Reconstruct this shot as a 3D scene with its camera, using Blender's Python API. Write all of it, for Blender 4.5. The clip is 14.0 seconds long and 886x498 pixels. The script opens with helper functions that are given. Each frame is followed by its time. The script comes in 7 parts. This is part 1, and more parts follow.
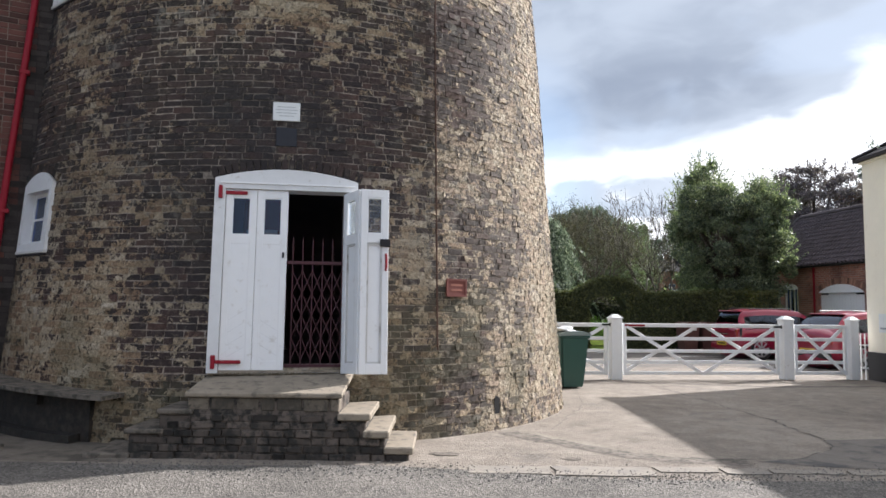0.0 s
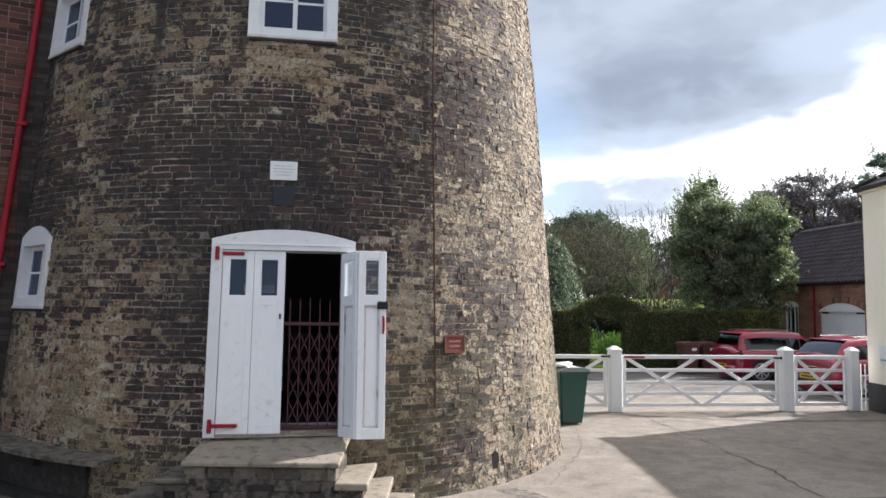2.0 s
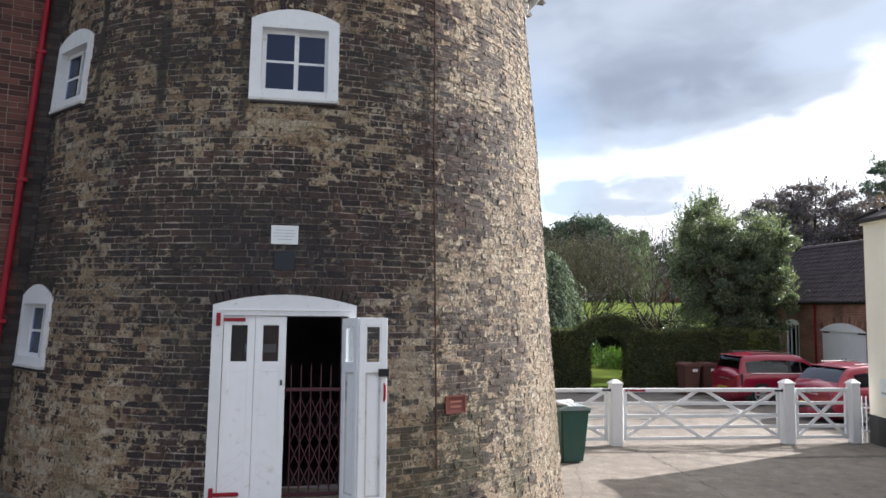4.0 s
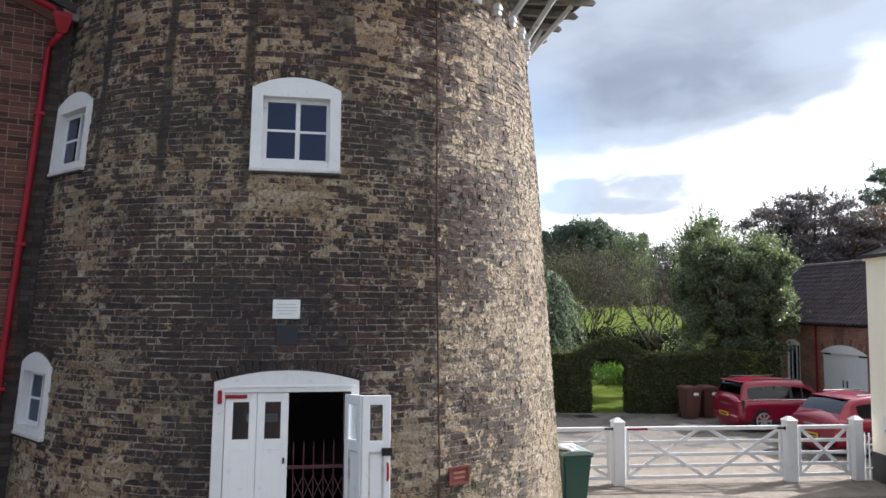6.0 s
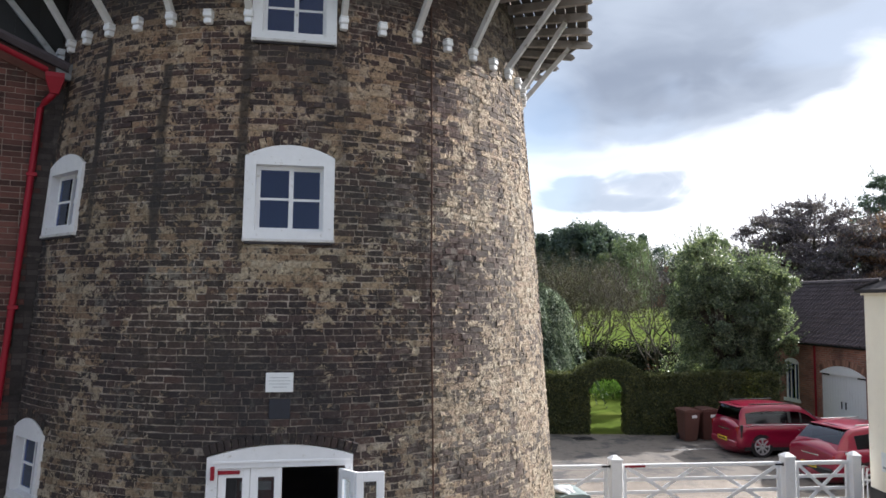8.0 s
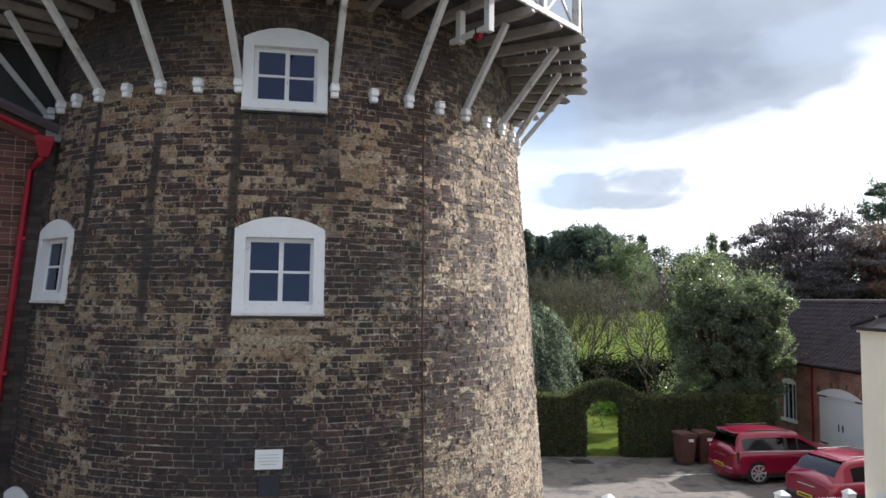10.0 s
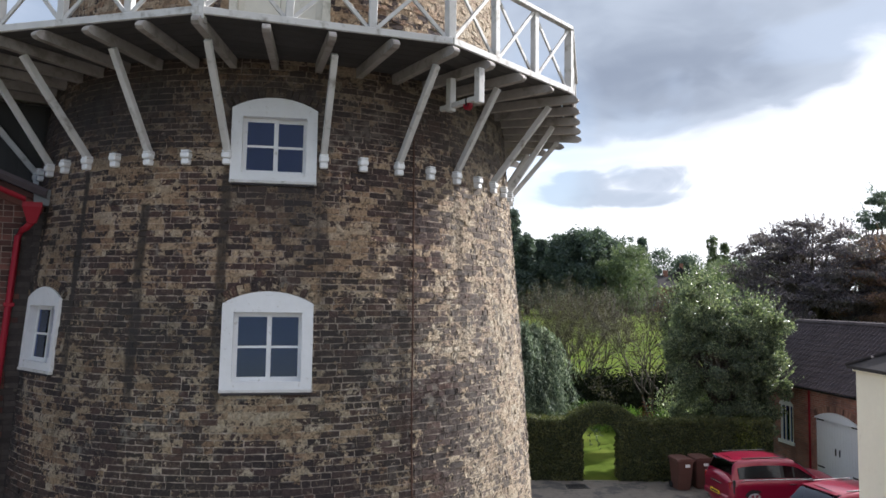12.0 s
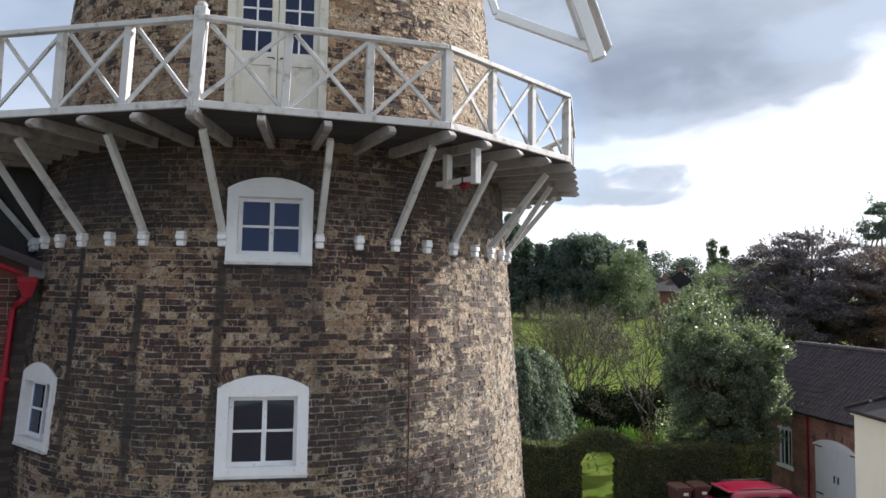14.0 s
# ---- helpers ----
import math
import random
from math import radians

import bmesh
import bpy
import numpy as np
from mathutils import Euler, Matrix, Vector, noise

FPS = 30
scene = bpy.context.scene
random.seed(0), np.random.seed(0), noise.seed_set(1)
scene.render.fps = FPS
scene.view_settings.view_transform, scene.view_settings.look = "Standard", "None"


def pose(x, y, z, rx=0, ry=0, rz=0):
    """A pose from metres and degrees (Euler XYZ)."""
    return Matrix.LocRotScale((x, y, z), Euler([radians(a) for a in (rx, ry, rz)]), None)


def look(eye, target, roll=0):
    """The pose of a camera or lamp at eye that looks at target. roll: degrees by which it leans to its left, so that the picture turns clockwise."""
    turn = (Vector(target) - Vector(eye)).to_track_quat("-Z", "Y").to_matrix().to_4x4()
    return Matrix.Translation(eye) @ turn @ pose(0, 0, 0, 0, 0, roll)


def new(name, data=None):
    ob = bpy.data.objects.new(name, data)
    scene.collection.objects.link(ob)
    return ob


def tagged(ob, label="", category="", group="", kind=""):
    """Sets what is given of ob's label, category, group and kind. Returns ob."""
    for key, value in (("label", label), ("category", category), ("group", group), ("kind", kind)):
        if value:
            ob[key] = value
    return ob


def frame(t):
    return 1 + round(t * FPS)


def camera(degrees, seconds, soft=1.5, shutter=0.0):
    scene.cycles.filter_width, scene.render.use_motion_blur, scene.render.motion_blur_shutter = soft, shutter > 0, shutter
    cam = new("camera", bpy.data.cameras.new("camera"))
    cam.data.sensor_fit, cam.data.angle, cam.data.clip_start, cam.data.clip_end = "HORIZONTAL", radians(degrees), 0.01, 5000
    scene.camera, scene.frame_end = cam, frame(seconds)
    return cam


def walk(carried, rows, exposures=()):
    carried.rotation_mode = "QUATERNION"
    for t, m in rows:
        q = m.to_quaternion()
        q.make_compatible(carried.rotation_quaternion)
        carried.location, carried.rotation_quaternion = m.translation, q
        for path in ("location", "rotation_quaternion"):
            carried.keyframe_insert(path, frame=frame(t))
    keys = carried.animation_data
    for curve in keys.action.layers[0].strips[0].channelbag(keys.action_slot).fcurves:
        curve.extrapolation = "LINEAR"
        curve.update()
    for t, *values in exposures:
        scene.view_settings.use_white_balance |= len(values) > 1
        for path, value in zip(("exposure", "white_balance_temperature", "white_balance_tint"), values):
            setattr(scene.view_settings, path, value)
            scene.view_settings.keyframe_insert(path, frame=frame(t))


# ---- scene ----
# camera: a small drone that climbs straight up in front of the mill
cam = camera(64.09, 14.0, 1.6)
ROWS = [
    (0.0, -0.0000, -0.0000, 1.5001, 0.055, 4.625, -0.678),
    (0.5, 0.0147, 0.0076, 1.6707, 0.068, 4.584, -0.694),
    (1.0, 0.0325, 0.0026, 1.8224, 0.108, 4.577, -0.678),
    (1.5, 0.0268, -0.0056, 1.9863, 0.100, 4.607, -0.689),
    (2.0, 0.0217, -0.0181, 2.1623, 0.092, 4.629, -0.669),
    (2.5, 0.0225, -0.0485, 2.3399, 0.080, 4.601, -0.675),
    (3.0, 0.0341, -0.0714, 2.5049, 0.114, 4.603, -0.676),
    (5.5, -0.0494, -0.0674, 3.5065, 0.077, 4.504, -0.556),
    (6.0, -0.0517, -0.0595, 3.7131, 0.040, 4.479, -0.518),
    (6.5, -0.0466, -0.0376, 3.9302, 0.028, 4.415, -0.508),
    (7.0, -0.0252, -0.0287, 4.1136, 0.012, 4.396, -0.492),
    (7.5, -0.0074, -0.0369, 4.3204, 0.007, 4.347, -0.474),
    (8.0, 0.0040, -0.0663, 4.5370, 0.027, 4.281, -0.470),
    (10.5, 0.1356, -0.0802, 5.6224, 0.009, 3.987, -0.574),
    (11.0, 0.1731, -0.0772, 5.8373, 0.021, 3.950, -0.606),
    (11.5, 0.2064, -0.0826, 6.0658, 0.044, 3.867, -0.677),
    (12.0, 0.2205, -0.0871, 6.2929, 0.039, 3.836, -0.681),
    (12.5, 0.2280, -0.0951, 6.5113, 0.038, 3.819, -0.670),
    (13.0, 0.2252, -0.1047, 6.7587, 0.031, 3.763, -0.718),
    (13.5, 0.2362, -0.1268, 7.0061, 0.037, 3.712, -0.763),
    (14.0, 0.2527, -0.1224, 7.2664, 0.029, 3.689, -0.771),
]
walk(cam, [(t, pose(x, y, z, 90 + pitch, roll, yaw)) for t, x, y, z, yaw, pitch, roll in ROWS], exposures=[(0.0, 0.93, 6330, 12.5), (7.0, 0.87, 6300, 13.0), (14.0, 0.74, 6300, 13.0)])

# ---- light ----
SUN_AZ, SUN_EL = 30.0, 33.0   # degrees from +x towards +y, and above the horizon
sun_dir = Vector((math.cos(radians(SUN_AZ)) * math.cos(radians(SUN_EL)), math.sin(radians(SUN_AZ)) * math.cos(radians(SUN_EL)), math.sin(radians(SUN_EL))))
sun = new("sun", bpy.data.lights.new("sun", "SUN"))
sun.data.energy, sun.data.angle, sun.data.color = 5.0, radians(0.6), (1.0, 0.965, 0.925)
sun.matrix_world = look((0, 0, 60), Vector((0, 0, 60)) - sun_dir)
SKY_FRONT = 0.52


def set_node(n, kw):
    for k, v in kw.items():
        if k == "op":
            n.operation = v
        elif k == "blend":
            n.blend_type = v
        elif k == "data":
            n.data_type = v
        elif k == "scale":
            n.inputs["Scale"].default_value = v
        elif k == "detail":
            n.inputs["Detail"].default_value = v
        elif k == "rough":
            n.inputs["Roughness"].default_value = v
        elif k == "feature":
            n.feature = v
    return n


class Tree:
    """Short hand for node trees."""

    def __init__(self, tree):
        self.t, self.n, self.l = tree, tree.nodes, tree.links

    def add(self, kind, **kw):
        return set_node(self.n.new(kind), kw)

    def join(self, a, b):
        self.l.new(a, b)

    def math(self, op, a, b=0.0, clamp=False):
        n = self.n.new("ShaderNodeMath")
        n.operation, n.use_clamp = op, clamp
        for i, v in enumerate((a, b)):
            if isinstance(v, (int, float)):
                n.inputs[i].default_value = v
            else:
                self.l.new(v, n.inputs[i])
        return n.outputs[0]

    def ramp(self, fac, stops, smooth=True):
        n = self.n.new("ShaderNodeValToRGB")
        n.color_ramp.interpolation = "EASE" if smooth else "LINEAR"
        e = n.color_ramp.elements
        while len(e) < len(stops):
            e.new(0.5)
        for el, (p, c) in zip(e, stops):
            el.position = p
            el.color = (c, c, c, 1) if isinstance(c, (int, float)) else (*c, 1)
        self.l.new(fac, n.inputs[0])
        return n.outputs[0]

    def mix(self, fac, a, b, blend="MIX"):
        n = self.n.new("ShaderNodeMix")
        n.data_type, n.blend_type = "RGBA", blend
        for i, v in ((0, fac), (6, a), (7, b)):
            if isinstance(v, (int, float)):
                n.inputs[i].default_value = v
            elif isinstance(v, tuple):
                n.inputs[i].default_value = (*v, 1)
            else:
                self.l.new(v, n.inputs[i])
        return n.outputs[2]

    def noise(self, vec, scale, detail=4.0, rough=0.55, dist=0.0):
        n = self.n.new("ShaderNodeTexNoise")
        n.inputs["Scale"].default_value, n.inputs["Detail"].default_value, n.inputs["Roughness"].default_value = scale, detail, rough
        n.inputs["Distortion"].default_value = dist
        if vec is not None:
            self.l.new(vec, n.inputs["Vector"])
        return n.outputs["Fac"]

    def vec(self, x, y, z):
        n = self.n.new("ShaderNodeCombineXYZ")
        for i, v in enumerate((x, y, z)):
            if isinstance(v, (int, float)):
                n.inputs[i].default_value = v
            else:
                self.l.new(v, n.inputs[i])
        return n.outputs[0]

    def split(self, v):
        n = self.n.new("ShaderNodeSeparateXYZ")
        self.l.new(v, n.inputs[0])
        return n.outputs


# sky: clear air with broken cloud over all of it
world = bpy.data.worlds.new("sky")
world.use_nodes = True
scene.world = world
w = Tree(world.node_tree)
bg = world.node_tree.nodes["Background"]
air = w.add("ShaderNodeTexSky")
air.sky_type, air.sun_disc = "NISHITA", False
air.sun_elevation, air.sun_rotation = radians(SUN_EL), radians(90 - SUN_AZ)
air.air_density, air.dust_density = 1.0, 0.6
tc = w.add("ShaderNodeTexCoord")
dx, dy, dz = w.split(tc.outputs["Generated"])
up = w.math("ADD", w.math("MAXIMUM", dz, 0.0), 0.14)
px, py = w.math("DIVIDE", dx, up), w.math("DIVIDE", dy, up)
az, el = w.math("ARCTAN2", dx, dy), w.math("ARCSINE", dz)
billow = w.noise(w.vec(w.math("ADD", px, 3.1), w.math("ADD", py, 0.35), 0.0), 1.0, 4.0, 0.45, 0.3)
soft = w.noise(w.vec(w.math("MULTIPLY", az, 1.6), w.math("MULTIPLY", el, 3.4), 1.7), 2.2, 4.0, 0.48, 0.4)

wisp = w.noise(w.vec(w.math("MULTIPLY", az, 5.0), w.math("MULTIPLY", el, 11.0), 0.3), 2.0, 6.0, 0.52, 0.6)


def cloud_bank(a0, e0, sa, se, tilt=0.0, ragged=0.75):
    """How much a bank of cloud round that bearing and height (degrees) covers the sky."""
    u = w.math("SUBTRACT", az, radians(a0))
    v = w.math("SUBTRACT", w.math("SUBTRACT", el, radians(e0)), w.math("MULTIPLY", u, tilt))
    u, v = w.math("DIVIDE", u, radians(sa)), w.math("DIVIDE", v, radians(se))
    q = w.math("ADD", w.math("MULTIPLY", u, u), w.math("MULTIPLY", v, v))
    q = w.math("ADD", q, w.math("MULTIPLY", w.math("SUBTRACT", soft, 0.5), 2.0 * ragged))
    q = w.math("ADD", q, w.math("MULTIPLY", w.math("SUBTRACT", wisp, 0.5), 1.1 * ragged ** 2))
    return w.ramp(w.math("MULTIPLY", q, 0.5), [(0.0, 1.0), (0.25, 0.78), (0.55, 0.36), (0.8, 0.12), (1.0, 0.0)])


grey = w.math("MAXIMUM", cloud_bank(20, 19.0, 23, 6.0, 0.15), w.math("MULTIPLY", cloud_bank(11.2, 8.9, 4.4, 1.7, 0.05, 1.5), 0.84))
grey = w.math("MAXIMUM", grey, w.math("MULTIPLY", cloud_bank(15.4, 9.2, 4.4, 1.6, -0.05, 1.5), 0.86))
grey = w.math("MAXIMUM", grey, w.math("MULTIPLY", cloud_bank(13.2, 8.0, 6.4, 1.0, 0.0, 1.3), 0.86))
grey = w.math("MAXIMUM", grey, cloud_bank(2, 26, 20, 7, -0.1))
grey = w.math("MAXIMUM", grey, w.math("MULTIPLY", cloud_bank(-28, 20, 12, 8), 0.6))
grey = w.math("ADD", grey, w.math("MULTIPLY", cloud_bank(16.5, 15.4, 11, 3.6, 0.12), 0.42))
shade = w.math("ADD", w.math("MULTIPLY", grey, 0.72), w.math("MULTIPLY", w.math("SUBTRACT", billow, 0.5), 0.5), True)
toward = w.math("ADD", w.math("ADD", w.math("MULTIPLY", dx, sun_dir.x), w.math("MULTIPLY", dy, sun_dir.y)), w.math("MULTIPLY", dz, sun_dir.z))
front = w.ramp(w.math("ADD", w.math("MULTIPLY", toward, 0.5), 0.5), [(0.25, 1.0), (0.90, 0.0)])   # duller cloud away from the sun
cloud = w.ramp(shade, [(0.0, (1.10, 1.12, 1.15)), (0.22, (0.82, 0.86, 0.92)), (0.50, (0.46, 0.52, 0.60)), (1.0, (0.26, 0.305, 0.38))])
cloud = w.mix(1.0, cloud, w.ramp(front, [(0.0, 1.0), (1.0, SKY_FRONT)]), "MULTIPLY")
hole = w.math("MULTIPLY", w.ramp(soft, [(0.52, 0.0), (0.66, 1.0)]), w.ramp(grey, [(0.1, 1.0), (0.5, 0.2)]))
gap = w.math("MAXIMUM", w.math("MULTIPLY", hole, 0.55), w.math("MULTIPLY", cloud_bank(7.0, 12, 5.0, 6.5), 0.40))
gap = w.math("MAXIMUM", gap, w.math("MULTIPLY", front, 0.72))   # the sky opens to blue away from the sun
blue = w.mix(1.0, air.outputs[0], (0.15, 0.15, 0.15), "MULTIPLY")
sky = w.mix(gap, cloud, blue)
w.join(sky, bg.inputs[0])
bg.inputs[1].default_value = 0.76

# ---- materials ----
MATS = {}


def material(name, colour, rough=0.7, metal=0.0, grain=0.15, scale=12.0, bump=0.2, spots=None, spot_at=(0.55, 0.7), spot_scale=2.0, vary=0.0, coat=0.0, spec=0.5, stretch=(1, 1, 1)):
    """A surface with fine grain, broad variation, optional spots of a second colour and a shift from piece to piece."""
    m = bpy.data.materials.new(name)
    m.use_nodes = True
    t = Tree(m.node_tree)
    b = m.node_tree.nodes["Principled BSDF"]
    pos = t.add("ShaderNodeNewGeometry").outputs["Position"]
    if stretch != (1, 1, 1):
        x, y, z = t.split(pos)
        pos = t.vec(t.math("MULTIPLY", x, stretch[0]), t.math("MULTIPLY", y, stretch[1]), t.math("MULTIPLY", z, stretch[2]))
    g = t.noise(pos, scale, 6.0, 0.65)
    big = t.noise(pos, scale * 0.13, 3.0)
    v = t.math("ADD", t.math("MULTIPLY", t.math("SUBTRACT", g, 0.5), 2 * grain), t.math("MULTIPLY", t.math("SUBTRACT", big, 0.5), 2 * grain))
    if vary:
        r = piece_random(t)
        v = t.math("ADD", v, t.math("MULTIPLY", t.math("SUBTRACT", r, 0.5), 2 * vary))
    col = t.mix(1.0, colour, t.ramp(t.math("ADD", t.math("MULTIPLY", v, 0.5), 0.5), [(0.0, 0.0), (1.0, 2.0)], False), "MULTIPLY")
    if spots:
        s = t.ramp(t.noise(pos, spot_scale, 6.0, 0.65), [(spot_at[0], 0.0), (spot_at[1], 1.0)])
        col = t.mix(s, col, spots)
    t.join(col, b.inputs["Base Color"])
    b.inputs["Roughness"].default_value, b.inputs["Metallic"].default_value = rough, metal
    b.inputs["Coat Weight"].default_value = coat
    b.inputs["Specular IOR Level"].default_value = spec
    if bump:
        bu = t.add("ShaderNodeBump")
        bu.inputs["Strength"].default_value, bu.inputs["Distance"].default_value = bump, 0.01
        t.join(g, bu.inputs["Height"])
        t.join(bu.outputs[0], b.inputs["Normal"])
    MATS[name] = m
    return m


def piece_random(t):
    """A number from 0 to 1 for each loose piece, whether an object of its own or an island of a joined mesh."""
    a = t.add("ShaderNodeObjectInfo").outputs["Random"]
    g = t.add("ShaderNodeNewGeometry").outputs["Random Per Island"]
    return t.math("FRACT", t.math("ADD", a, g))


WEATHERED_ZONES = [
    (-29, 4.4, 8, 0.55, 0.14), (-22, 1.5, 8, 0.9, 0.14), (8, 4.92, 7, 0.24, 0.26), (14.5, 4.5, 2.6, 0.35, 0.22), (15, 3.7, 2.3, 0.2, 0.24),
    (-2, 3.65, 13, 0.75, -0.20), (24, 5.65, 9, 0.5, -0.15), (-11, 5.75, 9, 0.45, -0.14), (23, 3.5, 5, 0.6, -0.10), (27, 4.4, 3, 0.45, 0.10),
    (22.7, 6.8, 8, 0.5, 0.10), (-7, 6.85, 13, 0.5, 0.10), (29, 1.5, 3, 0.6, 0.10), (-52, 6.0, 7, 4.0, -0.40),
]


# Smoke stains; zones under the gallery and at the left limb paint in shade.
SMOKE_SHADE_ZONES = [
    (6, 3.55, 15, 0.75, 0.62), (22, 3.3, 8, 1.2, 0.26), (25, 5.7, 9, 0.55, 0.36), (-9, 5.8, 11, 0.5, 0.48), (-6, 2.4, 9, 1.2, 0.48), (24, 2.6, 6, 0.9, 0.32), (-26, 5.0, 10, 0.9, 0.28), (14, 7.1, 4.5, 0.7, 0.55), (-50, 5.5, 9, 4.5, 0.65), (20, 0.9, 7, 0.7, 0.35), (-34, 2.9, 9, 0.9, 0.35), (-20, 3.3, 7, 0.8, 0.35), (-30, 8.4, 26, 0.65, 0.60), (-34, 6.8, 13, 1.2, 0.42), (12, 8.5, 14, 0.5, 0.34),
]


def tower_face(name, joint=False):
    """Old gault brick and its lime joints: sooty fired skin, spalled to a buff core in ragged patches, with lichen,
    damp and soot; some shade is put into the colour.
    """
    m = bpy.data.materials.new(name)
    m.use_nodes = True
    t = Tree(m.node_tree)
    b = m.node_tree.nodes["Principled BSDF"]
    pos = t.add("ShaderNodeNewGeometry").outputs["Position"]
    x, y, z = t.split(pos)
    r = piece_random(t)
    r2 = t.math("FRACT", t.math("MULTIPLY", r, 17.31))
    patch = t.noise(pos, 0.85, 3.0, 0.55, 0.3)
    mid = t.noise(pos, 6.2, 8.0, 0.68, 0.5)
    fine = t.noise(pos, 34.0, 5.0, 0.7)
    pits = t.noise(pos, 15.0, 6.0, 0.72, 1.0)
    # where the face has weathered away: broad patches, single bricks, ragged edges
    # east marks the sunlit side, whose brightness is partly put into the colours
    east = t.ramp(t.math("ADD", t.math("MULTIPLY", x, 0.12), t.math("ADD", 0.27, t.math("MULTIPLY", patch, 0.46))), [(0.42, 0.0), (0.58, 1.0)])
    high = t.ramp(t.math("MULTIPLY", z, 0.05), [(0.29, 0.0), (0.34, 1.0)])
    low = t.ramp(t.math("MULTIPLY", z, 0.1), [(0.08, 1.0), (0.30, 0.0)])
    west = t.ramp(t.math("ADD", t.math("MULTIPLY", x, -0.12), 0.0), [(0.36, 0.0), (0.50, 1.0)])
    ang = t.math("ARCTAN2", t.math("SUBTRACT", x, AX), t.math("SUBTRACT", AY, y))
    worn = t.math("ADD", 0.42, t.math("MULTIPLY", t.math("SUBTRACT", patch, 0.5), 0.95))
    worn = t.math("ADD", worn, t.math("MULTIPLY", t.math("SUBTRACT", mid, 0.5), 1.25))
    worn = t.math("ADD", worn, t.math("MULTIPLY", t.math("SUBTRACT", r, 0.5), 0.0 if joint else t.math("ADD", t.math("SUBTRACT", 0.34, t.math("MULTIPLY", east, 0.08)), t.math("MULTIPLY", high, 0.12))))
    worn = t.math("ADD", worn, t.math("MULTIPLY", t.math("SUBTRACT", t.noise(pos, 13.0, 6.0, 0.7, 0.8), 0.5), 1.0))
    worn = t.math("ADD", worn, t.math("MULTIPLY", east, 0.13))
    worn = t.math("ADD", worn, t.math("MULTIPLY", high, 0.03))
    worn = t.math("ADD", worn, t.math("MULTIPLY", t.math("MULTIPLY", low, west), 0.26))
    # a broad sound stretch over the door that has kept its dark skin
    sound = t.math("MULTIPLY", t.ramp(ang_unit(t, ang), [(0.36, 0.0), (0.46, 1.0), (0.60, 1.0), (0.69, 0.0)]), t.ramp(t.math("MULTIPLY", z, 0.1), [(0.24, 0.0), (0.32, 1.0), (0.46, 1.0), (0.56, 0.0)]))
    worn = t.math("SUBTRACT", worn, t.math("MULTIPLY", sound, 0.025))
    # soot under the gallery deck, with the deck's shade put into the colour too
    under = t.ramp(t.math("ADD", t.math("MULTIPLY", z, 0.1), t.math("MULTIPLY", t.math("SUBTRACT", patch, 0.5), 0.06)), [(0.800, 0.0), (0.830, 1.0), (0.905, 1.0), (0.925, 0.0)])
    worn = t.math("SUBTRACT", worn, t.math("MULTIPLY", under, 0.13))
    # stretches where more, or less, of the skin has gone: bearing, height, spread of both, how much
    for deg, zc, sd, sz, amp in WEATHERED_ZONES:
        u = t.math("DIVIDE", t.math("SUBTRACT", ang, radians(deg)), radians(sd))
        v = t.math("DIVIDE", t.math("SUBTRACT", z, zc), sz)
        q = t.math("ADD", t.math("MULTIPLY", u, u), t.math("MULTIPLY", v, v))
        worn = t.math("ADD", worn, t.math("MULTIPLY", t.math("POWER", 2.718, t.math("MULTIPLY", q, -1.0)), amp))
    above = t.ramp(t.math("MULTIPLY", z, 0.1), [(0.915, 0.0), (0.93, 1.0)])
    worn = t.math("ADD", worn, t.math("MULTIPLY", above, 0.22))
    k = t.ramp(worn, [(0.485, 0.0), (0.535, 1.0)])
    core = t.ramp(t.math("ADD", t.math("MULTIPLY", t.math("FRACT", t.math("MULTIPLY", r, 5.7)), 0.45), t.math("MULTIPLY", t.noise(pos, 2.6, 4.0), 0.55)), [(0.25, (0.26, 0.174, 0.115)), (0.45, (0.355, 0.266, 0.174)), (0.62, (0.425, 0.350, 0.248)), (0.8, (0.485, 0.420, 0.325))])
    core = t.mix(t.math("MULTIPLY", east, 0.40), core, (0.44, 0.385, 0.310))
    if joint:
        skin = t.ramp(t.math("ADD", t.math("MULTIPLY", patch, 0.5), t.math("MULTIPLY", mid, 0.5)), [(0.38, (0.17, 0.142, 0.120)), (0.48, (0.36, 0.305, 0.252)), (0.60, (0.54, 0.465, 0.385))])
    else:
        skin = t.ramp(r2, [(0.0, (0.031, 0.025, 0.025)), (0.5, (0.048, 0.035, 0.033)), (0.82, (0.062, 0.042, 0.038)), (1.0, (0.080, 0.048, 0.040))])
    skin = t.mix(t.math("MULTIPLY", east, 0.38), skin, (0.195, 0.174, 0.148))   # sunlit side painted paler
    col = t.mix(k, skin, core)
    col = t.mix(1.0, col, t.ramp(fine, [(0.25, 0.55), (0.75, 1.42)]), "MULTIPLY")
    col = t.mix(t.math("MULTIPLY", k, t.ramp(pits, [(0.38, 0.9), (0.47, 0.0)])), col, (0.075, 0.060, 0.048))
    col = t.mix(t.math("MULTIPLY", t.math("SUBTRACT", 1.0, k), t.ramp(pits, [(0.56, 0.0), (0.64, 0.55)])), col, (0.20, 0.160, 0.122))
    lichen = t.ramp(t.math("ADD", t.noise(pos, 9.0, 5.0, 0.7), t.math("MULTIPLY", t.noise(pos, 0.9, 2.0), 0.5)), [(0.84, 0.0), (0.93, 1.0)])
    col = t.mix(t.math("MULTIPLY", lichen, 0.35), col, (0.33, 0.315, 0.265))
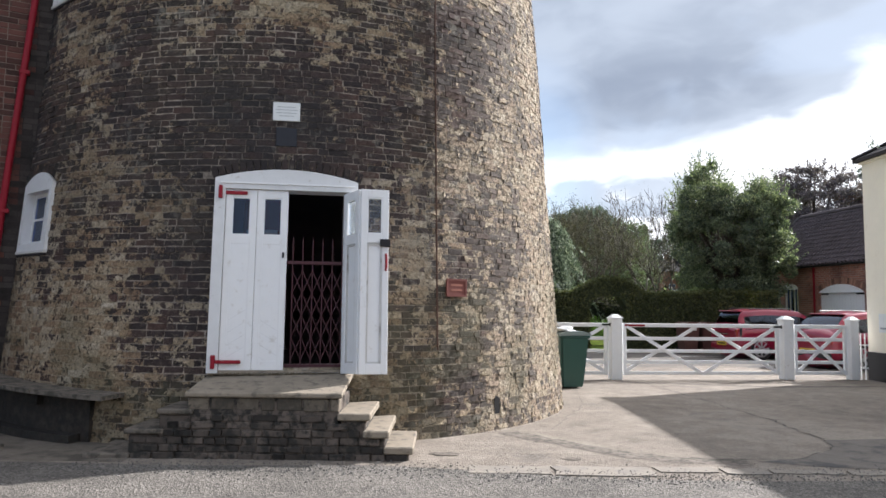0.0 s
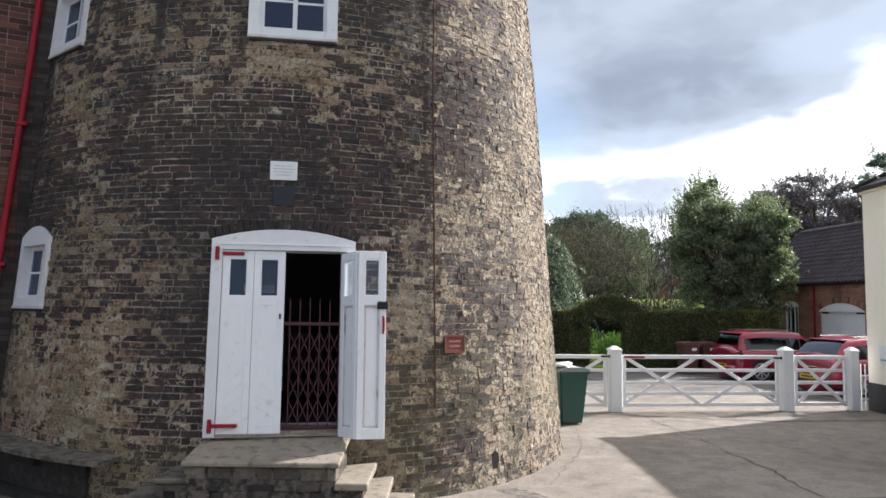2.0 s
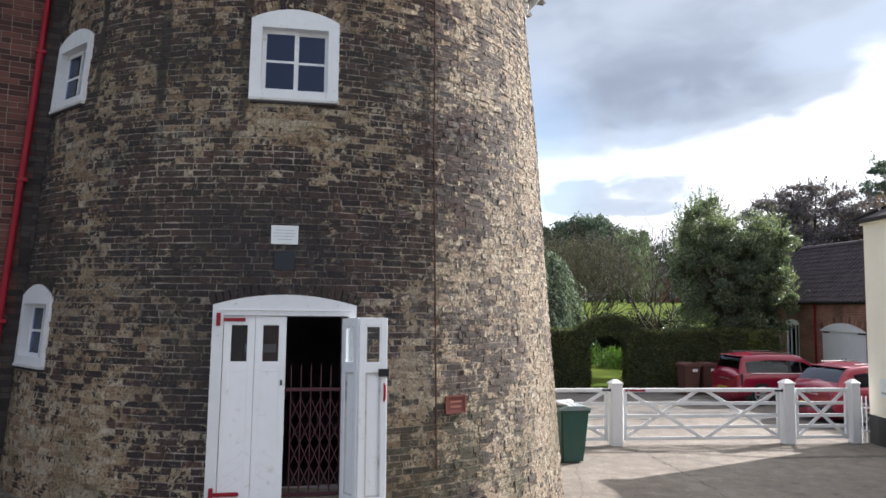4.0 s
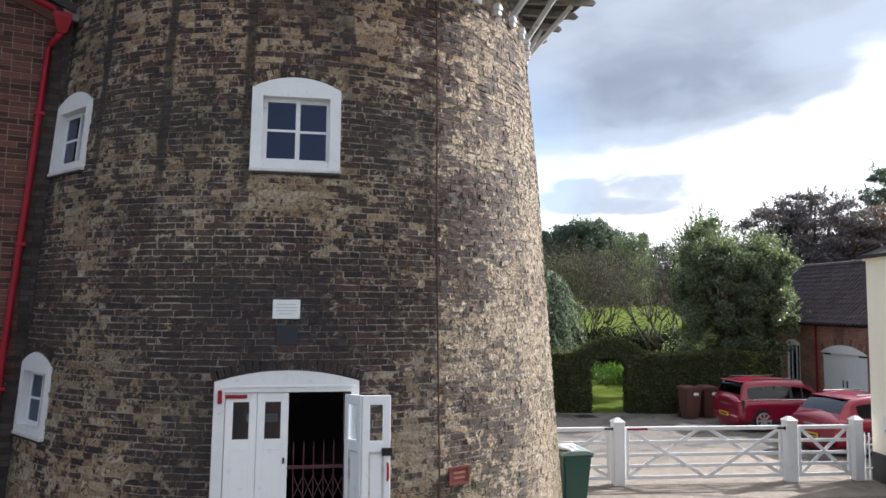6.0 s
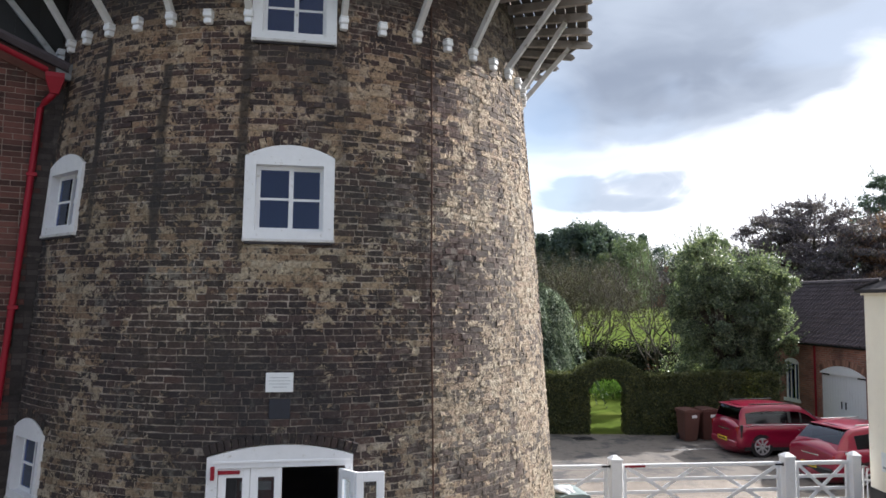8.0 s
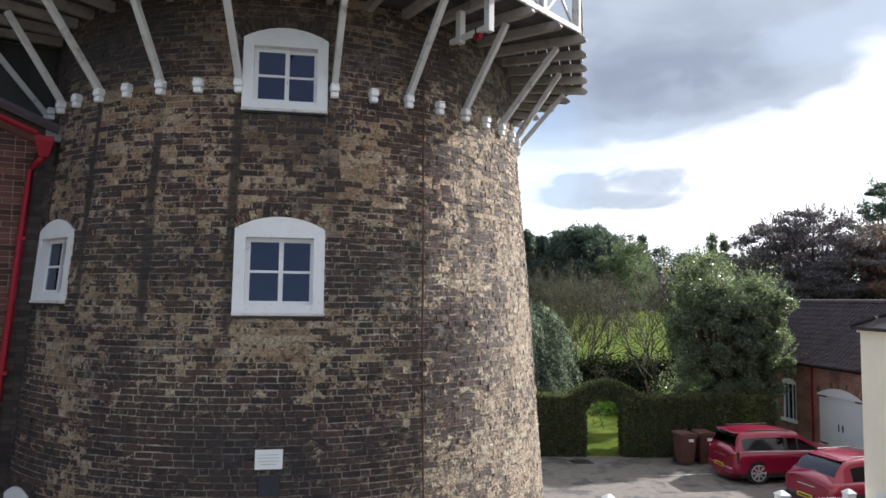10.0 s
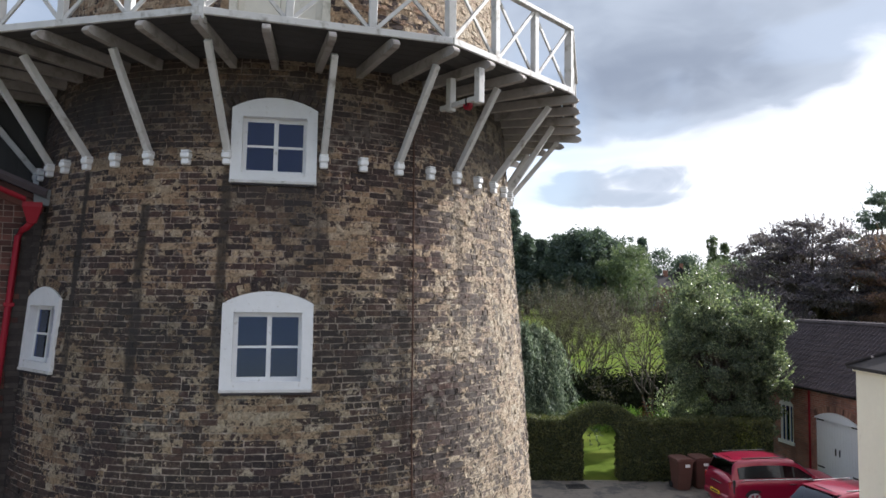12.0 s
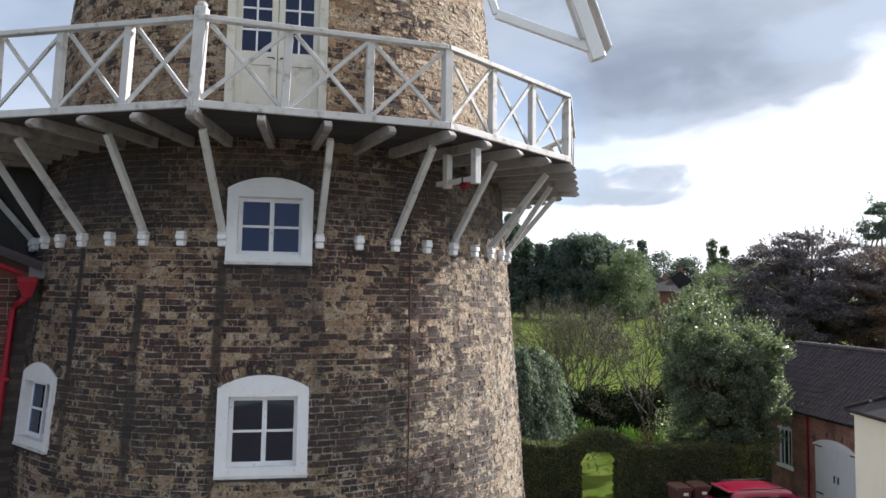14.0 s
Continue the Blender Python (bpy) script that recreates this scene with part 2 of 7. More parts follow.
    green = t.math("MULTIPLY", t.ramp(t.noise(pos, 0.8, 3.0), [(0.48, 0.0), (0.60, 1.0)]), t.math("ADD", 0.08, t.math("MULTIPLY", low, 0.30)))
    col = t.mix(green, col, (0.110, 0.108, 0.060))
    # soot that runs down below the timber feet, one lane to every strut
    wander = t.noise(t.vec(x, y, t.math("MULTIPLY", z, 0.5)), 2.4, 4.0)
    lane = t.math("ABSOLUTE", t.math("SUBTRACT", t.math("FRACT", t.math("ADD", t.math("DIVIDE", t.math("SUBTRACT", t.math("ADD", ang, t.math("SUBTRACT", radians(1.4), t.math("MULTIPLY", t.math("GREATER_THAN", ang, radians(9.3)), radians(2.2)))), radians(2.5)), radians(15.0)), 20.5)), 0.5))
    lane = t.math("ADD", lane, t.math("MULTIPLY", t.math("SUBTRACT", wander, 0.5), 0.16))
    run = t.ramp(t.math("ADD", t.math("MULTIPLY", z, 0.1), t.math("MULTIPLY", t.math("SUBTRACT", patch, 0.5), 0.5)), [(0.46, 0.0), (0.64, 1.0), (0.785, 1.0), (0.80, 0.3)])
    streak = t.math("MULTIPLY", t.ramp(lane, [(0.040, 1.0), (0.085, 0.0)]), run)
    streak = t.math("MULTIPLY", streak, t.ramp(ang_unit(t, ang), [(0.30, 0.95), (0.50, 0.82), (0.62, 0.40)]))
    col = t.mix(streak, col, (0.040, 0.036, 0.033))
    # damp below the window sills
    damp = t.math("MULTIPLY", t.ramp(t.math("ABSOLUTE", t.math("SUBTRACT", ang, radians(9.3))), [(0.10, 1.0), (0.19, 0.0)]), t.ramp(t.math("ADD", t.math("MULTIPLY", z, 0.1), t.math("MULTIPLY", t.math("SUBTRACT", mid, 0.5), 0.12)), [(0.66, 0.0), (0.74, 0.8), (0.87, 0.8), (0.90, 0.0)]))
    col = t.mix(t.math("MULTIPLY", damp, 0.7), col, (0.048, 0.042, 0.037))
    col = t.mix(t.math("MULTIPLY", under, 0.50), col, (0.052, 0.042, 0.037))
    # a redder batch of brick on the west side
    red = t.ramp(t.math("ADD", t.math("MULTIPLY", x, -0.12), t.math("MULTIPLY", t.math("SUBTRACT", patch, 0.5), 0.4)), [(0.20, 0.0), (0.50, 1.0)])
    red = t.math("MAXIMUM", t.math("MULTIPLY", red, t.math("MAXIMUM", high, 0.25)), t.math("MULTIPLY", high, t.math("SUBTRACT", 0.8, t.math("MULTIPLY", east, 0.6))))
    col = t.mix(red, col, t.mix(1.0, col, (1.08, 0.985, 0.965), "MULTIPLY"))
    # blue-black smoke stain, thick in some stretches, plus gallery and annexe shade as colour
    smoke_shade = None
    for deg, zc, sd, sz, amp in SMOKE_SHADE_ZONES:
        u = t.math("DIVIDE", t.math("SUBTRACT", ang, radians(deg)), radians(sd))
        v = t.math("DIVIDE", t.math("SUBTRACT", z, zc), sz)
        q = t.math("ADD", t.math("MULTIPLY", u, u), t.math("MULTIPLY", v, v))
        g = t.math("MULTIPLY", t.math("POWER", 2.718, t.math("MULTIPLY", t.math("MULTIPLY", q, q), -1.0)), amp)
        smoke_shade = g if smoke_shade is None else t.math("MAXIMUM", smoke_shade, g)
    smoke_shade = t.math("MULTIPLY", smoke_shade, t.ramp(t.math("ADD", t.math("MULTIPLY", t.noise(pos, 1.9, 5.0, 0.6, 0.6), 0.6), t.math("MULTIPLY", mid, 0.4)), [(0.38, 0.25), (0.56, 1.0)]))
    col = t.mix(smoke_shade, col, (0.030, 0.030, 0.032))
    t.join(col, b.inputs["Base Color"])
    b.inputs["Roughness"].default_value = 0.9
    b.inputs["Specular IOR Level"].default_value = 0.25
    bu = t.add("ShaderNodeBump")
    bu.inputs["Strength"].default_value, bu.inputs["Distance"].default_value = 1.0, 0.036
    t.join(t.math("ADD", t.math("MULTIPLY", fine, 0.30), t.math("SUBTRACT", t.math("MULTIPLY", t.math("MULTIPLY", pits, t.math("ADD", k, 0.25)), 1.0), t.math("MULTIPLY", k, 0.40))), bu.inputs["Height"])
    t.join(bu.outputs[0], b.inputs["Normal"])
    return m


def ang_unit(t, ang):
    """Bearing round the tower as 0 to 1 across the side that faces the road."""
    return t.math("ADD", t.math("DIVIDE", ang, radians(180.0)), 0.5)


def leaf_material(name, a, bcol, c, rough=0.45, through_light=0.35, clump=0.7, spec=0.22):
    m = bpy.data.materials.new(name)
    m.use_nodes = True
    t = Tree(m.node_tree)
    b = m.node_tree.nodes["Principled BSDF"]
    r = piece_random(t)
    pos = t.add("ShaderNodeNewGeometry").outputs["Position"]
    broad = t.noise(pos, clump, 3.0)
    col = t.ramp(t.math("ADD", t.math("MULTIPLY", r, 0.5), t.math("MULTIPLY", broad, 0.5)), [(0.25, a), (0.5, bcol), (0.75, c)])
    t.join(col, b.inputs["Base Color"])
    b.inputs["Roughness"].default_value = rough
    b.inputs["Specular IOR Level"].default_value = spec
    tr = t.add("ShaderNodeBsdfTranslucent")
    t.join(t.mix(1.0, col, (1.35, 1.5, 0.9), "MULTIPLY"), tr.inputs[0])
    mx = t.add("ShaderNodeMixShader")
    mx.inputs[0].default_value = through_light
    t.join(b.outputs[0], mx.inputs[1])
    t.join(tr.outputs[0], mx.inputs[2])
    t.join(mx.outputs[0], m.node_tree.nodes["Material Output"].inputs[0])
    return m


def glass_material(name, tint, rough=0.03, gloss=1.0):
    m = bpy.data.materials.new(name)
    m.use_nodes = True
    t = Tree(m.node_tree)
    m.node_tree.nodes.remove(m.node_tree.nodes["Principled BSDF"])
    g, tr, mx, lw = t.add("ShaderNodeBsdfGlossy"), t.add("ShaderNodeBsdfTransparent"), t.add("ShaderNodeMixShader"), t.add("ShaderNodeFresnel")
    g.inputs["Roughness"].default_value = rough
    g.inputs[0].default_value = (0.72, 0.82, 1.0, 1)
    tr.inputs[0].default_value = (*tint, 1)
    lw.inputs["IOR"].default_value = 1.45
    wob = t.add("ShaderNodeBump")
    wob.inputs["Strength"].default_value, wob.inputs["Distance"].default_value = 0.05, 0.02
    t.join(t.noise(t.add("ShaderNodeNewGeometry").outputs["Position"], 3.0, 1.0), wob.inputs["Height"])
    t.join(wob.outputs[0], g.inputs["Normal"])
    t.join(t.math("ADD", t.math("MULTIPLY", lw.outputs[0], gloss), 0.015), mx.inputs[0])
    t.join(tr.outputs[0], mx.inputs[1])
    t.join(g.outputs[0], mx.inputs[2])
    t.join(mx.outputs[0], m.node_tree.nodes["Material Output"].inputs[0])
    return m


AX, AY = -2.387, 11.761    # axis of the tower
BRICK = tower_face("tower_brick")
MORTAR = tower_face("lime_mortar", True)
RED_BRICK = material("red_brick", (0.082, 0.032, 0.025), 0.9, grain=0.4, scale=22, bump=0.5, vary=0.6, spots=(0.05, 0.036, 0.03), spot_at=(0.55, 0.72), spot_scale=5.5)
SOOTY_BRICK = material("sooty_brick", (0.040, 0.033, 0.031), 0.9, grain=0.5, scale=20, bump=0.6, vary=0.5, spots=(0.115, 0.098, 0.080), spot_at=(0.60, 0.74), spot_scale=7.0)
RED_MORTAR = material("red_wall_mortar", (0.23, 0.185, 0.155), 0.95, grain=0.4, scale=16, bump=0.4)
GARAGE_BRICK = material("garage_brick", (0.25, 0.135, 0.095), 0.9, grain=0.4, scale=22, bump=0.5, vary=0.5, spots=(0.10, 0.07, 0.056), spot_at=(0.54, 0.72), spot_scale=4.0)
VOID_BLACK = material("void_boards", (0.014, 0.013, 0.013), 0.6, grain=0.3, scale=10, bump=0.3, vary=0.3)
WHITE = material("white_gloss_paint", (0.77, 0.775, 0.78), 0.42, grain=0.05, scale=7, bump=0.12, spots=(0.60, 0.58, 0.55), spot_at=(0.58, 0.76), spot_scale=11.0)
FLAKING = material("flaking_white_paint", (0.66, 0.665, 0.67), 0.5, grain=0.10, scale=9, bump=0.35, spots=(0.40, 0.375, 0.335), spot_at=(0.60, 0.72), spot_scale=13.0)
WEATHERED = material("weathered_white_paint", (0.54, 0.53, 0.515), 0.6, grain=0.18, scale=9, bump=0.3, spots=(0.27, 0.25, 0.22), spot_at=(0.53, 0.70), spot_scale=5.0)
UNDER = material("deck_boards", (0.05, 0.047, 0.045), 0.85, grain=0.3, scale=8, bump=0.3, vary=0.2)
REDPAINT = material("red_paint", (0.24, 0.009, 0.020), 0.5, spec=0.25, grain=0.12, scale=10, bump=0.08)
GATE_IRON = material("maroon_iron", (0.060, 0.013, 0.021), 0.5, grain=0.2, scale=20, bump=0.1)
DARK = material("whitewashed_interior", (0.42, 0.37, 0.35), 0.95, grain=0.2, scale=4, bump=0.0)
IRON = material("black_iron", (0.02, 0.02, 0.022), 0.5, 0.6, grain=0.2, scale=20, bump=0.1)
STONE = material("york_stone", (0.245, 0.208, 0.160), 0.88, grain=0.36, scale=11, bump=0.7, spots=(0.125, 0.108, 0.086), spot_at=(0.50, 0.66), spot_scale=9.0)
OLD_STONE = material("old_riser_stone", (0.155, 0.130, 0.100), 0.9, grain=0.45, scale=13, bump=0.9, vary=0.5, spots=(0.060, 0.053, 0.042), spot_at=(0.46, 0.60), spot_scale=9.0)
PLINTH = material("plinth_brick", (0.074, 0.060, 0.050), 0.92, grain=0.6, scale=14, bump=1.0, vary=0.7, spots=(0.024, 0.023, 0.020), spot_at=(0.44, 0.60), spot_scale=11.0)
MOSSY = material("mossy_stone", (0.155, 0.132, 0.108), 0.9, grain=0.4, scale=12, bump=0.9, spots=(0.055, 0.050, 0.040), spot_at=(0.44, 0.6), spot_scale=9.0)
GREEN_BIN = material("green_plastic", (0.028, 0.085, 0.070), 0.45, grain=0.08, scale=6, bump=0.05)
LID_BIN = material("grey_green_plastic", (0.20, 0.25, 0.24), 0.5, grain=0.1, scale=6, bump=0.05)
BROWN_BIN = material("brown_plastic", (0.105, 0.048, 0.038), 0.5, grain=0.1, scale=6, bump=0.05)
CREAM = material("cream_render", (0.82, 0.775, 0.66), 0.85, grain=0.06, scale=5, bump=0.15, spots=(0.66, 0.60, 0.49), spot_at=(0.60, 0.74), spot_scale=1.6)
BLACK_PLINTH = material("black_plinth_paint", (0.018, 0.018, 0.02), 0.6, grain=0.2, scale=9, bump=0.2)
SLATE = material("dark_roof_slate", (0.042, 0.039, 0.041), 0.92, spec=0.15, grain=0.25, scale=9, bump=0.3, vary=0.25)
PANTILE = material("dark_pantile", (0.074, 0.061, 0.066), 0.85, spec=0.25, grain=0.25, scale=8, bump=0.2, vary=0.15)
LEAD = material("lead_flashing", (0.16, 0.165, 0.17), 0.6, 0.3, grain=0.2, scale=6, bump=0.1)
GLASS = glass_material("window_glass", (0.24, 0.30, 0.58), 0.03, 1.15)
CLEAR = glass_material("door_glass", (0.88, 0.90, 0.88), 0.03, 0.45)
OLD_PANE = glass_material("old_door_glass", (0.62, 0.62, 0.64), 0.03, 0.8)
CAR_GLASS = glass_material("tinted_car_glass", (0.16, 0.17, 0.17), 0.04, 1.0)
CAR_RED = material("red_car_paint", (0.235, 0.004, 0.030), 0.30, 0.15, grain=0.03, scale=3, bump=0.0, coat=0.6)
CAR_BLACK = material("black_car_trim", (0.014, 0.014, 0.015), 0.55, grain=0.1, scale=20, bump=0.05)
TYRE = material("tyre_rubber", (0.018, 0.018, 0.018), 0.85, grain=0.2, scale=30, bump=0.2)
CHROME = material("bright_metal", (0.62, 0.62, 0.63), 0.25, 0.9, grain=0.05, scale=20, bump=0.0)
ALLOY = material("silver_alloy", (0.42, 0.42, 0.43), 0.35, 0.3, grain=0.05, scale=20, bump=0.0)
PLATE = material("yellow_plate", (0.62, 0.42, 0.03), 0.4, grain=0.03, scale=9, bump=0.0)
LAMP_RED = material("red_lens", (0.30, 0.01, 0.012), 0.2, grain=0.02, scale=9, bump=0.0, coat=0.8)
PAPER = material("white_sign_face", (0.70, 0.72, 0.72), 0.55, grain=0.08, scale=9, bump=0.05)
PLAQUE = material("terracotta_plaque", (0.15, 0.042, 0.032), 0.7, grain=0.12, scale=15, bump=0.15)
INK = material("faded_lettering", (0.30, 0.32, 0.34), 0.7, grain=0.1, scale=15, bump=0.0)
BARK = material("bark", (0.075, 0.06, 0.047), 0.95, grain=0.4, scale=14, bump=0.7, stretch=(1, 1, 0.3))
TWIG = material("grey_twigs", (0.068, 0.058, 0.046), 0.9, grain=0.3, scale=20, bump=0.2)
HOUSE_BRICK = material("far_house_brick", (0.24, 0.115, 0.08), 0.9, grain=0.2, scale=3, bump=0.1)
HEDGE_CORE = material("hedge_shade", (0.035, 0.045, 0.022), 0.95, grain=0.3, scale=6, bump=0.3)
L_HOLLY = leaf_material("glossy_leaf", (0.045, 0.062, 0.044), (0.095, 0.122, 0.080), (0.29, 0.32, 0.20), 0.34, 0.42, 0.7, 0.6)
L_HEDGE = leaf_material("hedge_leaf", (0.045, 0.055, 0.027), (0.078, 0.088, 0.040), (0.150, 0.148, 0.062), 0.5, 0.30, 1.6)
L_SILVER = leaf_material("silver_leaf", (0.030, 0.046, 0.034), (0.120, 0.155, 0.118), (0.38, 0.43, 0.34), 0.55, 0.2, 3.2)
L_OLIVE = leaf_material("olive_leaf", (0.060, 0.058, 0.038), (0.098, 0.092, 0.056), (0.16, 0.145, 0.085), 0.6, 0.25)
L_COPPER = leaf_material("copper_leaf", (0.074, 0.066, 0.088), (0.118, 0.100, 0.126), (0.19, 0.150, 0.170), 0.45, 0.22)
L_COPPER_RED = leaf_material("red_copper_leaf", (0.100, 0.064, 0.066), (0.165, 0.098, 0.092), (0.26, 0.155, 0.13), 0.45, 0.36)
# L_FAR has distance haze put into its colour: lighter and bluer.
L_FAR = leaf_material("far_hazy_leaf", (0.058, 0.082, 0.082), (0.092, 0.122, 0.112), (0.140, 0.175, 0.140), 0.6, 0.28)
L_FAR2 = leaf_material("far_light_leaf", (0.080, 0.106, 0.072), (0.120, 0.150, 0.098), (0.17, 0.20, 0.12), 0.6, 0.32)
L_FLOWER = leaf_material("border_leaf", (0.05, 0.10, 0.02), (0.09, 0.16, 0.035), (0.15, 0.24, 0.06), 0.5, 0.35)


def grass_material():
    m = material("lawn_grass", (0.070, 0.104, 0.014), 0.9, grain=0.40, scale=7, bump=0.6, spots=(0.102, 0.128, 0.022), spot_at=(0.42, 0.62), spot_scale=0.35, spec=0.03)
    return m


def concrete_material():
    """Worn concrete yard: tan slab with fine aggregate, patches, damp stains and hair cracks."""
    m = bpy.data.materials.new("yard_concrete")
    m.use_nodes = True
    t = Tree(m.node_tree)
    b = m.node_tree.nodes["Principled BSDF"]
    pos = t.add("ShaderNodeNewGeometry").outputs["Position"]
    fine = t.noise(pos, 60.0, 4.0, 0.7)
    mid = t.noise(pos, 3.0, 5.0, 0.6)
    big = t.noise(pos, 0.35, 4.0, 0.6, 0.4)
    col = t.ramp(t.math("ADD", t.math("MULTIPLY", mid, 0.5), t.math("MULTIPLY", big, 0.5)), [(0.36, (0.165, 0.138, 0.113)), (0.48, (0.225, 0.192, 0.158)), (0.60, (0.285, 0.247, 0.205))])
    col = t.mix(1.0, col, t.ramp(fine, [(0.2, 0.75), (0.8, 1.22)]), "MULTIPLY")
    stain = t.ramp(t.noise(pos, 0.8, 6.0, 0.7, 0.8), [(0.54, 0.0), (0.68, 1.0)])
    spots = t.ramp(t.noise(pos, 9.0, 5.0, 0.7), [(0.60, 0.0), (0.70, 1.0)])
    col = t.mix(t.math("MULTIPLY", spots, 0.4), col, (0.12, 0.107, 0.092))
    col = t.mix(t.math("MULTIPLY", stain, 0.5), col, (0.13, 0.12, 0.11))
    speck = t.noise(pos, 22.0, 6.0, 0.75)
    col = t.mix(1.0, col, t.ramp(speck, [(0.30, 0.70), (0.5, 1.0), (0.70, 1.25)]), "MULTIPLY")
    t.join(col, b.inputs["Base Color"])
    b.inputs["Roughness"].default_value = 0.9
    bu = t.add("ShaderNodeBump")
    bu.inputs["Strength"].default_value, bu.inputs["Distance"].default_value = 0.8, 0.02
    t.join(t.math("ADD", fine, mid), bu.inputs["Height"])
    t.join(bu.outputs[0], b.inputs["Normal"])
    return m


def asphalt_material():
    """Pale worn road dressing with visible chippings."""
    m = bpy.data.materials.new("road_chippings")
    m.use_nodes = True
    t = Tree(m.node_tree)
    b = m.node_tree.nodes["Principled BSDF"]
    pos = t.add("ShaderNodeNewGeometry").outputs["Position"]
    v = t.add("ShaderNodeTexVoronoi")
    v.inputs["Scale"].default_value = 65.0
    t.join(pos, v.inputs["Vector"])
    vr = t.split(v.outputs["Color"])
    col = t.ramp(vr[0], [(0.0, (0.068, 0.061, 0.053)), (0.5, (0.124, 0.113, 0.099)), (1.0, (0.225, 0.206, 0.182))])
    col = t.mix(1.0, col, t.ramp(t.noise(pos, 1.1, 5.0), [(0.3, 0.75), (0.7, 1.2)]), "MULTIPLY")
    t.join(col, b.inputs["Base Color"])
    b.inputs["Roughness"].default_value = 0.88
    bu = t.add("ShaderNodeBump")
    bu.inputs["Strength"].default_value, bu.inputs["Distance"].default_value = 0.8, 0.012
    t.join(v.outputs["Distance"], bu.inputs["Height"])
    t.join(bu.outputs[0], b.inputs["Normal"])
    return m


GRASS = grass_material()
CONCRETE = concrete_material()
ROAD = asphalt_material()
CRACK = material("crack_filler", (0.075, 0.068, 0.058), 0.95, grain=0.4, scale=20, bump=0.3)
EARTH = material("trodden_earth", (0.150, 0.128, 0.104), 0.95, grain=0.4, scale=14, bump=0.8, spots=(0.075, 0.066, 0.052), spot_at=(0.46, 0.62), spot_scale=2.5)
PALE_CONC = material("pale_concrete_patch", (0.235, 0.208, 0.175), 0.9, grain=0.2, scale=20, bump=0.4, spots=(0.20, 0.18, 0.16), spot_at=(0.5, 0.66), spot_scale=4.0)
TAR = material("dark_tarmac", (0.145, 0.128, 0.110), 0.9, grain=0.35, scale=30, bump=0.4, spots=(0.065, 0.062, 0.06), spot_at=(0.50, 0.60), spot_scale=1.1)
JOIST = material("grimy_joist_paint", (0.31, 0.285, 0.265), 0.7, grain=0.25, scale=9, bump=0.3, spots=(0.20, 0.18, 0.16), spot_at=(0.48, 0.66), spot_scale=4.0)
STONY = material("stony_joint", (0.175, 0.150, 0.125), 0.95, grain=0.6, scale=38, bump=1.0, spots=(0.085, 0.074, 0.062), spot_at=(0.46, 0.58), spot_scale=16.0)


# ---- building helpers ----
def mesh_from(name, verts, faces, mat, smooth=False):
    me = bpy.data.meshes.new(name)
    me.from_pydata([tuple(v) for v in verts], [], [tuple(f) for f in faces])
    if mat:
        me.materials.append(mat)
    if smooth:
        me.polygons.foreach_set("use_smooth", [True] * len(me.polygons))
    me.update()
    return me


def quads_mesh(name, verts, faces, mat):
    """A mesh from arrays: verts (n, 3), faces (m, 4)."""
    me = bpy.data.meshes.new(name)
    n, m = len(verts), len(faces)
    me.vertices.add(n)
    me.vertices.foreach_set("co", np.asarray(verts, np.float32).ravel())
    me.loops.add(4 * m)
    me.loops.foreach_set("vertex_index", np.asarray(faces, np.int32).ravel())
    me.polygons.add(m)
    me.polygons.foreach_set("loop_start", np.arange(0, 4 * m, 4, dtype=np.int32))
    me.update(calc_edges=True)
    me.validate()
    me.materials.append(mat)
    me.polygons.foreach_set("use_smooth", [False] * m)
    return me


def thing(name, m, label, category, group="", kind=""):
    ob = new(name)
    ob.empty_display_size = 0.2
    ob.matrix_world = m
    return tagged(ob, label, category, group, kind)


def part(name, bm, mat, parent, label="", m=None, smooth=False):
    me = bpy.data.meshes.new(name)
    bm.to_mesh(me)
    bm.free()
    me.materials.append(mat)
    if smooth:
        me.polygons.foreach_set("use_smooth", [True] * len(me.polygons))
    return hang(name, me, parent, label, m)


def hang(name, me, parent, label="", m=None):
    ob = new(name, me)
    if parent is not None:
        ob.parent = parent
    if m is not None:
        ob.matrix_basis = m
    return tagged(ob, label)


def solid(name, bm, mat, label, category, group="", kind="", m=None, smooth=False):
    ob = part(name, bm, mat, None, "", m, smooth)
    return tagged(ob, label, category, group, kind)


def box(bm, x0, x1, y0, y1, z0, z1, m=None, bevel=0.0):
    r = bmesh.ops.create_cube(bm, size=1.0)
    vs = r["verts"]
    for v in vs:
        v.co = Vector((x0 + (v.co.x + 0.5) * (x1 - x0), y0 + (v.co.y + 0.5) * (y1 - y0), z0 + (v.co.z + 0.5) * (z1 - z0)))
    if bevel:
        es = list({e for v in vs for e in v.link_edges})
        out = bmesh.ops.bevel(bm, geom=es, offset=bevel, segments=1, affect="EDGES", clamp_overlap=True)
        vs = list({v for f in out["faces"] for v in f.verts} | {v for v in vs if v.is_valid})
    if m is not None:
        bmesh.ops.transform(bm, matrix=m, verts=[v for v in vs if v.is_valid])
    return bm


def a_box(*a, **k):
    return box(bmesh.new(), *a, **k)


def beam_matrix(a, b):
    a, b = Vector(a), Vector(b)
    d = b - a
    z = d.normalized()
    ref = Vector((0, 0, 1)) if abs(z.z) < 0.95 else Vector((0, 1, 0))
    x = ref.cross(z).normalized()
    y = z.cross(x)
    return Matrix((x, y, z)).transposed().to_4x4(), d.length


def beam(bm, a, b, w, h, bevel=0.006):
    """A bar from a to b: w across level, h across upright."""
    r, n = beam_matrix(a, b)
    return box(bm, -w / 2, w / 2, -h / 2, h / 2, 0, n, Matrix.Translation(a) @ r, bevel)


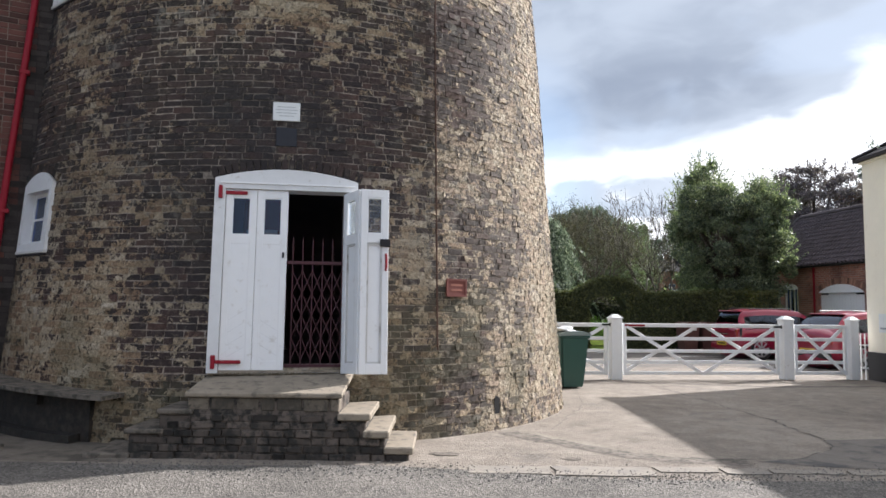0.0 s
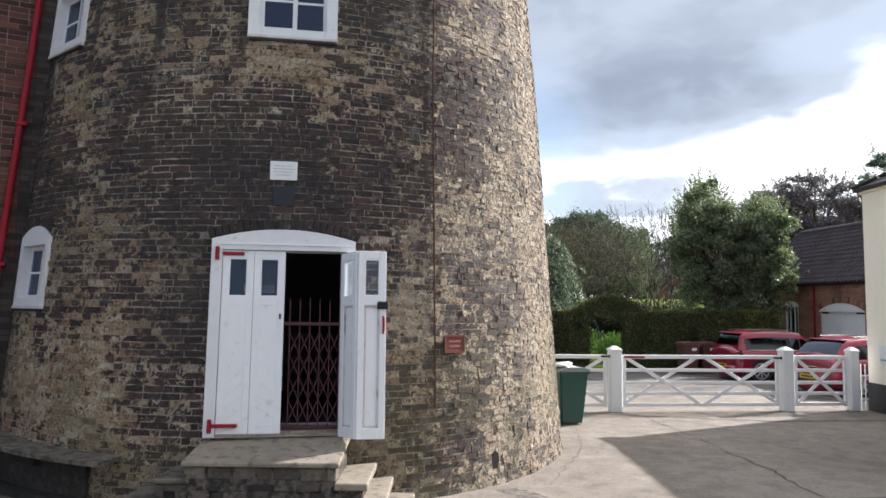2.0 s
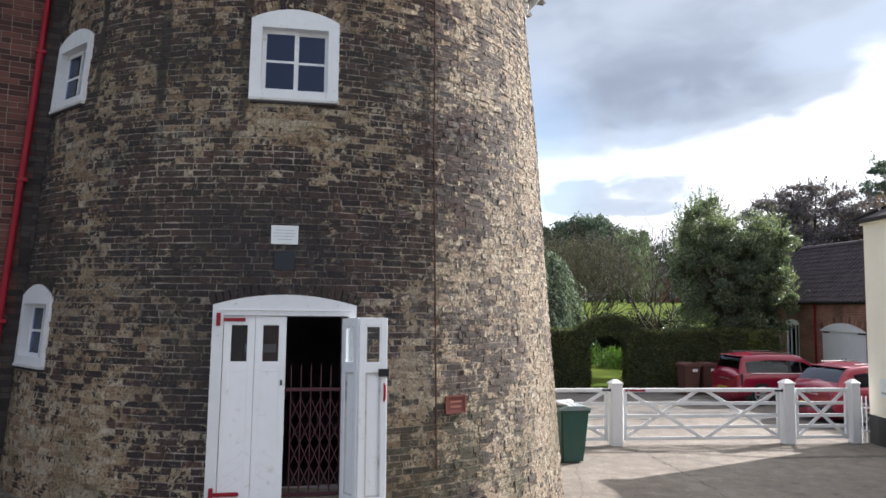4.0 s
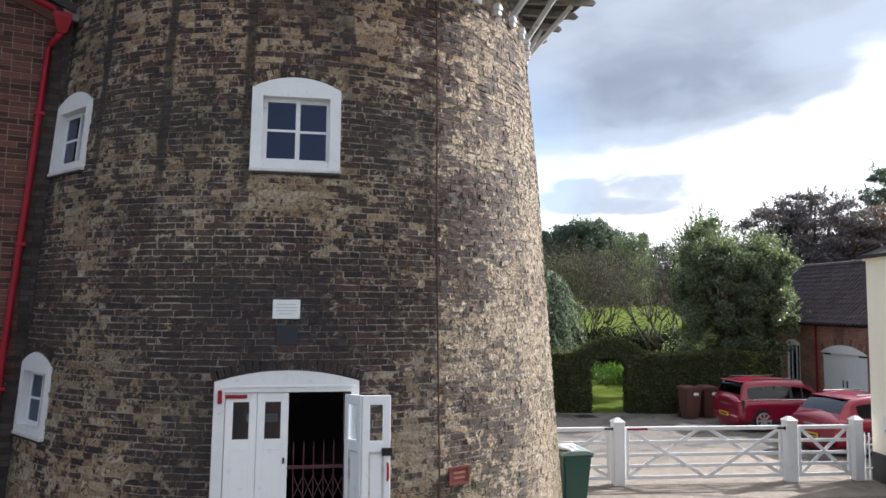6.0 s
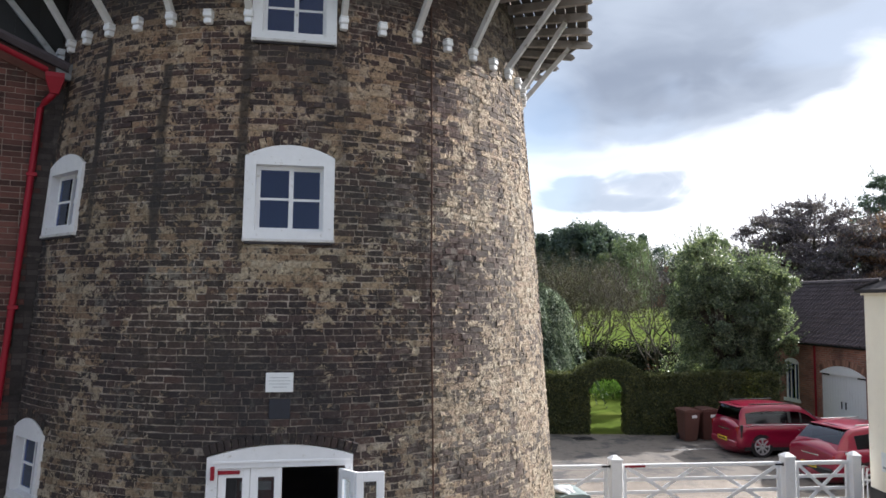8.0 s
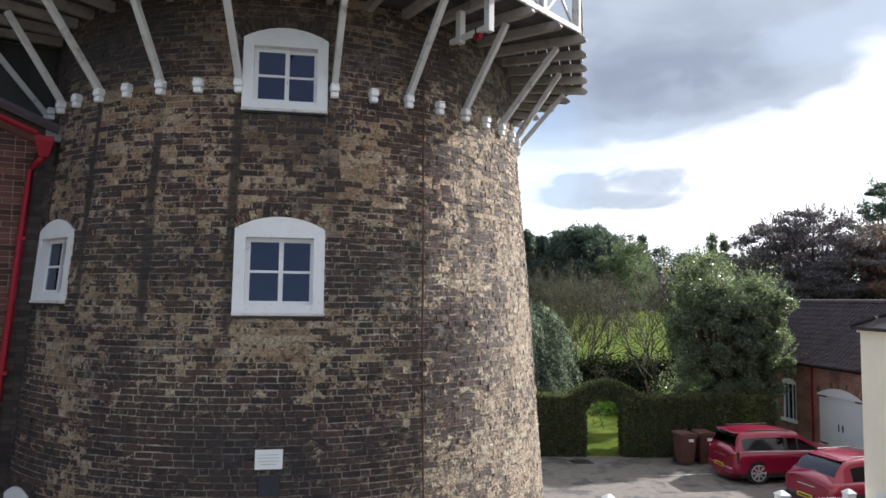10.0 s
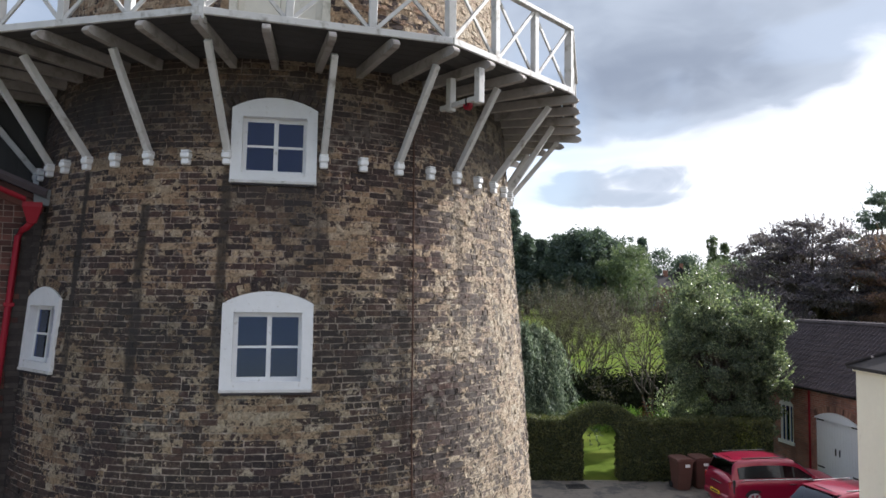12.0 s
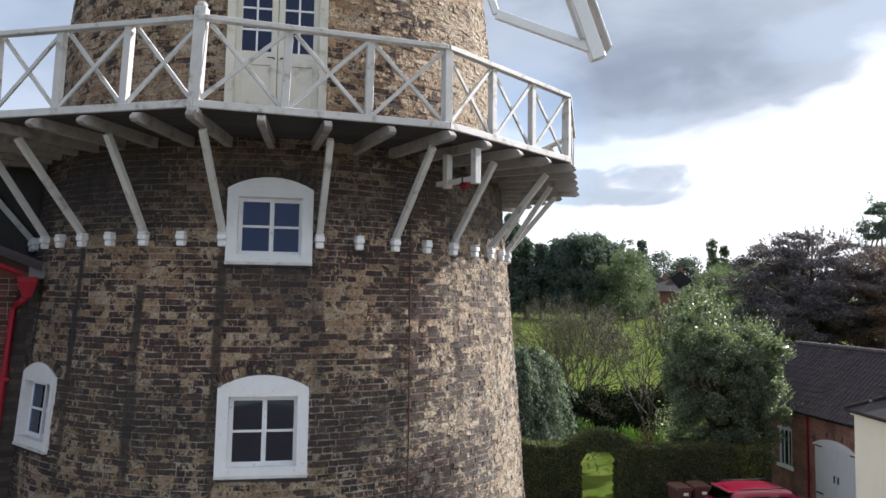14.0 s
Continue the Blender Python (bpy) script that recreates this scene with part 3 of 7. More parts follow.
def a_beam(*a, **k):
    return beam(bmesh.new(), *a, **k)


def tube(bm, pts, radii, seg=8):
    """A tapered tube along points."""
    rings = []
    for i, p in enumerate(pts):
        p = Vector(p)
        d = (Vector(pts[min(i + 1, len(pts) - 1)]) - Vector(pts[max(i - 1, 0)])).normalized()
        ref = Vector((0, 0, 1)) if abs(d.z) < 0.9 else Vector((1, 0, 0))
        u = ref.cross(d).normalized()
        v = d.cross(u)
        rings.append([bm.verts.new(p + (u * math.cos(2 * math.pi * k / seg) + v * math.sin(2 * math.pi * k / seg)) * radii[i]) for k in range(seg)])
    for a, b in zip(rings, rings[1:]):
        for k in range(seg):
            bm.faces.new((a[k], a[(k + 1) % seg], b[(k + 1) % seg], b[k]))
    bm.faces.new(rings[0][::-1])
    bm.faces.new(rings[-1])
    return bm


def cylinder(bm, a, b, r, seg=16, r2=None):
    return tube(bm, [a, b], [r, r if r2 is None else r2], seg)


def prism(bm, outline, y0, y1):
    """A solid from an outline of (x, z) drawn out along y."""
    a = [bm.verts.new((x, y0, z)) for x, z in outline]
    b = [bm.verts.new((x, y1, z)) for x, z in outline]
    n = len(outline)
    bm.faces.new(a)
    bm.faces.new(b[::-1])
    for i in range(n):
        bm.faces.new((a[i], b[i], b[(i + 1) % n], a[(i + 1) % n]))
    bmesh.ops.recalc_face_normals(bm, faces=bm.faces[:])
    return bm


def ring_prism(bm, outer, inner, y0, y1):
    """A frame: two outlines of as many points each, drawn out along y."""
    n = len(outer)
    vs = [[bm.verts.new((x, y, z)) for x, z in line] for y in (y0, y1) for line in (outer, inner)]
    o0, i0, o1, i1 = vs
    for k in range(n):
        j = (k + 1) % n
        bm.faces.new((o0[k], o0[j], i0[j], i0[k]))
        bm.faces.new((o1[k], i1[k], i1[j], o1[j]))
        bm.faces.new((o0[k], o1[k], o1[j], o0[j]))
        bm.faces.new((i0[k], i0[j], i1[j], i1[k]))
    bmesh.ops.recalc_face_normals(bm, faces=bm.faces[:])
    return bm


def sheet(name, outline, z, mat, label, category, kind="structure"):
    me = mesh_from(name, [(x, y, z) for x, y in outline], [range(len(outline))], mat)
    ob = new(name, me)
    return tagged(ob, label, category, "", kind)


# ---- the ground ----
def ground_height(x, y):
    """Level yard; behind the garden the land climbs a little."""
    s = min(max((y - 34) / 60, 0), 1)
    return 3.4 * s * s * (3 - 2 * s) + max(0, min(y - 90, 400)) * 0.012


def ground():
    xs = [-2500, -600, -200, -80, -40, -20, 0, 20, 40, 80, 200, 600, 2500]
    ys = [-2500, -600, -150, -40, 0, 20, 34, 44, 54, 64, 74, 84, 94, 120, 200, 490, 900, 2500]
    verts = [(x, y, ground_height(x, y)) for y in ys for x in xs]
    n = len(xs)
    faces = [(j * n + i, j * n + i + 1, (j + 1) * n + i + 1, (j + 1) * n + i) for j in range(len(ys) - 1) for i in range(n - 1)]
    ob = new("ground", mesh_from("ground", verts, faces, GRASS, True))
    tagged(ob, "mown green lawn and rising meadow behind the hedge", "ground", "", "structure")


ground()
sheet("pavement", [(-14, 5.9), (-14, 24.9), (13.6, 24.9), (13.6, 5.9)], 0.012, CONCRETE, "worn tan concrete yard with cracks and stains", "yard")
sheet("road", [(-30, -40), (-30, 6.75), (-5, 6.72), (-2.2, 6.62), (-0.6, 6.72), (0.4, 6.55), (1.4, 6.3), (2.8, 6.28), (4.5, 6.4), (7, 6.5), (9.2, 6.6), (30, 6.6), (30, -40)], 0.020, ROAD, "grey road surface dressed with loose stone chippings", "road")
sheet("tarmac_apron", [(2.4, 18.2), (1.5, 24.8), (13.3, 24.8), (13.3, 17.4), (9, 17.2), (7.4, 19.0), (5.2, 18.4)], 0.018, TAR, "dark tarmac parking apron in front of the hedge", "yard")


def crack(name, pts, width, mat, z, label, least=0.1):
    random.seed(len(pts) * 7 + int(width * 1000))
    left, right = [], []
    fine = []
    for (x0, y0), (x1, y1) in zip(pts, pts[1:]):
        k = max(2, int(math.hypot(x1 - x0, y1 - y0) / 0.12))
        fine += [(x0 + (x1 - x0) * i / k + random.uniform(-1, 1) * 0.04, y0 + (y1 - y0) * i / k + random.uniform(-1, 1) * 0.03) for i in range(k)]
    fine.append(pts[-1])
    for i, (x, y) in enumerate(fine):
        a, b = fine[max(i - 1, 0)], fine[min(i + 1, len(fine) - 1)]
        d = Vector((b[0] - a[0], b[1] - a[1], 0)).normalized()
        w = width * random.uniform(least, 1.0)
        left.append((x - d.y * w, y + d.x * w, z))
        right.append((x + d.y * w, y - d.x * w, z))
    n = len(left)
    ob = new(name, mesh_from(name, left + right, [(i, i + 1, n + i + 1, n + i) for i in range(n - 1)], mat))
    tagged(ob, label, "crack", "", "structure")


YARD_CRACK = "dark weedy crack across the concrete yard"
crack("crack", [(3.98, 14.78), (4.27, 12.21), (4.36, 10.72), (4.46, 9.68), (4.39, 8.72), (4.6, 7.94), (5.6, 7.4)], 0.015, CRACK, 0.0175, YARD_CRACK)
crack("crack", [(2.39, 12.94), (2.18, 11.04), (1.73, 9.89), (1.3, 8.72)], 0.008, CRACK, 0.0175, YARD_CRACK)
crack("crack", [(2.32, 7.2), (2.87, 7.14), (3.54, 7.23), (3.97, 7.56), (4.24, 7.83), (4.41, 8.3)], 0.014, CRACK, 0.0175, YARD_CRACK)
crack("crack", [(0.2, 6.76), (1.1, 6.79), (1.95, 6.81)], 0.005, CRACK, 0.0175, YARD_CRACK)
crack("crack", [(0.55, 7.1), (0.75, 7.5), (1.0, 7.7), (1.05, 8.1)], 0.004, CRACK, 0.0175, YARD_CRACK)
crack("joint_band", [(0.76, 8.57), (1.26, 8.01), (1.67, 7.59), (1.93, 7.33), (2.19, 7.19), (3.0, 7.08)], 0.16, STONY, 0.0150, "rough stony joint in the concrete yard", 0.75)
crack("joint_band", [(2.89, 14.78), (4.6, 14.3), (6.53, 13.95), (8.8, 14.2)], 0.11, STONY, 0.0150, "rough stony joint in the concrete along the gateway", 0.6)
sheet("tarmac_patch", [(4.41, 8.3), (4.24, 7.83), (3.97, 7.56), (3.54, 7.23), (3.1, 7.1), (3.6, 6.9), (4.4, 6.8), (6, 6.75), (12, 6.75), (12, 8.6), (8, 8.2), (5.6, 8.5)], 0.016, TAR, "dark worn tarmac at the corner of the yard", "yard")


sheet("earth_strip", [(-13, 6.74), (-5.2, 6.70), (-4.0, 6.78), (-3.0, 6.74), (-2.9, 8.2), (-13, 8.2)], 0.0155, EARTH, "trodden dark earth and grit beside the steps", "ground")


def ragged_slab(bm, x0, x1, y0, y1, z0, z1, jitter=0.02, step=0.12):
    """A thin slab with a broken outline."""
    line = []
    for (ax, ay), (bx, by) in (((x0, y0), (x1, y0)), ((x1, y0), (x1, y1)), ((x1, y1), (x0, y1)), ((x0, y1), (x0, y0))):
        n = max(1, int(math.hypot(bx - ax, by - ay) / step))
        line += [(ax + (bx - ax) * k / n + random.uniform(-jitter, jitter), ay + (by - ay) * k / n + random.uniform(-jitter, jitter)) for k in range(n)]
    lo = [bm.verts.new((x, y, z0)) for x, y in line]
    hi = [bm.verts.new((x, y, z1 + random.uniform(-0.002, 0.002))) for x, y in line]
    bm.faces.new(hi)
    n = len(line)
    for i in range(n):
        bm.faces.new((lo[i], lo[(i + 1) % n], hi[(i + 1) % n], hi[i]))
    return bm


def yard_patches():
    """Edge stones of pale concrete between yard and road, and the worn hollows."""
    random.seed(4)
    for x0, x1, y0, y1 in ((0.25, 1.0, 6.46, 6.75), (1.03, 1.92, 6.42, 6.77), (1.98, 2.55, 6.60, 6.79), (2.60, 2.97, 6.54, 6.75), (3.02, 3.66, 6.58, 6.73), (3.74, 4.3, 6.56, 6.72), (4.36, 5.2, 6.58, 6.72), (5.3, 5.9, 6.58, 6.72)):
        solid("edging_stone", ragged_slab(bmesh.new(), x0, x1, y0, y1, 0.0, 0.0235), PALE_CONC, "pale worn concrete edging stone beside the road", "kerb stone", "edging stones", "structure")
    for cx, cy, rx, ry in ((0.02, 7.28, 0.17, 0.09), (1.28, 7.13, 0.13, 0.06), (0.9, 7.3, 0.07, 0.025)):
        bm = bmesh.new()
        n = 18
        ring = [bm.verts.new((cx + rx * random.uniform(0.55, 1.15) * math.cos(2 * math.pi * k / n), cy + ry * random.uniform(0.55, 1.15) * math.sin(2 * math.pi * k / n), 0.019)) for k in range(n)]
        bm.faces.new(ring)
        solid("pothole_patch", bm, STONY, "dark worn hollow in the concrete surface", "pothole", "", "structure")
    # loose grit thrown up along the road's edge
    rng = np.random.RandomState(8)
    n = 2600
    gx = rng.uniform(-3.4, 4.6, n)
    gy = 6.52 + rng.normal(0, 0.16, n) - 0.15 * ((gx > 0.3) & (gx < 3.0))
    s = rng.uniform(0.004, 0.013, n)
    verts, faces = [], []
    for i in range(n):
        a = rng.uniform(0, 6.28)
        ca, sa = math.cos(a) * s[i], math.sin(a) * s[i]
        b0 = len(verts)
        verts += [(gx[i] + ca, gy[i] + sa, 0.02), (gx[i] - sa, gy[i] + ca * 0.7, 0.02), (gx[i] - ca, gy[i] - sa, 0.02), (gx[i] + sa, gy[i] - ca * 0.7, 0.02), (gx[i], gy[i], 0.022 + s[i] * 0.8)]
        faces += [(b0, b0 + 1, b0 + 4), (b0 + 1, b0 + 2, b0 + 4), (b0 + 2, b0 + 3, b0 + 4), (b0 + 3, b0, b0 + 4)]
    ob = new("loose_grit", mesh_from("loose_grit", verts, faces, GRIT))
    tagged(ob, "loose grey stone chippings along the edge of the road", "gravel", "", "stuff")


GRIT = material("grit", (0.12, 0.115, 0.108), 0.9, grain=0.2, scale=30, bump=0.0, vary=0.6)
yard_patches()


# ---- the mill tower ----
def tower_radius(z):
    h = max(0.0, z - 5.5)
    return 4.277 - 0.0723 * z + 0.001 * (z - 4) ** 2 - 0.02 * h - 0.0018 * min(h, 7.0) ** 2


def on_tower(deg, z, out=0.0):
    """A point of the wall: degrees from the side that faces the road, towards the gate."""
    a, r = radians(deg), tower_radius(z) + out
    return Vector((AX + r * math.sin(a), AY - r * math.cos(a), z))


def wall_frame(deg, z, out=0.0, rx=0.0):
    """A frame on the wall: local x along it, local -y out of it."""
    p = on_tower(deg, z, out)
    return pose(p.x, p.y, p.z, rx, 0, deg)


COURSE = 0.0755
TOP = 17.4
# openings: middle in degrees, foot, springing, crown, half width
OPENINGS = [
    ("door", 9.2, 0.775, 2.87, 2.985, 0.770),
    ("window", 9.3, 5.215, 6.19, 6.33, 0.505),
    ("window", 9.35, 7.60, 8.49, 8.63, 0.495),
    ("window", -38.4, 5.325, 6.22, 6.36, 0.45),
    ("window", -40.0, 2.095, 2.95, 3.09, 0.425),
    ("gallery_door", 9.6, 9.14, 11.15, 11.30, 0.60),
    ("vent", 45.6, 0.155, 0.378, 0.42, 0.060),
]


def half_width_at(o, z, grow=0.0):
    """Half width of an opening at a height (0 outside it), with its arch."""
    _, _, z0, zs, zc, hw = o
    if z < z0 - grow * 0 or z > zc + grow:
        return 0.0
    if z <= zs:
        return hw + (grow if z > zs - 0.05 and grow else 0.0)
    rise = zc - zs
    rad = (hw * hw + rise * rise) / (2 * rise) + grow
    dz = z - (zc - (rad - grow))
    return math.sqrt(max(rad * rad - dz * dz, 0))


tower = thing("windmill_tower", pose(AX, AY, 0), "round tapering windmill tower of weathered sooty brick", "windmill")
TO_TOWER = Matrix.Translation((-AX, -AY, 0))


def shell(name, inset, mat, z_top, holes=True):
    n, dz = 360, COURSE
    m = int(z_top / dz) + 1
    ths = np.radians(np.arange(n) * 360.0 / n)
    zs = np.arange(m + 1) * dz
    rs = np.array([tower_radius(z) - inset for z in zs])
    v = np.stack([rs[:, None] * np.sin(ths), -rs[:, None] * np.cos(ths), np.repeat(zs[:, None], n, 1)], -1).reshape(-1, 3)
    faces = []
    for j in range(m):
        zc = (j + 0.5) * dz
        hs = []
        for o in OPENINGS:
            h = min(half_width_at(o, zc - 0.04), half_width_at(o, zc + 0.04))
            if h > 0:
                hs.append((o[1], math.degrees((h - 0.05) / tower_radius(zc))))
        for i in range(n):
            th = (i + 0.5) * 360.0 / n
            th = th - 360 if th > 180 else th
            if holes and any(abs(th - c) < h for c, h in hs):
                continue
            faces.append((j * n + i, j * n + (i + 1) % n, (j + 1) * n + (i + 1) % n, (j + 1) * n + i))
    return hang(name, quads_mesh(name, v, faces, mat), tower)


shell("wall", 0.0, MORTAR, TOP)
shell("inner_wall", 0.50, DARK, TOP)


def brick_block(th0, th1, z0, z1, out, rough=(0.0,) * 6, skew=(0.0,) * 6):
    """Corners of one brick on the curved wall: its front face is split once, and its corners are worn unevenly."""
    vs = []
    for dep in (-0.012, out):
        i = 0
        for z in (z0, z1):
            for a in (th0, 0.5 * (th0 + th1), th1):
                r = tower_radius(z) + dep + (rough[i] if dep > 0 else 0.0)
                q, dz = (a + skew[5 - i] / r, z + skew[i]) if dep > 0 else (a, z)
                i += 1
                vs.append((r * math.sin(q), -r * math.cos(q), dz))
    return vs


# faces of such a block: front, ends, bed and top
BLOCK_FACES = [(6, 7, 10, 9), (7, 8, 11, 10), (0, 6, 9, 3), (8, 2, 5, 11), (0, 1, 7, 6), (1, 2, 8, 7), (9, 10, 4, 3), (10, 11, 5, 4)]


def lay_bricks():
    rng = np.random.RandomState(11)
    verts, faces = [], []
    singles = []
    courses = int(TOP / COURSE)
    for c in range(courses):
        z0, z1 = c * COURSE + 0.0055, (c + 1) * COURSE - 0.0055
        zm = 0.5 * (z0 + z1)
        r = tower_radius(zm)
        full = 2 * math.pi * r
        gaps = []
        for o in OPENINGS:
            ring = 0.115 if o[0] != "vent" else 0.0
            h = min(half_width_at(o, z0, ring), half_width_at(o, z1, ring)) if ring else half_width_at(o, zm)
            if zm < o[3]:
                h = half_width_at(o, zm)
            if h > 0:
                s = radians(o[1]) * r
                gaps.append((s - h - 0.004, s + h + 0.004))
        s = -full / 2 + rng.uniform(0, 0.2)
        k = 0
        while s < full / 2 - 0.05:
            # Flemish-like mixture of headers and stretchers
            L = (0.112 if (k + c) % 2 and rng.rand() < 0.78 else 0.226) * rng.uniform(0.92, 1.06)
            k += 1
            pieces = [(s + 0.005, min(s + L, full / 2) - 0.005)]
            s += L
            for g0, g1 in gaps:
                pieces = [q for a, b in pieces for q in (((a, min(b, g0)), (max(a, g1), b)) if b > g0 and a < g1 else ((a, b),)) if q[1] - q[0] > 0.02]
            for a, b in pieces:
                # eaten-back faces and a few proud ones
                out = 0.006 + rng.normal(0, 0.003) - (0.006 if rng.rand() < 0.22 else 0.0)
                out = max(0.0015, min(out, 0.014))
                deg = math.degrees(0.5 * (a + b) / r)
                whole = abs((b - a) - 0.216) < 0.02
                if whole and 1.0 < zm < 2.6 and 26.0 < deg < 44.0 and len(singles) < 300:
                    singles.append((deg, zm, out))
                    continue
                e0, e1 = rng.uniform(-0.003, 0.003, 2)
                base = len(verts)
                wear = 0.0048 if deg < 24 else 0.0065
                verts.extend(brick_block(a / r, b / r, z0 + e0, z1 + e1 * 0.6, out, np.maximum(rng.normal(0, wear, 6), 0.0008 - out), np.clip(rng.normal(0, 0.0042, 6), -0.007, 0.007)))
                faces.extend([tuple(base + i for i in f) for f in BLOCK_FACES])
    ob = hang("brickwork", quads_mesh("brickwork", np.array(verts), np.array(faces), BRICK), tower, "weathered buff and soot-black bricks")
    tagged(ob, "", "", "", "stuff")
    return singles


SINGLE_BRICKS = lay_bricks()


def arch_bricks(o):
    """Ring of bricks on edge over an opening."""
    _, deg, z0, zs, zc, hw = o
    rise = zc - zs
    rad = (hw * hw + rise * rise) / (2 * rise)
    half = math.asin(min(1, (hw + 0.03) / rad))
    n = max(4, int(2 * half * (rad + 0.05) / 0.075))
    for k in range(n):
        a = -half + (k + 0.5) * 2 * half / n
        bm = bmesh.new()
        w = half * rad / n - 0.004
        box(bm, -w, w, -0.016, 0.05, rad + 0.006, rad + 0.112, bevel=0.004)
        top = tower_radius(zc) - tower_radius(z0)
        m = TO_TOWER @ wall_frame(deg, zc) @ Matrix.Translation((0, 0, -rad)) @ Matrix.Rotation(a, 4, "Y")
        part("arch_brick", bm, BRICK, tower, m=m)


def arch_line(hw, z0, zs, zc, n=10):
    rise = zc - zs
    rad = (hw * hw + rise * rise) / (2 * rise)
    half = math.asin(hw / rad)
    pts = [(-hw, z0), (hw, z0)]
    for k in range(n + 1):
        a = half - 2 * half * k / n
        pts.append((rad * math.sin(a), zc - rad + rad * math.cos(a)))
    return pts


def window(o):
    """White timber window under a flat arch: casing, solid arched head, two sliding sashes of four panes, worn sill."""
    _, deg, z0, zs, zc, hw = o
    h = zc - z0
    m = TO_TOWER @ wall_frame(deg, z0)
    lean = math.degrees(math.atan((tower_radius(z0) - tower_radius(zc)) / h))
    mt = m @ pose(0, 0, 0, -lean)
    outer = arch_line(hw, 0, zs - z0, h)
    narrow = hw < 0.46
    iw, ib, it = hw - (0.085 if narrow else 0.125), 0.105, (zs - z0) - 0.10
    st, back = (0.034, 0.025) if narrow else (0.048, 0.0)
    inner = [(-iw, ib), (iw, ib)] + [(iw - 2 * iw * k / 10, it) for k in range(11)]
    casing = part("window", ring_prism(bmesh.new(), outer, inner, -0.018, 0.16), FLAKING, tower, "white painted timber window casing", mt)
    # sashes: the one in front, the other a little behind
    mid = 0.01
    for x0, x1, y in ((-iw, mid + 0.02, 0.062), (mid - 0.02, iw, 0.085)):
        y += back
        o2 = [(x0, ib), (x1, ib), (x1, it), (x0, it)]
        i2 = [(x0 + st, ib + 0.05), (x1 - st + 0.006, ib + 0.05), (x1 - st + 0.006, it - 0.045), (x0 + st, it - 0.045)]
        sash = part("sash", ring_prism(bmesh.new(), o2, i2, y, y + 0.03), FLAKING, casing)
        zb = (ib + it) / 2
        part("glazing_bar", a_box(x0 + st, x1 - st + 0.006, y + 0.004, y + 0.026, zb - 0.014, zb + 0.014), FLAKING, casing)
        for a, b in ((ib + 0.05, zb - 0.014), (zb + 0.014, it - 0.045)):
            p = part("pane", a_box(x0 + st - 0.002, x1 - st + 0.008, y + 0.013, y + 0.017, a - 0.003, b + 0.003), GLASS, casing)
            p.visible_shadow = False
    part("sill", a_box(-hw - 0.004, hw + 0.004, -0.032, 0.03, -0.02, 0.016, bevel=0.006), WEATHERED, casing, "worn white painted sill")
    # slates that the sill beds on
    part("sill_course", a_box(-hw + 0.02, hw - 0.02, -0.024, 0.03, -0.048, -0.022, bevel=0.004), SLATE, casing)


for o in OPENINGS:
    if o[0] == "window":
        window(o)
    if o[0] in ("window", "door"):
        arch_bricks(o)


def vent(o):
    _, deg, z0, zs, zc, hw = o
    m = TO_TOWER @ wall_frame(deg, z0)
    # A black plate fills the hole and stands for the shade inside.
    part("air_vent", prism(bmesh.new(), arch_line(hw - 0.01, 0.0, zs - z0, zc - z0 - 0.01, 6), 0.004, 0.02), DARK_HOLE, tower, "small dark arched air hole at the tower foot", m)


DARK_HOLE = material("hole_shade", (0.008, 0.008, 0.009), 1.0, bump=0.0)
vent(OPENINGS[6])


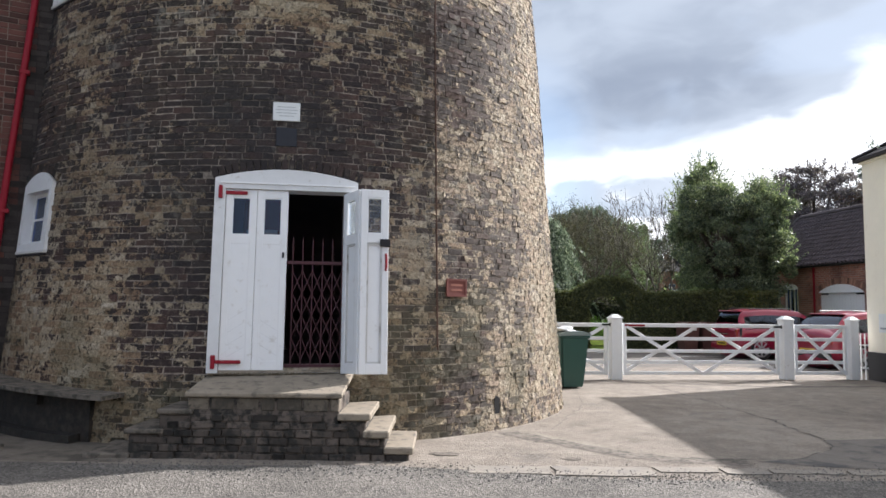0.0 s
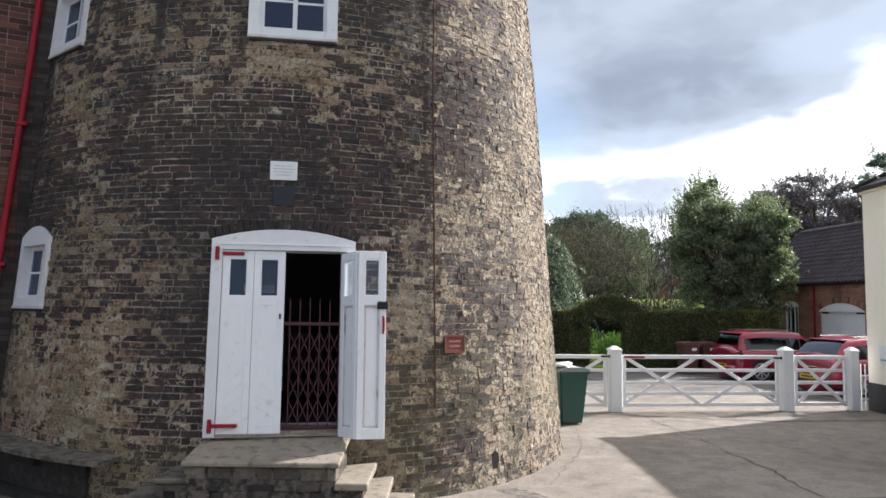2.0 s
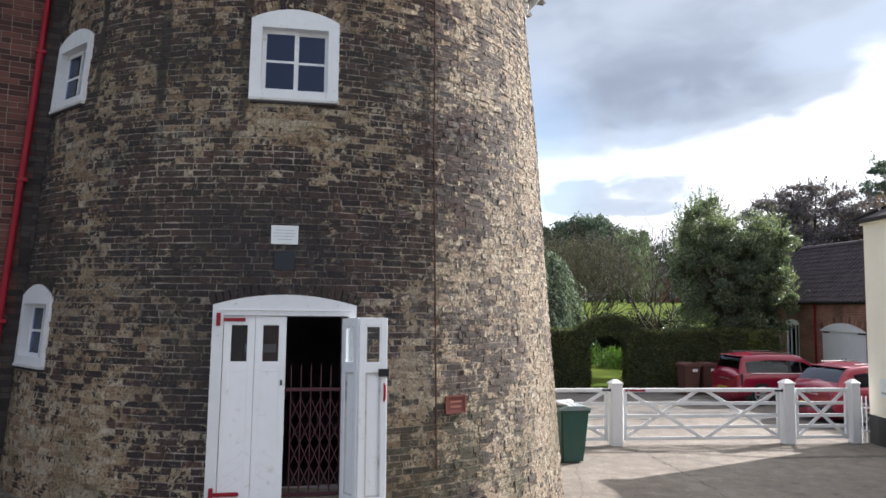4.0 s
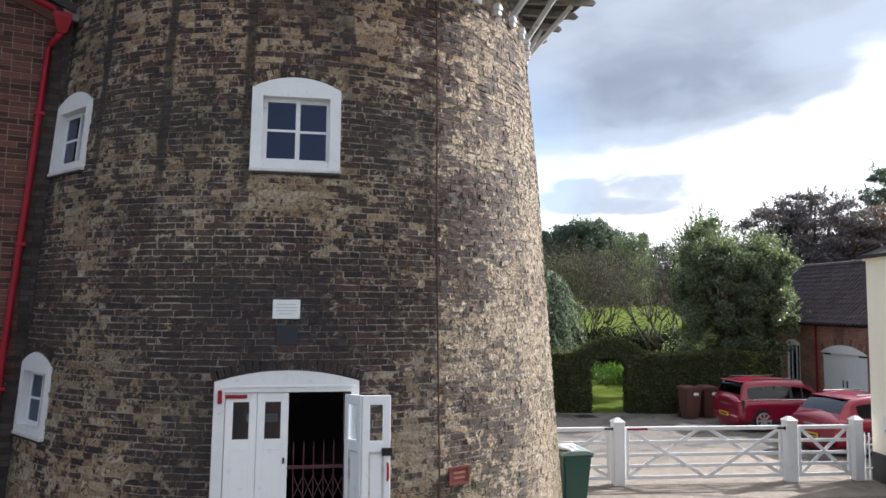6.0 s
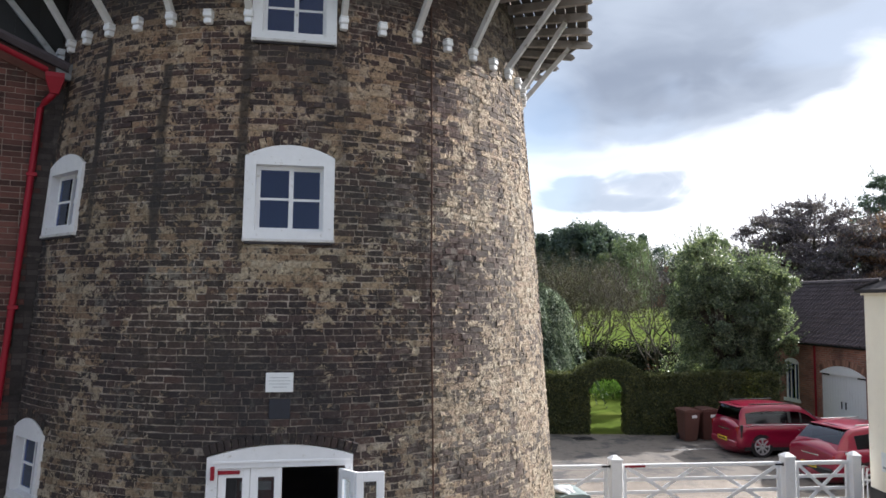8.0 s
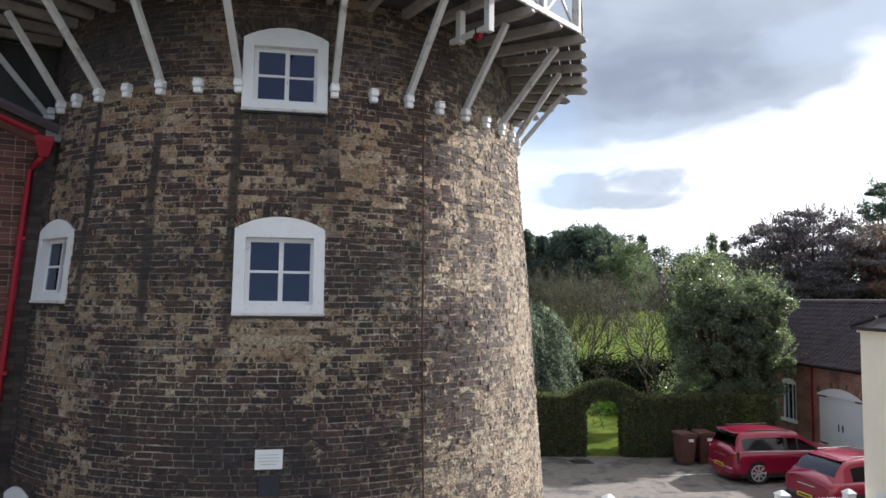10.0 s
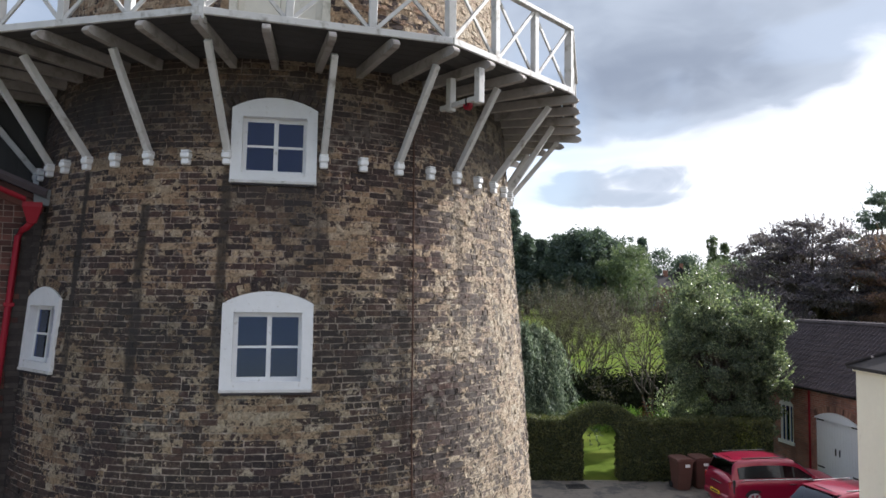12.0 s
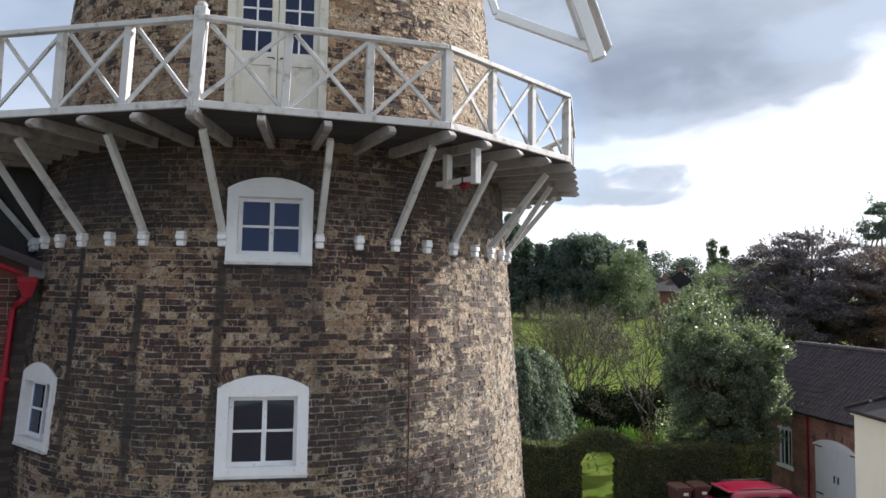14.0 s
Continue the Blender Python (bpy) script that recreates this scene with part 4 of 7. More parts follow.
# ---- the door in the tower ----
def entrance():
    _, mid, z0, zs, zc, wide = OPENINGS[0]
    deg, hw = mid + 0.2, wide - 0.015     # the leaves hang a little off the middle: one jamb is wider
    m = TO_TOWER @ wall_frame(deg, z0)
    h = zc - z0
    spring = zs - z0
    lean = 4.3
    outer = [(x - 0.015, z) for x, z in arch_line(wide, 0.0, spring, h)]
    iw, it = hw - 0.085, spring - 0.115
    inner = [(-iw, -0.001), (iw, -0.001)] + [(iw - 2 * iw * k / 10, it) for k in range(11)]
    frame_ob = part("door_frame", ring_prism(bmesh.new(), outer, inner, -0.03, 0.16), FLAKING, tower, "white painted arched door frame", m @ pose(0, 0, 0, -lean))
    part("drip_mould", a_box(-hw + 0.03, hw - 0.03, -0.042, -0.02, it + 0.055, it + 0.075), WHITE, frame_ob)
    part("threshold", a_box(-iw, iw, -0.02, 0.22, 0.0, 0.03, bevel=0.005), STONE, tower, "", m)
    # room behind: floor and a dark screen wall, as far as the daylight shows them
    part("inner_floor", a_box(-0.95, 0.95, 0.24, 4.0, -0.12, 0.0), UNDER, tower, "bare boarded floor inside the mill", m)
    lw = iw * 2 / 4

    def leaf_panel(parent_m, width, height, diagonal, pane_in, label, hinge_side=0):
        """One fold of a door: stiles and rails round a small window above and a boarded panel below."""
        leaf = part("door_leaf", bmesh.new(), WHITE, tower, label, parent_m)
        bm = bmesh.new()
        st = 0.068
        wz0, wz1 = height - (0.50 if pane_in else 0.48), height - 0.085
        box(bm, 0, st, -0.022, 0.022, 0, height, bevel=0.003)
        box(bm, width - st, width, -0.022, 0.022, 0, height, bevel=0.003)
        box(bm, st, width - st, -0.022, 0.022, wz1, height, bevel=0.003)
        box(bm, st, width - st, -0.022, 0.022, wz0 - 0.10, wz0, bevel=0.003)
        box(bm, st, width - st, -0.022, 0.022, 0, 0.11, bevel=0.003)
        bm.to_mesh(leaf.data)
        bm.free()
        face = -0.019 if pane_in else 0.004     # flush boards on the closed pair, sunk panels on the open one
        pn = part("panel", a_box(st, width - st, face, 0.014, 0.11, wz0 - 0.10), WHITE, leaf)
        if not pane_in:
            bm = ring_prism(bmesh.new(), [(st, 0.11), (width - st, 0.11), (width - st, wz0 - 0.10), (st, wz0 - 0.10)], [(st + 0.02, 0.13), (width - st - 0.02, 0.13), (width - st - 0.02, wz0 - 0.12), (st + 0.02, wz0 - 0.12)], -0.010, 0.006)
            part("panel_mould", bm, WEATHERED, leaf)
        if diagonal:
            bm = bmesh.new()
            for k in range(4):
                zz = 0.15 + k * 0.13
                beam(bm, (st + 0.01, -0.019, zz), (width - st - 0.01, -0.019, zz + diagonal * 0.11), 0.003, 0.004, 0)
            part("board_joint", bm, FLAKING, leaf)
        g = part("pane", a_box(st - 0.003, width - st + 0.003, -0.003, 0.003, wz0 - 0.003, wz1 + 0.003), OLD_PANE if pane_in else CLEAR, leaf)
        g.visible_shadow = False
        bm = ring_prism(bmesh.new(), [(st, wz0), (width - st, wz0), (width - st, wz1), (st, wz1)], [(st + 0.012, wz0 + 0.012), (width - st - 0.012, wz0 + 0.012), (width - st - 0.012, wz1 - 0.012), (st + 0.012, wz1 - 0.012)], -0.018, 0.018)
        part("glazing_bead", bm, WHITE, leaf)
        return leaf

    hgt = it - 0.02
    base = m @ pose(0, 0, 0, -4.3)
    a = leaf_panel(base @ pose(-iw + 0.005, 0.02, 0.015), lw - 0.006, hgt, 1, True, "closed white boarded door leaf with red strap hinges")
    for zz in (0.10, hgt - 0.04):
        bm = bmesh.new()
        box(bm, -0.075, -0.035, -0.085, -0.022, zz - 0.07, zz + 0.07, bevel=0.004)
        box(bm, -0.06, 0.21, -0.062 if zz < 1 else -0.040, -0.022, zz - 0.019, zz + 0.019, bevel=0.004)
        tube(bm, [(0.21, -0.05 if zz < 1 else -0.030, zz), (0.225, -0.05 if zz < 1 else -0.030, zz)], [0.024, 0.012], 8)
        part("strap_hinge", bm, REDPAINT, a, "red painted iron strap hinge")
    b = leaf_panel(base @ pose(-iw + lw + 0.003, 0.02, 0.015), lw - 0.006, hgt, -1, True, "closed white boarded door leaf")
    bm = a_box(lw - 0.055, lw - 0.035, -0.04, -0.02, hgt * 0.62, hgt * 0.62 + 0.06, bevel=0.003)
    part("bolt", bm, IRON, b)
    # the other pair stands open, folded out over the landing
    hinge, swing = Vector((iw - 0.05, -0.02, -0.01)), -62.0
    c = leaf_panel(base @ pose(*hinge, 0, 0, swing), lw - 0.006, hgt, 0, False, "open white folding door leaf")
    q = hinge + Vector((math.cos(radians(swing)), math.sin(radians(swing)), 0)) * lw
    d = leaf_panel(base @ pose(q.x, q.y - 0.01, q.z - 0.002, 0, 0, 4), lw - 0.036, hgt, 0, False, "open white folding door leaf with a red handle")
    part("lock_box", a_box(lw - 0.13, lw - 0.02, -0.05, -0.022, hgt - 0.62, hgt - 0.54, bevel=0.004), IRON, d, "black iron rim lock")
    bm = tube(bmesh.new(), [(lw - 0.065, -0.024, hgt - 0.70), (lw - 0.065, -0.055, hgt - 0.72), (lw - 0.065, -0.060, hgt - 0.79), (lw - 0.065, -0.055, hgt - 0.85), (lw - 0.065, -0.024, hgt - 0.87)], [0.013] * 5, 8)
    part("handle", bm, REDPAINT, d, "red painted pull handle")
    # folding lattice gate across the opening
    gate = thing("lattice_gate", wall_frame(deg, z0 + 0.03), "maroon folding iron lattice gate across the doorway", "security gate")
    x0, x1, top = 0.01, iw - 0.02, 1.13
    n = 6
    for k in range(n):
        x = x0 + (x1 - x0) * (k + 0.5) / n
        part("upright", a_box(x - 0.006, x + 0.006, 0.10, 0.115, 0.02, top + 0.22, bevel=0.002), GATE_IRON, gate)
        bm = bmesh.new()
        tube(bm, [(x, 0.109, top + 0.22), (x, 0.109, top + 0.30)], [0.009, 0.001], 6)
        part("spike", bm, GATE_IRON, gate)
    for zz in (0.035, top + 0.02):
        part("gate_rail", a_box(x0 - 0.02, x1 + 0.01, 0.095, 0.122, zz - 0.018, zz + 0.018, bevel=0.003), GATE_IRON, gate)
    step = (x1 - x0) / n
    for k in range(-1, n + 1):
        for s in (1, -1):
            for band in range(4):
                za = 0.10 + band * 0.24
                xa = x0 + (k + 0.5) * step
                xb = xa + s * step
                if x0 - 0.01 <= min(xa, xb) and max(xa, xb) <= x1 + 0.01:
                    part("lattice_bar", a_beam((xa, 0.10 + 0.012 * (s < 0), za), (xb, 0.10 + 0.012 * (s < 0), za + 0.24), 0.005, 0.009, bevel=0), GATE_IRON, gate)
    # things half seen in the dark room
    shelf = thing("display_board", wall_frame(deg, z0) @ pose(-0.35, 1.0, 0), "red and cream display board in the dark room", "board")
    part("board_face", a_box(-0.22, 0.22, 0, 0.03, 0.0, 2.0, bevel=0.004), material("red_board", (0.20, 0.03, 0.025), 0.7), shelf)
    part("board_label", a_box(-0.18, 0.18, -0.006, 0.0, 1.52, 1.62), PAPER, shelf)


entrance()


def signs():
    # white notice, with lines that cannot be read
    s = thing("notice", wall_frame(8.62, 3.54, 0.022), "small white notice board with faded lines, fixed to the brickwork", "sign")
    part("board", a_box(-0.148, 0.148, -0.012, 0.012, 0, 0.21, bevel=0.004), PAPER, s)
    for k, w in enumerate((0.20, 0.24, 0.22, 0.16)):
        part("text_line", a_box(-w / 2, w / 2, -0.0145, -0.012, 0.155 - k * 0.034, 0.160 - k * 0.034), INK, s)
    e = thing("iron_box", wall_frame(8.72, 3.25, 0.004), "small black iron fixing plate under the notice", "fixture")
    part("plate", a_box(-0.115, 0.115, -0.012, 0.01, 0, 0.215, bevel=0.006), material("painted_plate", (0.022, 0.024, 0.032), 0.8, grain=0.3, scale=14, bump=0.3), e)
    q = thing("wall_plaque", wall_frame(37.2, 1.62, 0.02), "terracotta red plaque with two lines of worn lettering", "plaque")
    part("slab", a_box(-0.145, 0.145, -0.015, 0.015, 0, 0.20, bevel=0.006), PLAQUE, q)
    part("rim", ring_prism(bmesh.new(), [(-0.15, -0.005), (0.15, -0.005), (0.15, 0.205), (-0.15, 0.205)], [(-0.128, 0.017), (0.128, 0.017), (0.128, 0.183), (-0.128, 0.183)], -0.022, -0.01), PLAQUE, q)
    for z, w in ((0.118, 0.17), (0.060, 0.16)):
        part("text_line", a_box(-w / 2, w / 2, -0.018, -0.014, z, z + 0.024), material("plaque_letters", (0.30, 0.12, 0.085), 0.8), q)
    # lightning strap that runs down the wall
    c = thing("conductor_strip", pose(0, 0, 0), "thin rusty conductor strip running down the brickwork", "conductor")
    bm = bmesh.new()
    pts = [on_tower(32.9 + 0.35 * zz + 0.42 * max(0.0, zz - 5.0), zz, 0.022) for zz in (8.6 - k * 0.4 for k in range(20))]
    tube(bm, pts, [0.011] * len(pts), 6)
    part("strip", bm, material("rusty_iron", (0.075, 0.035, 0.022), 0.85, grain=0.4), c)


signs()


# ---- gallery door ----
def gallery_door():
    _, deg, z0, zs, zc, hw = OPENINGS[5]
    m = TO_TOWER @ wall_frame(deg, z0)
    h, iw = zc - z0, hw - 0.10
    it = zs - z0 - 0.06
    cream = material("cream_door_paint", (0.60, 0.57, 0.49), 0.5, grain=0.12, scale=7, bump=0.2, spots=(0.38, 0.35, 0.28), spot_at=(0.54, 0.70), spot_scale=4.0)
    inner = [(-iw, 0.02), (iw, 0.02)] + [(iw - 2 * iw * k / 10, it) for k in range(11)]
    fr = part("gallery_door_frame", ring_prism(bmesh.new(), arch_line(hw, 0, zs - z0, h), inner, -0.03, 0.16), cream, tower, "weathered cream painted frame of the gallery doors", m @ pose(0, 0, 0, -3))
    
    for s in (-1, 1):
        x0, x1 = (-iw, -0.004) if s < 0 else (0.004, iw)
        leaf = part("gallery_door_leaf", bmesh.new(), cream, tower, "cream glazed gallery door leaf", m @ pose(0, 0, 0, -2.5))
        bm = bmesh.new()
        st = 0.075
        for a, b, c, d in ((x0, x0 + st, 0.03, it), (x1 - st, x1, 0.03, it), (x0 + st, x1 - st, it - 0.08, it), (x0 + st, x1 - st, 0.88, 1.05), (x0 + st, x1 - st, 0.03, 0.20)):
            box(bm, a, b, 0.03, 0.07, c, d, bevel=0.003)
        box(bm, x0 + st, x1 - st, 0.042, 0.06, 0.20, 0.88)
        bm.to_mesh(leaf.data)
        bm.free()
        for k in range(1, 3):
            zz = 1.05 + (it - 1.13) * k / 3
            part("glazing_bar", a_box(x0 + st, x1 - st, 0.035, 0.065, zz - 0.011, zz + 0.011), WHITE, leaf)
        xm = (x0 + x1) / 2
        part("glazing_bar", a_box(xm - 0.011, xm + 0.011, 0.035, 0.065, 1.05, it - 0.08), WHITE, leaf)
        p = part("pane", a_box(x0 + st - 0.003, x1 - st + 0.003, 0.049, 0.053, 1.047, it - 0.077), GLASS, leaf)
        p.visible_shadow = False
        bm = bmesh.new()
        tube(bm, [(s * 0.04, 0.03, 0.965), (s * 0.04, -0.01, 0.965), (s * 0.12, -0.012, 0.965)], [0.008, 0.008, 0.006], 8)
        part("handle", bm, IRON, leaf)


gallery_door()


# ---- cap on the tower, which carries the sail ----
def cap():
    bm = bmesh.new()
    n, m = 40, 9
    rings = []
    r0 = tower_radius(TOP) + 0.15
    for j in range(m):
        a = j / (m - 1) * math.pi / 2
        rr, zz = r0 * math.cos(a) ** 0.75 + 0.02, TOP + 0.25 + 2.9 * math.sin(a)
        rings.append([bm.verts.new((rr * math.sin(2 * math.pi * k / n), -rr * math.cos(2 * math.pi * k / n), zz)) for k in range(n)])
    skirt = [bm.verts.new((r0 * math.sin(2 * math.pi * k / n), -r0 * math.cos(2 * math.pi * k / n), TOP - 0.15)) for k in range(n)]
    for a, b in zip([skirt] + rings, rings):
        for k in range(n):
            bm.faces.new((a[k], a[(k + 1) % n], b[(k + 1) % n], b[k]))
    bm.faces.new(rings[-1])
    bm.faces.new(skirt[::-1])
    part("cap", bm, WEATHERED, tower, "white boarded domed cap", smooth=True)
    part("windshaft", cylinder(bmesh.new(), (0.5, -1.4, TOP + 0.6), HUB - Vector((AX, AY, 0)) + Vector((0.12, -0.3, 0.02)), 0.24, 14), IRON, tower, "black iron windshaft")


HUB = Vector((-0.92, 7.75, 18.2))
cap()


def sail():
    """The lowest sail: square whip, sail bars and hemlath; its tip hangs beside the gallery."""
    tip = Vector((2.00, 7.96, 10.08))
    s = thing("windmill_sail", Matrix.Identity(4), "white timber windmill sail hanging beside the gallery", "windmill sail")
    along = (tip - HUB).normalized()
    part("whip", a_beam(HUB, tip + along * 0.06, 0.125, 0.17, bevel=0.012), WHITE, s, "heavy white square whip")
    # the sail bars slant back from the whip to the outer lath
    reach = Vector((-1.16, -0.12, 0.36))
    L = (tip - HUB).length
    n = 9
    for k in range(n):
        a = HUB + along * (2.2 + (L - 2.26) * k / (n - 1))
        part("sail_bar", a_beam(a, a + reach, 0.06, 0.11), WHITE, s)
    part("hemlath", a_beam(HUB + along * 2.2 + reach, tip - along * 0.06 + reach, 0.05, 0.08), WHITE, s)
    lead = Vector((0.20, 0.10, 0.0))
    part("leading_board", a_beam(HUB + along * 2.0 + lead, tip - along * 0.10 + lead, 0.20, 0.03), WEATHERED, s, "pale thin leading board")
    part("inner_strip", a_beam(HUB + along * 2.0 - lead * 0.62, tip - along * 0.16 - lead * 0.62, 0.12, 0.03), WEATHERED, s)


sail()


# ---- the gallery (reefing stage) ----
def gallery():
    g = thing("gallery", pose(AX, AY, 0), "white timber gallery with crossed rails round the tower", "gallery")
    deck_z, R = 9.14, 4.88
    N = 12
    first = 2.5

    def at(deg, r, z):
        return Vector((r * math.sin(radians(deg)), -r * math.cos(radians(deg)), z))

    def bay(deg):
        """The two bays beside the upper window are spread a little wider than the rest."""
        deg = (deg + 180) % 360 - 180
        return deg - 1.4 if deg < 9.3 else deg + 0.8

    def leaning(foot, head, deg):
        """A frame at foot whose z runs up to head and whose x follows the rail."""
        z = (head - foot).normalized()
        x = Vector((math.cos(radians(deg)), math.sin(radians(deg)), 0))
        return Matrix.Translation(foot) @ Matrix((x, Vector((-x.y, x.x, 0)), z)).transposed().to_4x4()

    corners = [at(bay(first + 30 * k), R, 0) for k in range(N)]
    heads = [at(bay(first + 30 * k) + (1.1 if bay(first + 30 * k) < 9.3 else -0.2), R, 0) for k in range(N)]
    # deck boards: ring in three rows of planks a side
    for k in range(N):
        a, b = corners[k], corners[(k + 1) % N]
        ia, ib = a.normalized() * (tower_radius(deck_z) - 0.02), b.normalized() * (tower_radius(deck_z) - 0.02)
        for j in range(8):
            t0, t1 = j / 8 + 0.005, (j + 1) / 8 - 0.005
            bm = bmesh.new()
            q = [ia.lerp(a, t0), ib.lerp(b, t0), ib.lerp(b, t1), ia.lerp(a, t1)]
            lo = [bm.verts.new((p.x, p.y, deck_z - 0.035)) for p in q]
            hi = [bm.verts.new((p.x, p.y, deck_z)) for p in q]
            bm.faces.new(lo)
            bm.faces.new(hi[::-1])
            for i in range(4):
                bm.faces.new((lo[i], hi[i], hi[(i + 1) % 4], lo[(i + 1) % 4]))
            bmesh.ops.recalc_face_normals(bm, faces=bm.faces[:])
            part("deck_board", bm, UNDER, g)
        part("fascia", a_beam(a + Vector((0, 0, deck_z + 0.012)), b + Vector((0, 0, deck_z + 0.012)), 0.045, 0.08), WEATHERED, g)
        # railing of three bays with crossed braces; the old posts lean a little
        top = deck_z + 0.90
        ha, hb = heads[k], heads[(k + 1) % N]
        part("top_rail", a_beam(ha * 0.997 + Vector((0, 0, top)), hb * 0.997 + Vector((0, 0, top)), 0.085, 0.055), WEATHERED, g)
        tall = k == 0
        hgt = top + (0.12 if tall else 0.0)
        s = 0.06 if tall else 0.05
        foot = deck_z + 0.04 if not tall else deck_z - 0.08
        mp = leaning(a * 0.99 + Vector((0, 0, foot)), ha * 0.99 + Vector((0, 0, hgt)), bay(first + 30 * k))
        post = part("rail_post", a_box(-s, s, -s, s, 0, hgt - foot, bevel=0.006), WEATHERED, g, "", mp)
        if tall:
            part("post_cap", a_box(-s * 0.8, s * 0.8, -s * 0.8, s * 0.8, hgt - foot, hgt - foot + 0.06, bevel=0.02), WEATHERED, post)
        for j in range(3):
            p, q = a.lerp(b, j / 3) * 0.99, a.lerp(b, (j + 1) / 3) * 0.99
            hp, hq = ha.lerp(hb, j / 3) * 0.99, ha.lerp(hb, (j + 1) / 3) * 0.99
            d = (q - p).normalized() * 0.04
            if j:
                mp = leaning(p + Vector((0, 0, deck_z + 0.04)), hp + Vector((0, 0, top - 0.02)), first + 15 + 30 * k)
                part("rail_post", a_box(-0.042, 0.042, -0.04, 0.04, 0, top - deck_z - 0.06, bevel=0.005), WEATHERED, g, "", mp)
            out = p.normalized() * 0.018
            lo, hi = Vector((0, 0, deck_z + 0.06)), Vector((0, 0, top - 0.04))
            part("brace", a_beam(p + d + out + lo, hq - d + out + hi, 0.028, 0.042, bevel=0.003), WEATHERED, g)
            part("brace", a_beam(hp + d - out + hi, q - d - out + lo, 0.028, 0.042, bevel=0.003), WEATHERED, g)
    # joists, four to a side; every second one has a strut that stands on a corbel in the wall
    for k in range(4 * N):
        deg = bay(first + 7.5 * k)
        frac = (k % 4) / 4
        a, b = corners[k // 4], corners[(k // 4 + 1) % N]
        end = a.lerp(b, frac)
        r_end = end.length
        dang = math.degrees(math.atan2(end.x, -end.y))
        r_in = tower_radius(8.9) - 0.1
        mj = Matrix.Rotation(radians(dang), 4, "Z")
        bm = bmesh.new()
        e = r_end + 0.07
        prism(bm, [(-e, 9.055), (-e - 0.02, 9.03), (-e - 0.02, 9.01), (-e + 0.02, 8.985), (-e + 0.18, 8.985), (-r_in, 8.98), (-r_in, 9.102), (-r_end + 0.05, 9.102), (-r_end - 0.03, 9.085)], -0.04, 0.04)
        part("joist", bm, JOIST, g, "", mj @ Matrix.Rotation(radians(90), 4, "Z"))
        # corbel block with a moulded foot
        if abs(deg - 9.3) > 5:
            zb = 7.86
            bm = bmesh.new()
            r = tower_radius(zb)
            box(bm, -0.047, 0.047, -r - 0.085, -r + 0.1, zb - 0.07, zb + 0.0, bevel=0.012)
            box(bm, -0.055, 0.055, -r - 0.10, -r + 0.1, zb + 0.004, zb + 0.075, bevel=0.014)
            box(bm, -0.050, 0.050, -r - 0.09, -r + 0.1, zb + 0.078, zb + 0.10, bevel=0.006)
            part("corbel", bm, WHITE, g, "white painted corbel block", Matrix.Rotation(radians(deg), 4, "Z"))
        if k % 2 == 0:
            r = tower_radius(7.95)
            lo = Vector((0, -r - 0.045, 7.945))
            hi = Vector((0, -r_end + 0.33, 8.97))
            ms = Matrix.Rotation(radians(deg), 4, "Z")
            part("strut", a_beam(lo, hi, 0.074, 0.08, bevel=0.008), WEATHERED, g, "", ms)
    return g


gallery()


def hoist_bracket():
    """Timber hanger with a red-painted wheel under the deck."""
    b = thing("hoist_hanger", pose(AX, AY, 0, 0, 0, 39.5), "white timber hanger with a red pulley under the gallery", "bracket")
    for y in (-4.72, -4.20):
        part("hanger_post", a_box(-0.045, 0.045, y - 0.045, y + 0.045, 8.57, 8.985, bevel=0.006), WEATHERED, b)
    part("hanger_bar", a_box(-0.035, 0.035, -4.68, -4.02, 8.605, 8.665, bevel=0.006), WEATHERED, b)
    bm = cylinder(bmesh.new(), (-0.028, -4.52, 8.585), (0.028, -4.52, 8.585), 0.058, 16)
    part("pulley", bm, REDPAINT, b, "red painted pulley wheel")
    part("pulley_strap", a_box(-0.036, 0.036, -4.535, -4.505, 8.57, 8.67), IRON, b)


hoist_bracket()


